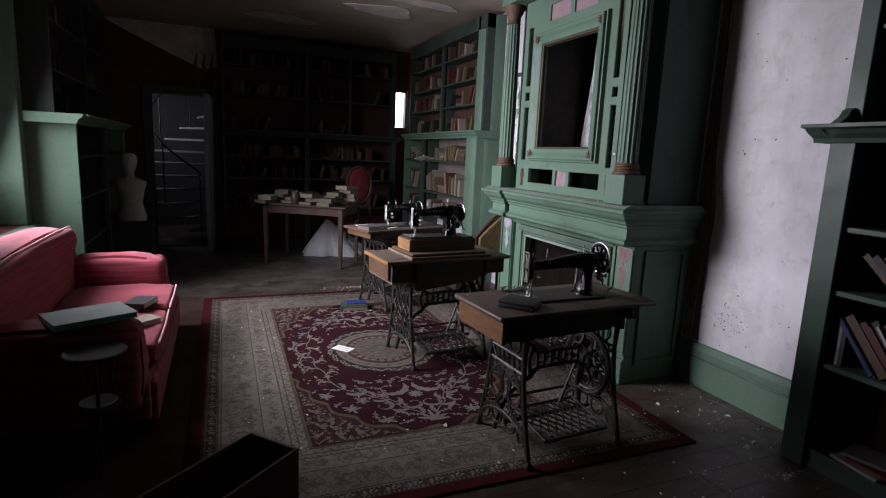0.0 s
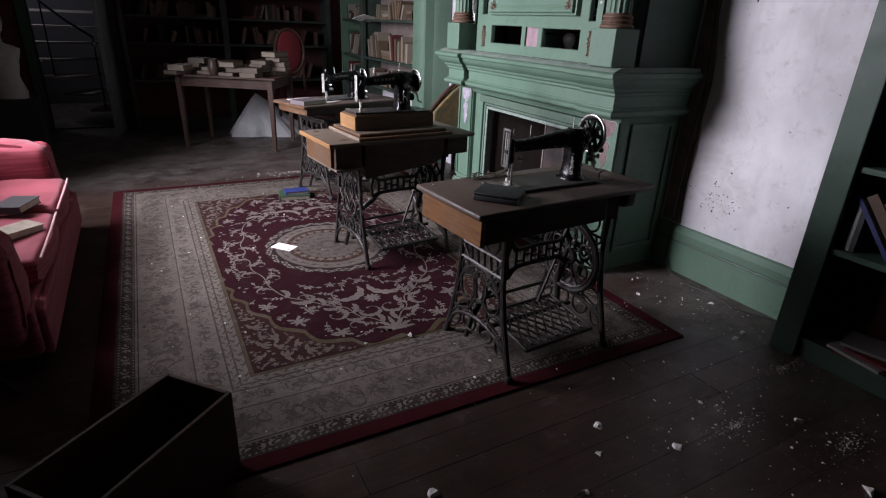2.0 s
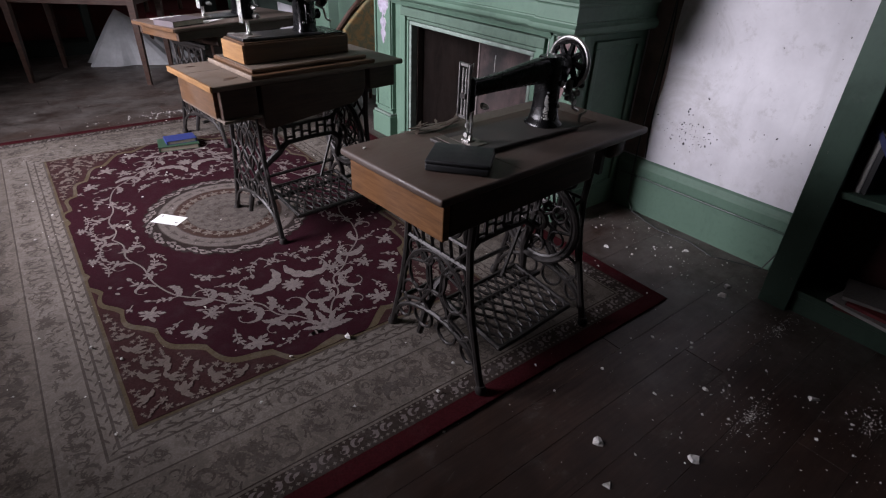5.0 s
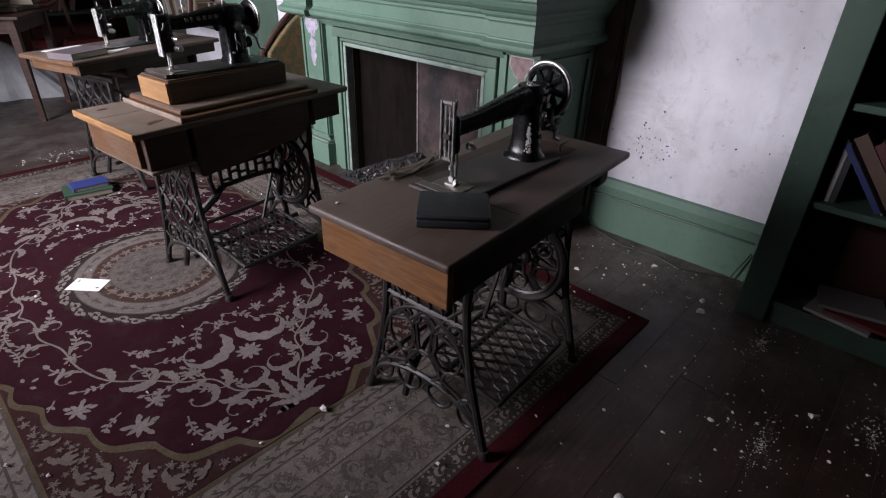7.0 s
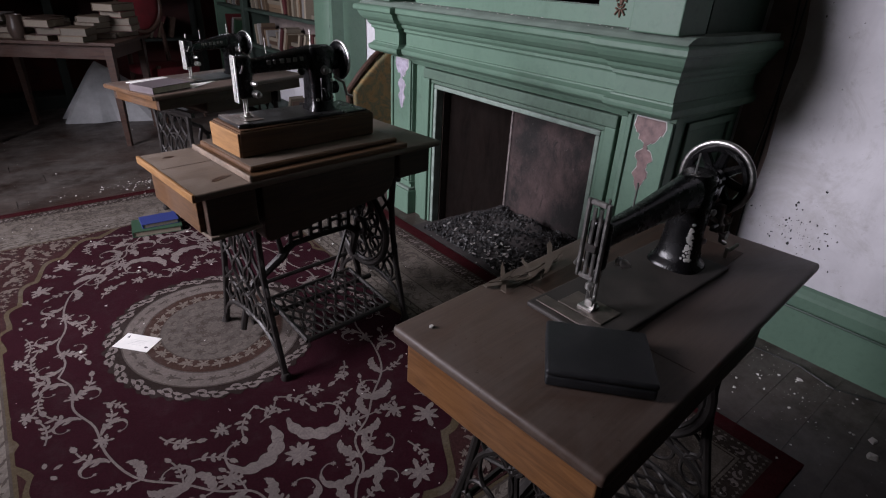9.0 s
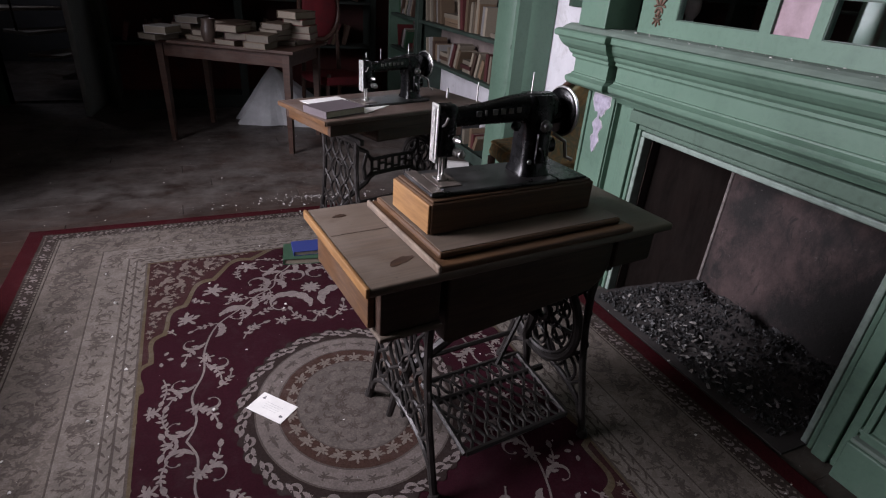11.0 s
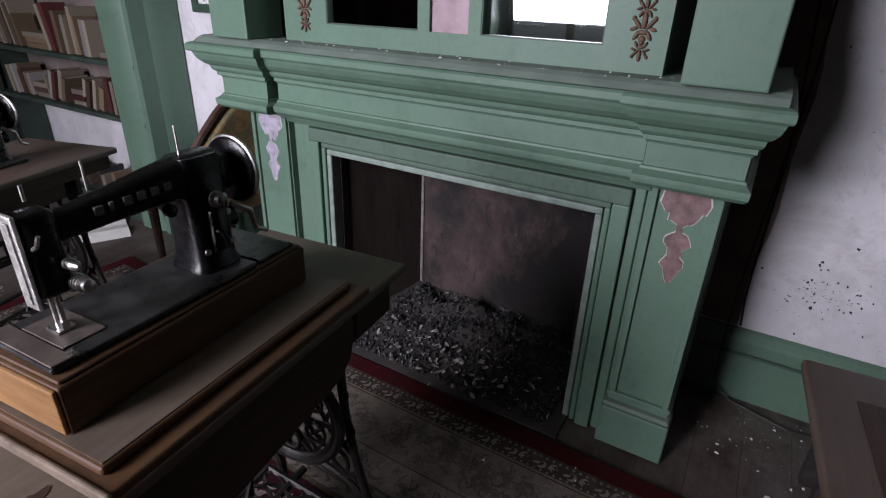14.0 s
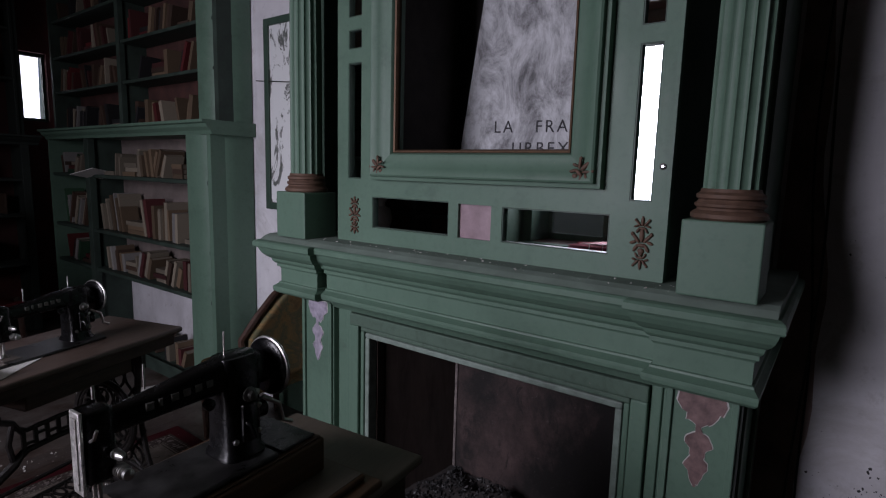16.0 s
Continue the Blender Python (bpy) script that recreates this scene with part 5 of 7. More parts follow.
T1, T2, T3 = pose(1.352, 2.168, 0, 0, 0, 4), pose(1.222, 3.408, 0, 0, 0, 5.5), pose(1.44, 4.725, 0, 0, 0, 17)
spring_table(T1, "treadle sewing table with an orange oak end on black iron legs", 0, 1)
spring_table(T2, "treadle sewing table with raised box and dusty folded-out leaf", 1, 2)
spring_table(T3, "treadle sewing table with loose papers on a dusty top", 1, 3)

# stepped platform and machine box on the middle table
plat = thing("machine_platform", "stepped wooden platform lying on the sewing table", "platform", T2 @ pose(0.165, 0, 0.765))
part("lower_step", quad_board(0, 0.6, 0.0, 0.4, 0, 0.018, 0.006, 3), BROWNOAK, plat)
part("upper_step", quad_board(0.015, 0.575, 0.03, 0.385, 0.018, 0.034, 0.006, 3), BROWNOAK, plat)
part("dusty_top", boxes((0.022, 0.57, 0.037, 0.378, 0.034, 0.0355)), PALEWOOD, plat)
part("worn_edge", quad_board(-0.006, 0.004, -0.004, 0.402, 0.002, 0.022, 0.005, 3), WORNEDGE, plat, "bare worn moulded edge")
mbox = thing("machine_box", "low orange-brown wooden machine case", "box", T2 @ pose(0.2, 0.115, 0.8005))
# browner oak carries the shaded front, yellower oak the window-lit end
part("case", quad_board(0, 0.5, 0, 0.2, 0, 0.078, 0.005, 3), BROWNOAK, mbox)
part("end_panel", quad_board(-0.006, 0.002, 0.003, 0.197, 0.002, 0.076, 0.003, 2), YELLOWOAK, mbox, "orange worn end panel, window light put into its colour")
part("lid_rim", quad_board(0.006, 0.494, 0.006, 0.194, 0.078, 0.083, 0.002, 1), BROWNOAK, mbox)
part("side_hatch", quad_board(0.39, 0.485, 0.015, 0.185, 0.083, 0.089, 0.003, 2), JAPAN, mbox, "black hinged hatch")

sewing_machine(T1 @ pose(0.31, 0.235, 0.766, 0, 0, -3), "black sewing machine with open face frame and spoked chrome wheel", 0.325, 0.078, True, 0.4, False, 0.192)
sewing_machine(T2 @ pose(0.275, 0.215, 0.884, 0, 0, -2), "black sewing machine with chrome face plate on a wooden case", 0.262, 0.06, False, 0.31, True)
sewing_machine(T3 @ pose(0.34, 0.22, 0.765, 0, 0, 0), "black sewing machine with chrome face plate and small wheel", 0.27, 0.06, False, 0.34, True)


def hardback(name, m, w, d, h, cover, label, pages=None, parent=None):
    """A closed book lying flat: w across, d deep, h thick."""
    b = thing(name, label, "book", m)
    u, v = w / 2, 0.003
    part("cover", prism(bmesh.new(), [(-u, 0), (u, 0), (u, v), (-u + 0.004, v), (-u + 0.004, h - v), (u, h - v), (u, h), (-u, h)], "y", -d / 2, d / 2), cover, b)
    part("page_block", boxes((-w / 2 + 0.005, w / 2 - 0.005, -d / 2 + 0.005, d / 2 - 0.005, 0.003, h - 0.003)), pages or PAPER, b)
    return b


PAPER = plain("aged_paper", (0.5, 0.45, 0.36), 0.85, var=0.25, scale=30)
WHITEPAPER = plain("white_card", (0.72, 0.71, 0.68), 0.8, var=0.12, scale=20)
BLACKCLOTH = plain("black_cloth_cover", (0.014, 0.015, 0.017), 0.55, var=0.4, scale=40)
case_ = thing("black_case", "flat black cloth-covered case lying on the sewing table", "case", pose(1.53, 2.317, 0.767, 0, 0, -49))
part("body", soft(boxes((-0.084, 0.084, -0.069, 0.069, 0, 0.019)), 0.004, 3), BLACKCLOTH, case_, "", True)
part("lid", soft(boxes((-0.085, 0.085, -0.07, 0.07, 0.0198, 0.031)), 0.005, 3), BLACKCLOTH, case_, "", True)
q = random.Random(21)
for i in range(12):
    s = q.uniform(0.014, 0.034)
    bm = prism(bmesh.new(), blob(s, 11, 0.6, 2.0, 0.3, i), "z", 0, 0.0015)
    tagged(part("wood_splinter", bm, PALEWOOD, None, "", False, T1 @ pose(0.3 + q.uniform(-0.05, 0.13), 0.4 + q.uniform(-0.03, 0.015), 0.7665 + 0.0022 * i, q.uniform(-5, 5), q.uniform(-4, 4), q.uniform(-30, 60))), "dusty splinter of veneer lying on the table", "debris", "splinters on the table")
bm = prism(bmesh.new(), blob(0.005, 6, 0.2, 1, 0.7, 2), "z", 0, 0.003)
tagged(part("plaster_chip", bm, WHITEPAPER, None, "", False, T1 @ pose(0.05, 0.39, 0.766)), "white plaster chip on the table", "debris")
# papers and book on the far table
hardback("closed_book", T3 @ pose(0.12, 0.13, 0.765, 0, 0, 8), 0.22, 0.16, 0.03, plain("mauve_grey_cover", (0.09, 0.072, 0.078), 0.6), "grey hardback lying on the far sewing table")
for i, (x, y, a) in enumerate(((0.3, 0.16, 25), (0.24, 0.24, -12), (0.18, 0.3, 5))):
    bm = boxes((-0.105, 0.105, -0.07, 0.07, 0, 0.002))
    tagged(part("loose_paper", bm, WHITEPAPER, None, "", False, T3 @ pose(x, y, 0.7655 + 0.0025 * i, 0, 0, a)), "loose white sheet on the far sewing table", "paper", "papers on the table")
# ---- rug ----
def carpet(name, base, var=0.35, dust=0.35, faded=0.0):
    n = Nodes(name, 0.95)
    big = n.noise(2.5, 5, 0.6)
    fine = n.noise(160, 3, 0.7)
    c = n.mix(n.ramp(big, (0.3, 0.0), (0.75, 1.0)), tuple(v * (1 - var) for v in base), base)
    c = n.mix(n.ramp(fine, (0.35, 0.0), (0.7, 0.75)), c, tuple(v * 0.4 for v in base))
    c = n.mix(n.ramp(n.noise(9, 7, 0.75), (0.5, 0.0), (0.85, dust)), c, (0.22, 0.2, 0.19))
    if faded:
        c = n.mix(n.ramp(n.noise(24, 4, 0.6, None, 1.2), (0.48, 0.0), (0.56, faded)), c, tuple(v * 0.42 for v in base))
        c = n.mix(n.ramp(n.noise(3.2, 7, 0.75), (0.45, 0.0), (0.75, faded)), c, tuple(v * 0.4 for v in base))
    n.b.inputs["Specular IOR Level"].default_value = 0.08
    return n.done(c, fine, 0.5, 0.004)


WINE, CREAM = carpet("wine_red_pile", (0.03, 0.0056, 0.0105), dust=0.06), carpet("dusty_beige_pile", (0.185, 0.158, 0.134), faded=0.55)
MOTIF, IVORY = carpet("grey_beige_motif_pile", (0.25, 0.208, 0.196), 0.45, 0.08, 0.4), carpet("ivory_band_pile", (0.21, 0.182, 0.157), faded=0.55)
BANDRED, SEPIA = carpet("red_edge_pile", (0.05, 0.0065, 0.009), dust=0.05), carpet("sepia_line_pile", (0.05, 0.037, 0.031))
OLIVE = carpet("olive_gold_pile", (0.1, 0.076, 0.046))
RC, RA, RB = (1.325, 3.878), 1.248, 1.742
rug = thing("rug", "large worn wine-red and beige patterned carpet with medallion", "rug", pose(RC[0], RC[1], 0, 0, 0, -0.6))
bm = soft(boxes((-RA, RA, -RB, RB, 0.0005, 0.010)), 0.004, 2)
part("red_edge", bm, BANDRED, rug)


LIFT = [0]


def flat(bm, pts, z):
    """One flat patch from an outline, each a hair above the last."""
    LIFT[0] = (LIFT[0] + 1) % 11
    z += 0.00005 * LIFT[0]
    try:
        bm.faces.new([bm.verts.new((x, y, z)) for x, y in pts])
    except ValueError:
        pass


def plate(name, rect, z, mat):
    a, b = rect
    part(name, boxes((-a, a, -b, b, 0.0095, z)), mat, rug)


DARKPILE, TAUPE = carpet("umber_guard_pile", (0.03, 0.02, 0.018), dust=0.1), carpet("taupe_vine_pile", (0.095, 0.077, 0.066), faded=0.3)
SPANDREL = carpet("maroon_brown_pile", (0.045, 0.018, 0.018), dust=0.1)
for name, inset, z, mat in (("guard_stripe", 0.072, 0.0105, SEPIA), ("guard_line", 0.148, 0.0108, CREAM), ("border_line", 0.157, 0.0111, SEPIA), ("outer_border", 0.162, 0.0114, CREAM),
                            ("border_line", 0.36, 0.0118, TAUPE), ("inner_border", 0.366, 0.0122, IVORY), ("guard_line", 0.478, 0.0126, TAUPE), ("pale_guard", 0.486, 0.013, IVORY),
                            ("guard_line", 0.512, 0.0134, TAUPE), ("pale_guard", 0.52, 0.0138, IVORY), ("guard_line", 0.556, 0.0142, TAUPE), ("field_edge", 0.564, 0.0146, OLIVE)):
    plate(name, (RA - inset, RB - inset * 0.92), z, mat)
IA, IB = RA - 0.575, RB - 0.53
plate("corner_ground", (IA, IB), 0.016, SPANDREL)
EA, EB, EN = IA + 0.02, IB - 0.005, 2.1


def inside(x, y, k=1.0):
    return abs(x / (EA * k)) ** EN + abs(y / (EB * k)) ** EN < 1


def superring(k, n=200, lobes=0.0, count=36):
    """The cusped outline of the wine field, kept inside the straight sides."""
    out = []
    for i in range(n):
        a = 2 * math.pi * i / n
        c, s = math.cos(a), math.sin(a)
        r = (abs(c / EA) ** EN + abs(s / EB) ** EN) ** (-1 / EN)
        r *= k + lobes * (abs(math.sin(count * a / 2)) + 0.35 * math.sin(count * a))
        out.append((max(-IA, min(IA, r * c)), max(-IB, min(IB, r * s))))
    return out


bm = bmesh.new()
flat(bm, superring(1.0, 480, 0.034, 32), 0.0166)
part("scalloped_edge", bm, OLIVE, rug)
bm = bmesh.new()
flat(bm, superring(0.972, 480, 0.036, 32), 0.0172)
part("wine_field", bm, WINE, rug)

motif_z = 0.0178
q = random.Random(31)
quarter = []          # outlines in one quarter, mirrored four ways


def ribbon(path, widths):
    left, right = [], []
    for i, p in enumerate(path):
        a, b = path[max(i - 1, 0)], path[min(i + 1, len(path) - 1)]
        dx, dy = b[0] - a[0], b[1] - a[1]
        L = math.hypot(dx, dy) or 1
        nx, ny = -dy / L, dx / L
        left.append((p[0] + nx * widths[i], p[1] + ny * widths[i]))
        right.append((p[0] - nx * widths[i], p[1] - ny * widths[i]))
    return left, right


def strip(path, widths):
    l, r = ribbon(path, widths)
    return [(l[i], l[i + 1], r[i + 1], r[i]) for i in range(len(path) - 1)]


def leaf(x, y, a, L, w):
    ca, sa = math.cos(a), math.sin(a)
    prof = ((0, 0), (0.2, 0.6), (0.45, 1.0), (0.6, 0.75), (0.7, 0.85), (0.85, 0.4), (1, 0), (0.85, -0.4), (0.7, -0.85), (0.6, -0.7), (0.45, -1.0), (0.2, -0.6))
    return [(x + ca * u * L - sa * v * w, y + sa * u * L + ca * v * w) for u, v in prof]


def blossom(x, y, r, petals, ph):
    n = petals * 4
    return [(x + r * (0.72 + 0.28 * math.cos(petals * (2 * math.pi * i / n))) * math.cos(2 * math.pi * i / n + ph), y + r * (0.72 + 0.28 * math.cos(petals * (2 * math.pi * i / n))) * math.sin(2 * math.pi * i / n + ph)) for i in range(n)]


def acanthus(x, y, a, L, w, curl):
    """A curled leaf with toothed lobes, as a row of small patches."""
    n, left, right, mid = 16, [], [], []
    for i in range(n + 1):
        u = i / n
        th = a + curl * u * u
        mid.append((x, y) if i == 0 else (mid[-1][0] + L / n * math.cos(th), mid[-1][1] + L / n * math.sin(th)))
        k = w * math.sin(math.pi * min(1, 0.08 + u * 0.92)) ** 0.7 * (0.62 + 0.38 * abs(math.cos(u * 5 * math.pi)))
        left.append((mid[-1][0] - k * math.sin(th), mid[-1][1] + k * math.cos(th)))
        right.append((mid[-1][0] + k * math.sin(th), mid[-1][1] - k * math.cos(th)))
    return [(left[i], left[i + 1], right[i + 1], right[i]) for i in range(n)]


def curl(x, y, a, size, turn, w=0.1, toothed=True):
    """A crescent acanthus that swells, is cut into lobes and winds into a small eye."""
    path, widths = [], []
    for i in range(46):
        u = i / 45
        th = a + turn * (3.6 * u + 2.6 * max(0, u - 0.6) ** 1.2)
        r = size * (1 - 0.1 * u - 1.55 * max(0, u - 0.62))
        path.append((x + r * math.cos(th), y + r * math.sin(th)))
        body = math.sin(math.pi * min(1, u / 0.75)) ** 0.8 if u < 0.75 else 0.0
        tooth = (0.55 + 0.45 * abs(math.cos(u * 22))) if toothed else 1.0
        widths.append(size * (0.035 + w * 1.7 * body * tooth))
    out = strip(path, widths)
    out.append(blossom(*path[-1], size * 0.16, 6, 0))
    return out


def stem(pts, w=0.0035):
    """A smooth stem through points: its small quads, and a place and heading for each step."""
    path = []
    for k in range(len(pts) - 1):
        p0, p1, p2, p3 = (Vector(pts[max(0, min(len(pts) - 1, k + d))]) for d in (-1, 0, 1, 2))
        for i in range(8):
            t = i / 8
            path.append(tuple(0.5 * (2 * p1 + (p2 - p0) * t + (2 * p0 - 5 * p1 + 4 * p2 - p3) * t * t + (3 * p1 - p0 - 3 * p2 + p3) * t ** 3)))
    path.append(tuple(pts[-1]))
    steps = [(*path[i], math.atan2(path[i + 1][1] - path[i][1], path[i + 1][0] - path[i][0])) for i in range(len(path) - 1)]
    return strip(path, [w] * len(path)), steps


def frond(x, y, a, size, bend, pairs=4):
    """A leafy sprig: paired pointed leaves on a bent stalk, one leaf at the tip."""
    out, px, py = [], x, y
    path = [(x, y)]
    for i in range(1, 13):
        th = a + bend * (i / 12) ** 1.3
        px, py = px + size / 12 * math.cos(th), py + size / 12 * math.sin(th)
        path.append((px, py))
    out += strip(path, [0.0028] * 13)
    for k in range(pairs):
        i = 3 + round(8 * k / pairs)
        th = a + bend * (i / 12) ** 1.3
        for s in (-1, 1):
            out.append(leaf(*path[i], th + s * (0.75 + 0.2 * (k % 2)), size * (0.24 if (k + (s > 0)) % 2 else 0.17), size * 0.058))
    out.append(leaf(*path[-1], a + bend, size * 0.3, size * 0.08))
    return out


def flower(x, y, r, ph=0.0):
    """A lobed blossom with pointed sepals."""
    return [blossom(x, y, r, 7, ph)] + [leaf(x + 0.6 * r * math.cos(ph + k * 1.257), y + 0.6 * r * math.sin(ph + k * 1.257), ph + k * 1.257, r * 0.75, r * 0.22) for k in range(5)]


# one quarter of the field: a fan at the end, two big crescents, a long stem down the side
for k in range(7):
    a = radians(-90 + 26 * (k - 3))
    quarter += acanthus(0.0, 1.13, a, 0.13 - 0.012 * abs(k - 3), 0.014, 0.5 * (1 if k > 3 else -1 if k < 3 else 0))
quarter += curl(0.125, 0.665, radians(200), 0.1, -1, 0.14) + curl(0.06, 0.9, radians(20), 0.062, 1, 0.13) + curl(0.235, 0.885, radians(250), 0.06, -1, 0.13)
quarter += curl(0.34, 0.66, radians(60), 0.062, 1, 0.12) + curl(0.17, 1.03, radians(150), 0.045, 1, 0.12)
bits, steps = stem([(0.0, 1.12), (0.07, 1.0), (0.13, 0.94), (0.16, 0.84), (0.24, 0.78), (0.31, 0.7), (0.41, 0.6), (0.46, 0.46), (0.47, 0.32), (0.51, 0.2), (0.5, 0.08), (0.53, 0.0)])
quarter += bits
for k in range(5, len(steps) - 2, 7):
    x, y, th = steps[k]
    side = 1 if (k // 7) % 2 else -1
    if y > 0.55:
        quarter += acanthus(x, y, th + side * 0.9, 0.105, 0.017, -side * 1.5) + frond(x, y, th - side * 1.0, 0.1, side * 0.6, 3)
    else:
        quarter += frond(x, y, th + side * 0.9, 0.125, -side * 0.9, 3) + curl(x - 0.05 * math.sin(th) * side, y + 0.05 * math.cos(th) * side, th - side * 1.6, 0.042, side, 0.09, False)
for x, y, r in ((0.0, 0.79, 0.036), (0.205, 0.76, 0.03), (0.33, 0.8, 0.032), (0.16, 0.56, 0.026), (0.41, 0.88, 0.044), (0.25, 1.06, 0.042), (0.52, 0.68, 0.04), (0.61, 0.44, 0.034), (0.46, 0.4, 0.024), (0.5, 0.14, 0.024), (0.27, 0.55, 0.02), (0.63, 0.16, 0.026)):
    quarter += flower(x, y, r, x * 20)
for x, y, a, L, b in ((0.05, 0.6, 200, 0.1, 0.7), (0.04, 0.52, 30, 0.13, 0.9), (0.27, 0.63, 170, 0.11, -0.8), (0.29, 0.94, 70, 0.11, 0.7), (0.43, 0.78, 20, 0.1, 0.8), (0.1, 1.08, 40, 0.09, -0.6), (0.32, 0.48, 110, 0.12, 0.9), (0.56, 0.58, 60, 0.1, -0.7), (0.43, 0.22, 150, 0.09, -0.9), (0.6, 0.32, 250, 0.11, 0.7), (0.58, 0.06, 60, 0.1, 0.8)):
    quarter += frond(x, y, radians(a), L, b, 3)
bm = bmesh.new()
for sx in (1, -1):
    for sy in (1, -1):
        for k, poly in enumerate(quarter):
            if all(inside(x, y, 0.985) and abs(x) < IA - 0.01 and (x / 0.385) ** 2 + (y / 0.405) ** 2 > 1 for x, y in poly):
                flat(bm, [(sx * x, sy * y) for x, y in poly], motif_z + 0.0001 * (k % 5))
tagged(part("scrollwork", bm, MOTIF, rug), kind="stuff")

# spandrels: dense curling vines on the dark ground
vines = []
spots = []
for r, tries in ((0.055, 900), (0.042, 2500), (0.03, 4000), (0.02, 4500), (0.013, 4000), (0.008, 2500)):
    for _ in range(tries):
        x, y = q.uniform(0.05, IA), q.uniform(0.2, IB)
        if inside(x - r * 0.7, y - r * 0.7, 1.035) or x + r > IA or y + r > IB or any(math.hypot(x - a, y - b) < (r + c) * 0.74 for a, b, c in spots):
            continue
        spots.append((x, y, r))
        a = q.uniform(0, 6.28)
        if r > 0.04:
            vines += acanthus(x - r * 0.8 * math.cos(a), y - r * 0.8 * math.sin(a), a, r * 1.7, r * 0.26, q.choice((-1.8, 1.8))) + acanthus(x, y, a + 2.2, r * 0.9, r * 0.17, 1.4) + acanthus(x, y, a - 2.2, r * 0.9, r * 0.17, -1.4)
        elif r > 0.025:
            vines += frond(x - r * 0.8 * math.cos(a), y - r * 0.8 * math.sin(a), a, r * 1.6, q.uniform(-1, 1), 3)
        else:
            vines += flower(x, y, r * 0.7, a)
bm = bmesh.new()
for sx in (1, -1):
    for sy in (1, -1):
        for poly in vines:
            if all(u < IA and v < IB for u, v in poly):
                flat(bm, [(sx * u, sy * v) for u, v in poly], 0.0182 + 0.0001 * q.randrange(4))
tagged(part("corner_vines", bm, carpet("dull_vine_pile", (0.19, 0.15, 0.13), 0.4, 0.1, 0.35), rug), kind="stuff")


def oval(k, z, mat, n=72, lobes=0, depth=0.0, name="medallion_ring"):
    bm = bmesh.new()
    flat(bm, [((0.355 * k) * (1 + depth * math.cos(lobes * a)) * math.cos(a), (0.395 * k) * (1 + depth * math.cos(lobes * a)) * math.sin(a)) for a in [2 * math.pi * i / n for i in range(n)]], z)
    part(name, bm, mat, rug)


oval(1.09, 0.0186, DARKPILE, 288, 44, 0.02)
bm = bmesh.new()
for i in range(40):
    a = 2 * math.pi * i / 40
    x, y = 0.365 * math.cos(a), 0.404 * math.sin(a)
    for k, p in enumerate(curl(x, y, a + 1.5, 0.021, 1 if i % 2 else -1, 0.16, False) + [leaf(x, y, a + 1.2, 0.04, 0.009), leaf(x, y, a + 4.4, 0.036, 0.008)]):
        flat(bm, p, 0.0192 + 0.00006 * (k % 5))
tagged(part("medallion_vine", bm, MOTIF, rug), kind="stuff")
oval(0.945, 0.0192, DARKPILE)
oval(0.93, 0.0195, TAUPE)
oval(0.915, 0.0198, carpet("grey_ring_pile", (0.185, 0.155, 0.14), 0.4, 0.1, 0.4))
bm = bmesh.new()
for i in range(26):
    a = 2 * math.pi * i / 26
    x, y = 0.293 * math.cos(a), 0.326 * math.sin(a)
    for p in flower(x, y, 0.014, a) + [leaf(x, y, a + 1.57, 0.045, 0.005)]:
        flat(bm, p, 0.0202)
tagged(part("medallion_rosette", bm, TAUPE, rug), kind="stuff")
oval(0.735, 0.0206, TAUPE)
oval(0.72, 0.021, carpet("brown_ring_pile", (0.062, 0.033, 0.026), dust=0.15))
bm = bmesh.new()
for i in range(24):
    a = 2 * math.pi * i / 24
    for p in flower(0.216 * math.cos(a), 0.24 * math.sin(a), 0.022, a) + [leaf(0.23 * math.cos(a + 0.13), 0.256 * math.sin(a + 0.13), a + 2.2, 0.035, 0.007)]:
        flat(bm, p, 0.0214)
tagged(part("medallion_flower", bm, carpet("dull_petal_pile", (0.2, 0.165, 0.14), 0.4, 0.1, 0.35), rug), kind="stuff")
oval(0.555, 0.0216, TAUPE)
oval(0.54, 0.0221, carpet("grey_heart_pile", (0.15, 0.127, 0.112), 0.4, 0.2, 0.5))
bm = bmesh.new()
for i in range(10):
    a = 2 * math.pi * i / 10
    for rr in (0.05, 0.1, 0.15):
        b = a + rr * 6
        for p in flower(rr * math.cos(b), rr * 1.12 * math.sin(b), 0.016, a) + curl(rr * math.cos(b + 0.3), rr * 1.1 * math.sin(b + 0.3), a, 0.018, 1, 0.13, False):
            flat(bm, p, 0.0225)
tagged(part("medallion_heart", bm, TAUPE, rug), kind="stuff")


def border(name, inset, step, shape, mat, z):
    """A repeat set round the carpet, the same distance in from all four sides."""
    bm = bmesh.new()
    a, b = RA - inset, RB - inset * 0.92
    nx, ny = round(2 * a / step), round(2 * b / step)
    for s in (-1, 1):
        for i in range(nx + 1):
            for p in shape(-a + 2 * a * i / nx, s * b, 0.0, i):
                flat(bm, p, z)
        for i in range(1, ny):
            for p in shape(s * a, -b + 2 * b * i / ny, math.pi / 2, i):
                flat(bm, p, z)
    tagged(part(name, bm, mat, rug), kind="stuff")


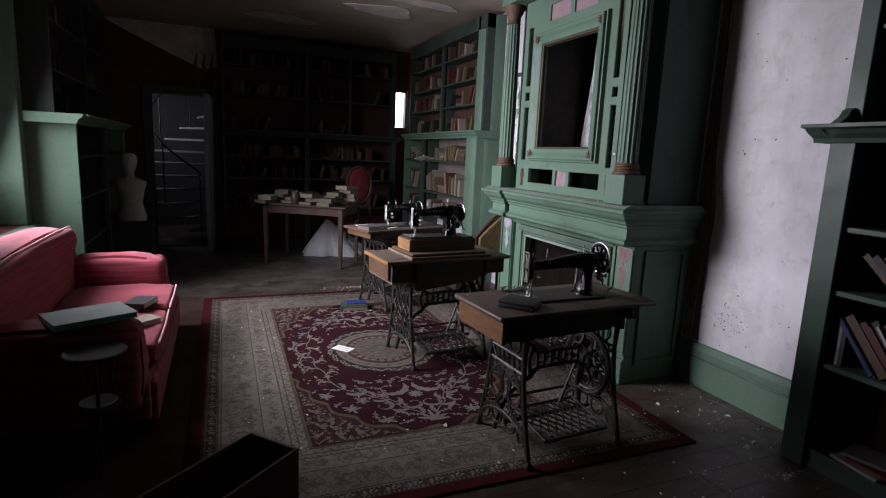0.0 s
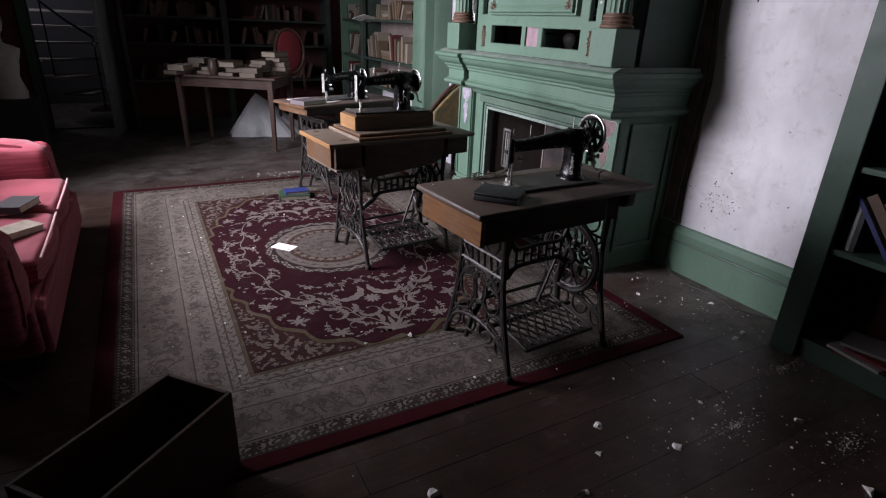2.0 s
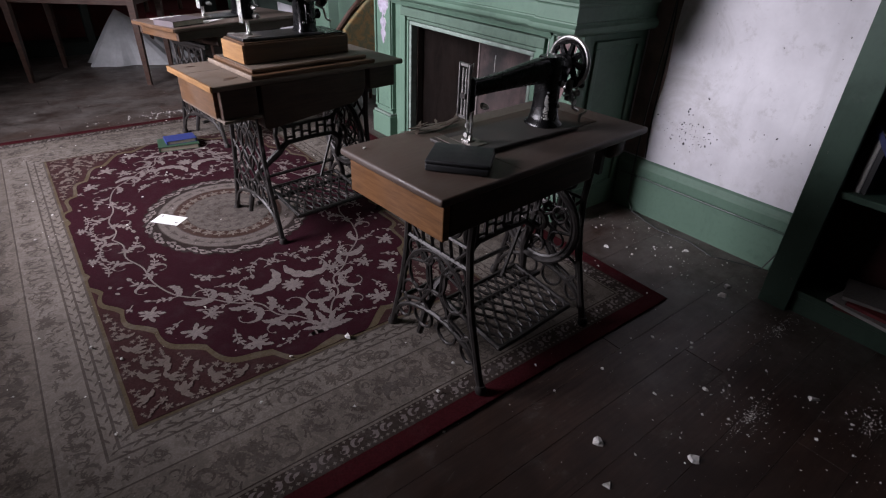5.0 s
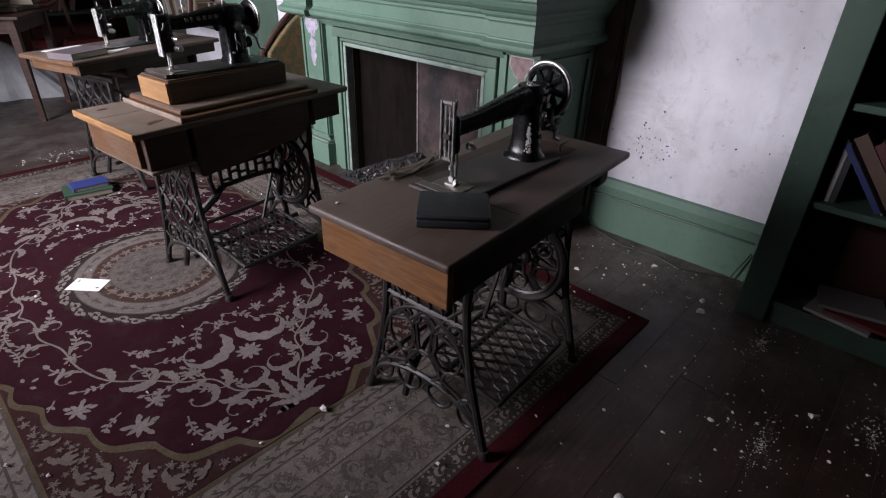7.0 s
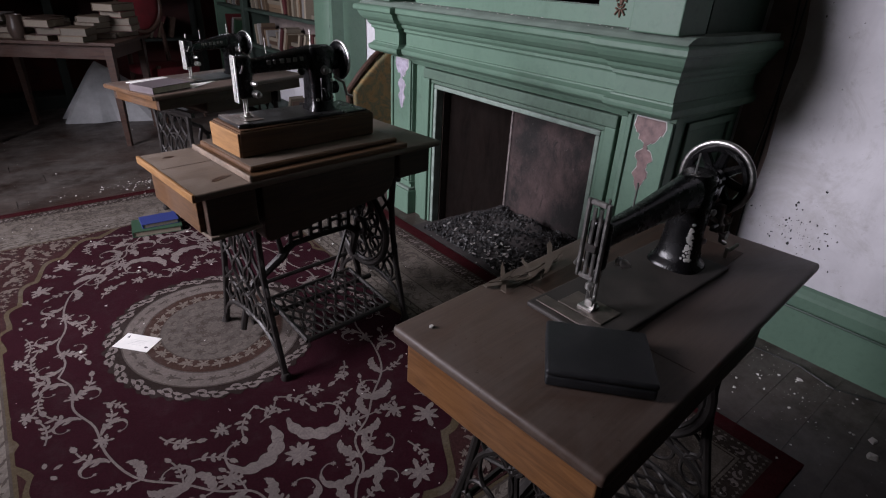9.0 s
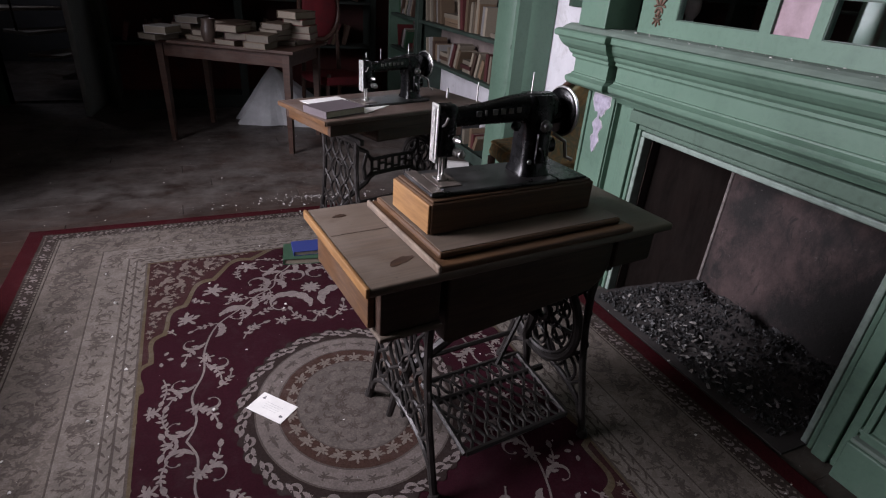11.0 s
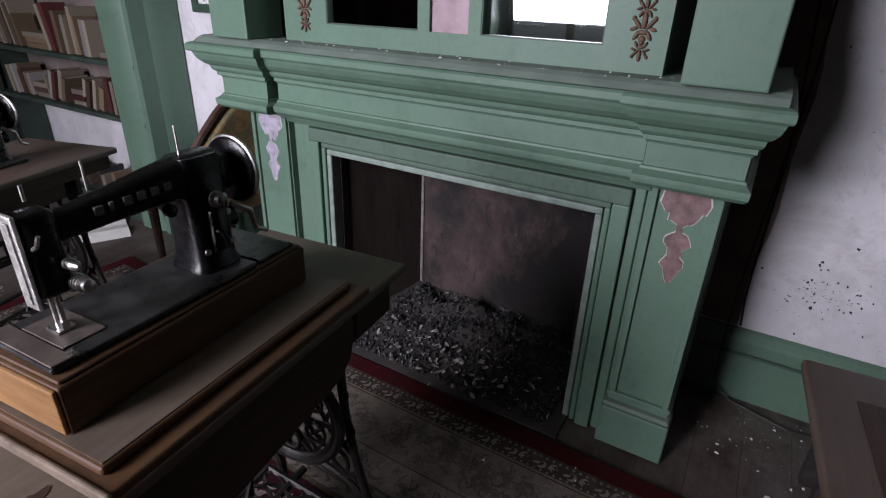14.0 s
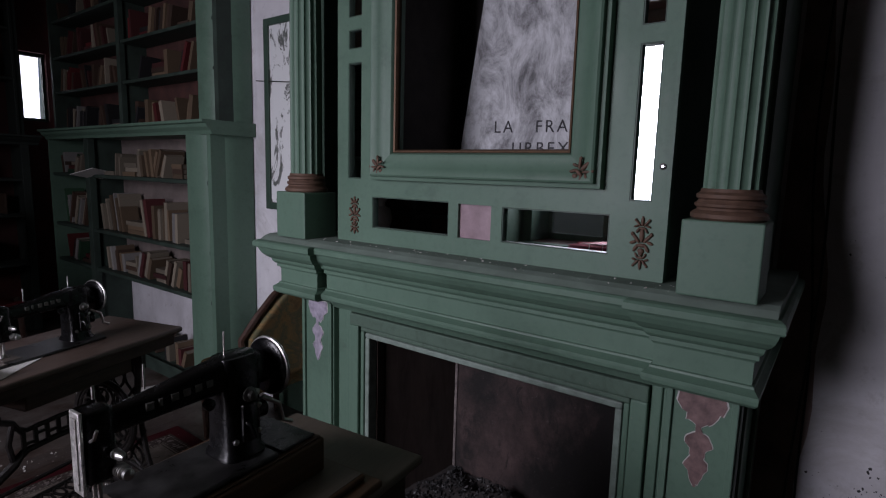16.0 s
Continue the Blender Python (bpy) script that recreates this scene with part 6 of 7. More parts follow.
def band_fill(name, inset, width, mat, z, seed, sizes):
    """Close-set faded sprigs, curls and blossoms filling a wide border."""
    p_, bm = random.Random(seed), bmesh.new()
    a, b = RA - inset - width / 2, RB - (inset + width / 2) * 0.92
    for r, n in sizes:
        for _ in range(n):
            t, off = p_.uniform(-1, 1), p_.uniform(-1, 1) * (width / 2 - r)
            x, y = (t * a, p_.choice((-1, 1)) * b + off) if p_.random() < a / (a + b) else (p_.choice((-1, 1)) * a + off, t * b)
            th = p_.uniform(0, 6.28)
            kind = p_.random()
            for sh in curl(x, y, th, r * 0.8, p_.choice((-1, 1)), 0.13) if kind < 0.4 else frond(x - 0.6 * r * math.cos(th), y - 0.6 * r * math.sin(th), th, r * 1.3, p_.uniform(-1, 1), 3) if kind < 0.75 else flower(x, y, r * 0.6, th):
                flat(bm, sh, z + 0.00004 * p_.randrange(4))
    tagged(part(name, bm, mat, rug), kind="stuff")


FADED = carpet("faded_brown_pile", (0.12, 0.099, 0.085), faded=0.45)
border("outer_bead", 0.087, 0.022, lambda x, y, a, i: [blossom(x, y, 0.007, 4, a)], IVORY, 0.0107)
border("guard_scroll", 0.114, 0.05, lambda x, y, a, i: curl(x, y, a + 1.2, 0.016, 1 if i % 2 else -1, 0.2, False) + [leaf(x, y, a + 0.3, 0.026, 0.006)], MOTIF, 0.0107)
border("inner_bead", 0.141, 0.022, lambda x, y, a, i: [blossom(x, y, 0.006, 4, a)], IVORY, 0.0107)
band_fill("border_vine", 0.165, 0.19, FADED, 0.0116, 51, ((0.05, 190), (0.032, 420), (0.018, 700)))
band_fill("border_dark_vine", 0.165, 0.19, TAUPE, 0.0115, 52, ((0.04, 90), (0.02, 260)))
band_fill("inner_border_vine", 0.37, 0.104, FADED, 0.0124, 53, ((0.034, 200), (0.02, 460), (0.012, 400)))
border("wave_guard", 0.499, 0.03, lambda x, y, a, i: [leaf(x - 0.012 * math.cos(a), y - 0.012 * math.sin(a), a + 0.5 * (-1) ** i, 0.032, 0.004)], TAUPE, 0.0132)
border("wave_guard", 0.538, 0.04, lambda x, y, a, i: [leaf(x - 0.016 * math.cos(a), y - 0.016 * math.sin(a), a + 0.5 * (-1) ** i, 0.042, 0.005), blossom(x, y, 0.006, 4, a)], TAUPE, 0.014)

card = tagged(part("white_card", boxes((-0.0718, 0.0718, -0.0437, 0.0437, 0, 0.0015)), WHITEPAPER, None, "", False, pose(1.057, 3.940, 0.022, 0, 0, -49.7)), "white printed card lying on the carpet", "card")
PRINT = plain("grey_print", (0.12, 0.12, 0.125), 0.8)
part("printed_mark", prism(bmesh.new(), [(-0.058, 0.018), (-0.046, 0.018), (-0.052, 0.034)], "z", 0.0016, 0.002), PRINT, card)
part("printed_mark", prism(bmesh.new(), blob(0.006, 9, 0.5, 1, 1, 4), "z", 0.0016, 0.002, pose(0.052, -0.02, 0)), PRINT, card)
for k in range(4):
    part("print_line", boxes((-0.03, 0.035 - 0.008 * (k % 2), 0.012 - 0.009 * k, 0.0128 - 0.009 * k, 0.0016, 0.0019)), plain("faint_print", (0.45, 0.45, 0.44), 0.8), card)
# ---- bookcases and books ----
# shade inside the dim bookcases, put into near-black red and green
DIMRED = plain("shaded_red_backing", (0.05, 0.014, 0.012), 0.9, var=0.5, scale=5)
DIMGREEN = plain("shaded_green_paint", (0.022, 0.03, 0.025), 0.7, var=0.4, scale=8)
# green of the long case's inside, darkened to carry the shade between shelves
SHADEGREEN = plain("shaded_shelf_green_paint", (0.03, 0.05, 0.038), 0.65, var=0.5, scale=9)
WORNRED = plain("stained_red_backing", (0.075, 0.03, 0.024), 0.8, var=0.6, scale=7)


def cloth(name, base):
    n = Nodes(name, 0.65)
    c = n.mix(n.ramp(n.noise(30, 5), (0.35, 0.0), (0.75, 1.0)), tuple(v * 0.6 for v in base), base)
    return n.done(n.random_shade(c, 0.55, 1.25), n.noise(200, 2), 0.1, 0.001)


COVERS = {k: cloth(k + "_book_cover", v) for k, v in dict(cream=(0.277, 0.238, 0.178), tan=(0.172, 0.119, 0.073), brown=(0.079, 0.046, 0.030), red=(0.132, 0.015, 0.016), blue=(0.020, 0.033, 0.158), green=(0.033, 0.092, 0.046), black=(0.017, 0.017, 0.018), white=(0.363, 0.350, 0.330), maroon=(0.086, 0.020, 0.020)).items()}
PAGES = cloth("yellowed_page_edges", (0.27, 0.23, 0.175))
BOOKS = {}
for k, mat in COVERS.items():
    BOOKS[k] = mesh("book", boxes((0, 0.03, 0, 1, 0, 1), (0.03, 1, 0, 0.09, 0, 1), (0.03, 1, 0.91, 1, 0, 1)), mat)
PAGEMESH = mesh("page_block", boxes((0.03, 0.96, 0.09, 0.91, 0.02, 0.98)), PAGES)
SAY = dict(cream="yellowed cream paperback", tan="tan clothbound book", brown="brown leather book", red="bright red hardback", blue="dark blue hardback", green="green clothbound book", black="black bound volume", white="white paper-covered book", maroon="maroon clothbound book")


def book(color, m, depth, thick, height, where, group):
    """A book: spine at -x, thickness along y, height along z, from its lower corner."""
    if JOIN[0] is not None:
        JOIN[0].setdefault(color, bmesh.new())
        box(JOIN[0][color], 0, 1, 0, 1, 0, 1, m @ Matrix.Diagonal((depth, thick, height, 1)))
        return None
    b = new("book", BOOKS[color])
    b.matrix_basis = m @ Matrix.Diagonal((depth, thick, height, 1))
    tagged(b, SAY[color] + " " + where, "book", group)
    p = new("page_block", PAGEMESH)
    p.parent = b
    return b


JOIN = [None]      # where the dim far books are gathered


def start_join():
    JOIN[0] = {}


def end_join(label):
    for color, bm in JOIN[0].items():
        tagged(part("shelved_books", bm, COVERS[color]), color + " " + label, "books", kind="stuff")
    JOIN[0] = None


qb = random.Random(77)


def fill(base, length, z, height, colors, full, where, group, depth=0.15):
    """Books along local y from 0 to length on a shelf at z; base: pose with -x to the reader."""
    y, lean = 0.01, 0
    while y < length - 0.04:
        if qb.random() > full:
            y += qb.uniform(0.03, 0.12)
            lean = qb.choice((0, 0, 14, 22, -12))
            continue
        t, h, d = qb.uniform(0.016, 0.046), height * qb.uniform(0.5, 0.78), depth * qb.uniform(0.8, 1.1)
        c = qb.choice(colors)
        if qb.random() < 0.07 and y + h < length:
            for k in range(qb.randint(1, 3)):
                book(c, base @ pose(qb.uniform(-0.01, 0.02), y + h, z + 0.032 * k, 90, 0, 0), d, 0.03, h, where, group)
                c = qb.choice(colors)
            y += h + 0.02
            continue
        a = lean + qb.uniform(-2, 2) if abs(lean) > 5 else qb.uniform(-2.5, 2.5)
        rise = math.sin(radians(abs(a))) * t
        shift = h * math.sin(radians(a)) if a > 0 else 0
        if y + t + abs(h * math.sin(radians(a))) > length:
            break
        book(c, base @ pose(qb.uniform(-0.015, 0.02), y + shift, z + (0.0 if a > 0 else rise), a, 0, 0), d, t, h, where, group)
        y += t * 1.02 + (0.004 if lean else 0)
        if qb.random() < 0.14:
            lean = qb.choice((0, 10, 14, 19, 24, -10))


def case(name, label, m, length, depth, lower, counter, posts_low, upper, posts_up, top, set_back, back_low, back_up, paint_mat, left_end=0.0, overhang=0.07, inner=None):
    """A two-stage bookcase: front along local y at x = 0, depth towards +x."""
    t = thing(name, label, "bookcase", m)
    W = 0.04
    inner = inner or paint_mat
    for y in (0, length - W):
        part("side", boxes((0.0, depth, y, y + W, 0, counter - 0.05)), paint_mat, t)
        part("upper_side", boxes((set_back, depth, y, y + W, counter + 0.03, top)), inner, t)
    if left_end:
        for y in (W, ):
            part("stile", soft(boxes((-0.012, 0.02, 0, left_end, 0, counter - 0.05)), 0.004), paint_mat, t)
            part("upper_stile", soft(boxes((set_back - 0.012, set_back + 0.02, 0.03, left_end * 0.9, counter + 0.03, top)), 0.004), inner, t)
    part("plinth", boxes((0.02, 0.04, W, length - W, 0, 0.1)), inner, t)
    for z in lower:
        part("shelf", soft(boxes((0.012, depth, W, length - W, z - 0.026, z)), 0.003, 1), inner, t)
    for z in upper:
        part("upper_shelf", soft(boxes((set_back + 0.012, depth, W, length - W, z - 0.022, z)), 0.003, 1), inner, t)
    for y in posts_low:
        part("post", soft(boxes((0.0, 0.05, y - 0.035, y + 0.035, 0, counter - 0.05)), 0.003), inner, t)
        part("divider", boxes((0.05, depth, y - 0.012, y + 0.012, 0.1, counter - 0.05)), inner, t)
    for y in posts_up:
        part("upper_post", soft(boxes((set_back, set_back + 0.04, y - 0.025, y + 0.025, counter + 0.03, top)), 0.003), inner, t)
        part("upper_divider", boxes((set_back + 0.04, depth, y - 0.012, y + 0.012, counter + 0.03, top)), inner, t)
    c, o = counter, overhang
    prof = [(depth, c - 0.05), (-0.012, c - 0.05), (-0.02, c - 0.03), (-0.03 - o * 0.3, c - 0.01), (-0.03 - o * 0.5, c + 0.008), (-0.03 - o, c + 0.014), (-0.03 - o, c + 0.03), (depth, c + 0.03)]
    part("counter", prism(bmesh.new(), prof, "y", -o, length), paint_mat, t)
    if top > counter + 0.3:
        part("top_rail", boxes((set_back - 0.01, depth, 0, length, top - 0.14, top)), inner, t)
    if back_low:
        part("back", boxes((depth - 0.02, depth - 0.004, W, length - W, lower[1] if len(lower) > 1 else 0.1, counter - 0.05)), back_low, t)
    if back_up:
        part("upper_back", boxes((depth - 0.02, depth - 0.004, W, length - W, counter + 0.03, top)), back_up, t)
    return t


G1, G2, G3, G4 = "books in the long bookcase", "books in the dark far bookcase", "books in the low bookcase", "books piled on the desk"
pale = ["cream"] * 7 + ["white"] * 2 + ["tan"] * 5 + ["brown", "brown", "maroon"]
mixed = ["cream", "cream", "white", "tan", "brown", "maroon", "red", "black", "green", "brown"]
# darker cover mixes stand in for weak light on upper and far shelves
uppers = ["brown", "tan", "maroon", "black", "cream", "brown", "red", "tan", "black"]
dim = ["maroon", "brown", "black", "brown", "maroon", "tan"]

# long case on the east wall
E0, EL = 5.7, 2.52
base = pose(2.9, E0, 0)
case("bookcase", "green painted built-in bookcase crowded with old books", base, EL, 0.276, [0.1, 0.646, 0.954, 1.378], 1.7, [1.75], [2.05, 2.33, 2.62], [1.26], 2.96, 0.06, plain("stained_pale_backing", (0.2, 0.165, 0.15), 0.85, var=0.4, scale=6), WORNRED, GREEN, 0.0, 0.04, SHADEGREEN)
long_case = bpy.data.objects["bookcase"]
for nm, x, w, z0, z1 in (("rounded_end", -0.012, 0.25, 0.0, 1.65), ("upper_rounded_end", 0.05, 0.2, 1.73, 2.96)):
    R = 0.17
    out = [(x, w)] + [(x + R - R * math.cos(a), R - R * math.sin(a) - 0.014) for a in np.linspace(0, math.pi / 2, 10)] + [(0.272, -0.014), (0.272, 0.0), (x + 0.06, w)]
    part(nm, prism(bmesh.new(), out, "z", z0, z1), GREEN, long_case, "", True)
for z, h, full in ((0.646, 0.27, 0.96), (0.954, 0.37, 0.85), (1.378, 0.25, 0.85)):
    fill(base @ pose(0.06, 0.27, 0), 1.42, z, h, pale, full, "on a green shelf", G1)
    fill(base @ pose(0.06, 1.8, 0), 0.66, z, h, mixed, 0.9, "on a green shelf", G1)
fill(base @ pose(0.06, 0.3, 0), 0.9, 0.1, 0.2, mixed, 0.4, "on the lowest green shelf", G1)
for z, full in ((1.73, 0.8), (2.05, 0.55), (2.33, 0.8), (2.62, 0.5)):
    fill(base @ pose(0.1, 0.22, 0), 1.0, z, 0.25, uppers, full, "on an upper green shelf", G1)
    fill(base @ pose(0.1, 1.32, 0), 1.12, z, 0.25, ["black", "black", "brown", "cream", "white"] if z < 1.8 else uppers, full, "on an upper green shelf", G1)
bm = prism(bmesh.new(), [(-0.2, 0.0), (-0.1, 0.022), (0.0, 0.006), (0.1, 0.024), (0.2, 0.002), (0.2, 0.0)], "y", -0.13, 0.13)
tagged(part("open_magazine", bm, WHITEPAPER, None, "", False, pose(2.72, 6.1, 0.001, 0, 0, 65)), "open white magazine lying on the floor", "magazine")
tagged(part("hanging_paper", soft(boxes((-0.1, 0.14, -0.1, 0.12, 0, 0.004)), 0.001, 1), WHITEPAPER, None, "", False, base @ pose(0.0, 1.62, 1.385, -14, 10, 20)), "crumpled white paper hanging off a shelf", "paper")

# far case beside the door
fb = pose(2.78, 8.28, 0, 0, 0, 90)
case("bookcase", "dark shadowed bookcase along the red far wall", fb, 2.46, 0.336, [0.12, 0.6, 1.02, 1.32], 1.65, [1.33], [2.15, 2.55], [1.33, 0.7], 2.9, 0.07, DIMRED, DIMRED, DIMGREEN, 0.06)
start_join()
for z, h, full in ((0.6, 0.3, 0.5), (1.02, 0.26, 0.55), (1.32, 0.24, 0.75)):
    fill(fb @ pose(0.08, 0.1, 0), 1.15, z, h, dim + ["cream"], full, "on a dark shelf", G2)
    fill(fb @ pose(0.08, 1.4, 0), 0.95, z, h, dim, full, "on a dark shelf", G2)
for z in (1.68, 2.15, 2.55):
    fill(fb @ pose(0.13, 0.1, 0), 1.1, z, 0.26, dim, 0.35, "on a dark upper shelf", G2)
    fill(fb @ pose(0.13, 1.4, 0), 0.95, z, 0.26, dim, 0.45, "on a dark upper shelf", G2)

end_join("books standing in the dark far bookcase")

# west case, its lit end towards the window
wb = pose(-0.82, 8.05, 0, 0, 0, 180)
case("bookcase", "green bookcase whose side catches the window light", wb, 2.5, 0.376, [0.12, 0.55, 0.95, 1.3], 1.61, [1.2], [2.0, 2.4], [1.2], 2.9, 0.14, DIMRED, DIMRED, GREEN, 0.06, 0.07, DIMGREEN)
bm = prism(bmesh.new(), [(-0.98, 1.56), (-0.8, 1.56), (-0.78, 1.6), (-0.75, 1.625), (-0.75, 1.64), (-1.19, 1.64), (-1.19, 1.56)], "y", 5.47, 5.55)
part("end_cornice", bm, GREEN, bpy.data.objects["bookcase.002"]).matrix_parent_inverse = wb.inverted()
start_join()
for z in (1.3, 1.64, 2.0, 2.4):
    fill(wb @ pose(0.2, 0.1, 0), 2.2, z, 0.26, dim, 0.35, "on a dim shelf", "books in the west bookcase")

end_join("books standing in the west bookcase")

# low case by the white wall, its weaker light put into the darker green
nb = pose(2.9, -0.65, 0)
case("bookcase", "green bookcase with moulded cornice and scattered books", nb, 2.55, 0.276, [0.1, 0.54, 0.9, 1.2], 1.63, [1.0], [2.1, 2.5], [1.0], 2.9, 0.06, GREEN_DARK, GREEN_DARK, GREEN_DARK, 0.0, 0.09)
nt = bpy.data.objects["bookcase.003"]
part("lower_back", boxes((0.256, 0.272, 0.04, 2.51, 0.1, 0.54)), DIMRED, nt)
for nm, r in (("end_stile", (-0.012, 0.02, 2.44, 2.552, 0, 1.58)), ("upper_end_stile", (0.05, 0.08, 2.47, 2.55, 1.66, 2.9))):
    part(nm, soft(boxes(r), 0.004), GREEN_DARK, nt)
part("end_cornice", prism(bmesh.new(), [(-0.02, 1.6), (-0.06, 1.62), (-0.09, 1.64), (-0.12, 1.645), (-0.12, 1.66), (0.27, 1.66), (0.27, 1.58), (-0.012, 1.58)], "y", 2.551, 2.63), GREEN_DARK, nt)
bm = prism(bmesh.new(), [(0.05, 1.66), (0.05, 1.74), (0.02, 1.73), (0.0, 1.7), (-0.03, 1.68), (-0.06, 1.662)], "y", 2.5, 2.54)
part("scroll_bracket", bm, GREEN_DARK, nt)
tagged(part("white_card", soft(boxes((0, 0.2, 0, 0.3, 0, 0.05)), 0.003), WHITEPAPER, None, "", False, nb @ pose(-0.05, 1.95, 1.66)), "pale flat box lying on the bookcase cornice", "box", "")
qb.seed(5)


# leaning rows: their tops fall towards the white wall
for z, y, rows in ((0.54, 2.26, (("blue", 0.3, 0.018, 38), ("white", 0.29, 0.006, 38), ("brown", 0.3, 0.04, 38), ("maroon", 0.28, 0.03, 37), ("red", 0.27, 0.014, 36), ("black", 0.3, 0.03, 36), ("white", 0.29, 0.012, 35), ("brown", 0.3, 0.035, 34), ("black", 0.28, 0.03, 34), ("blue", 0.26, 0.02, 33), ("white", 0.27, 0.015, 33), ("black", 0.3, 0.035, 32))),
                   (0.9, 2.2, (("brown", 0.25, 0.028, 46), ("black", 0.25, 0.03, 46), ("tan", 0.25, 0.02, 45), ("white", 0.24, 0.012, 44), ("blue", 0.24, 0.02, 44), ("black", 0.26, 0.03, 43), ("brown", 0.25, 0.03, 42)))):
    for c, h, t, a in rows:
        y -= t / math.cos(radians(a))
        book(c, nb @ pose(0.04 + qb.uniform(-0.02, 0.02), y, z + t * math.sin(radians(a)), -a, 0, 0), 0.2, t, h, "leaning on a green shelf", G3)
for yy, h in ((2.42, 0.2), (2.395, 0.22), (2.375, 0.19)):
    book("white" if h > 0.21 else "black", nb @ pose(0.05, yy, 0.54, 0, 0, 0), 0.16, 0.018, h, "standing on a green shelf", G3)
for k, (c, yy, a) in enumerate((("white", 2.05, 4), ("cream", 2.08, -6), ("tan", 2.02, 9))):
    book(c, nb @ pose(0.03, yy + 0.2, 1.2 + 0.03 * k, 90, 0, a), 0.19, 0.028, 0.26, "lying in a loose stack on a shelf", G3)
for k, (c, yy, a) in enumerate((("red", 2.1, 6), ("white", 2.13, -9), ("red", 2.07, -4), ("white", 2.09, 12), ("cream", 1.86, -20), ("white", 1.84, 8), ("black", 1.8, 15))):
    zz = 0.1 + 0.014 * (k if k < 4 else k - 4)
    book(c, nb @ pose(0.0 + 0.006 * k, yy + 0.2, zz, 90, 0, a), 0.17, 0.013, 0.22, "lying flat on the bottom shelf", G3)
fill(nb @ pose(0.04, 1.06, 0), 0.75, 0.54, 0.3, mixed, 0.8, "on a green shelf", G3)
fill(nb @ pose(0.04, 1.06, 0), 0.75, 0.9, 0.26, mixed, 0.8, "on a green shelf", G3)
# ---- sofa, desk, chairs, mannequin and loose things ----
def rosy():
    n = Nodes("striped_rose_upholstery", 0.75)
    stripes = n.noise(40, 2, 0.5, n.mapped((0.05, 0.05, 1.6)))
    c = n.mix(n.ramp(stripes, (0.45, 0.0), (0.55, 1.0)), (0.2, 0.016, 0.032), (0.27, 0.035, 0.055))
    c = n.mix(n.ramp(n.noise(4, 6, 0.7), (0.55, 0.0), (0.8, 0.5)), c, (0.13, 0.02, 0.027))
    n.b.inputs["Sheen Weight"].default_value = 0.1
    return n.done(c, n.noise(180, 3), 0.3, 0.002)


ROSE = rosy()
PIPING = plain("pale_pink_piping", (0.55, 0.3, 0.32), 0.7)


def puffy(x0, x1, y0, y1, z0, z1, w=0.05, sag=0.0, seed=0):
    bm = boxes((x0, x1, y0, y1, z0, z1))
    bmesh.ops.subdivide_edges(bm, edges=bm.edges[:], cuts=5, use_grid_fill=True)
    for v in bm.verts:
        u, s, h = ((v.co.x - x0) / (x1 - x0) * 2 - 1, (v.co.y - y0) / (y1 - y0) * 2 - 1, (v.co.z - z0) / (z1 - z0) * 2 - 1)
        k = noise.noise((v.co.x * 5 + seed, v.co.y * 5, v.co.z * 5)) * 0.012
        v.co.x += (x1 - x0) * 0.5 * u * (-(s * s + h * h) * 0.05) + k
        v.co.y += (y1 - y0) * 0.5 * s * (-(u * u + h * h) * 0.03) + k
        v.co.z += (z1 - z0) * 0.5 * h * (-(u * u + s * s) * 0.12) + k - sag * (1 - u * u) * (1 - s * s) * (h > 0)
    return soft(bm, w, 3, 50)


sofa = thing("sofa", "faded rose-red striped two-seat sofa with pale piping", "sofa", pose(0, 0, 0))
part("base", soft(boxes((-0.96, -0.09, 3.06, 4.86, 0.07, 0.27)), 0.02, 3), ROSE, sofa)
part("seat_cushion", puffy(-0.72, -0.05, 3.27, 3.93, 0.265, 0.42, 0.04, 0.02, 1), ROSE, sofa, "", True)
part("seat_cushion", puffy(-0.72, -0.05, 3.94, 4.61, 0.265, 0.435, 0.04, 0.01, 2), ROSE, sofa, "", True)
part("backrest", puffy(-1.0, -0.7, 3.05, 4.86, 0.25, 0.87, 0.06, 0, 3), ROSE, sofa, "", True)
part("armrest", puffy(-0.82, -0.12, 4.62, 4.88, 0.1, 0.63, 0.06, 0, 4), ROSE, sofa, "", True)
part("armrest", puffy(-0.82, -0.1, 3.0, 3.26, 0.1, 0.61, 0.06, 0, 5), ROSE, sofa, "", True)
part("front_skirt", soft(boxes((-0.1, -0.06, 3.1, 4.82, 0.05, 0.26)), 0.015, 2), ROSE, sofa)
bm = tube(bmesh.new(), [(-0.735, 3.2, 0.828), (-0.725, 3.5, 0.846), (-0.725, 4.3, 0.846), (-0.735, 4.7, 0.83)], 0.007, 6)
part("piping", bm, PIPING, sofa, "pale pink piping", True)
for y0, y1 in ((3.29, 3.91), (3.96, 4.59)):
    part("piping", tube(bmesh.new(), [(-0.062, y0, 0.4), (-0.055, (y0 + y1) / 2, 0.412), (-0.062, y1, 0.402)], 0.006, 6), PIPING, sofa, "pale pink piping", True)
for x in (-0.9, -0.15):
    for y in (3.14, 4.78):
        part("leg", lathe(bmesh.new(), [(0.018, 0), (0.028, 0.07)], 10, pose(x, y, 0)), DARKWOOD, sofa)
hardback("album", pose(-0.33, 3.1, 0.612, 0, 0, 27), 0.34, 0.24, 0.028, plain("grey_green_album_cover", (0.2, 0.24, 0.22), 0.5), "large grey album with green edge on the sofa arm", plain("green_edge", (0.04, 0.25, 0.15), 0.5))
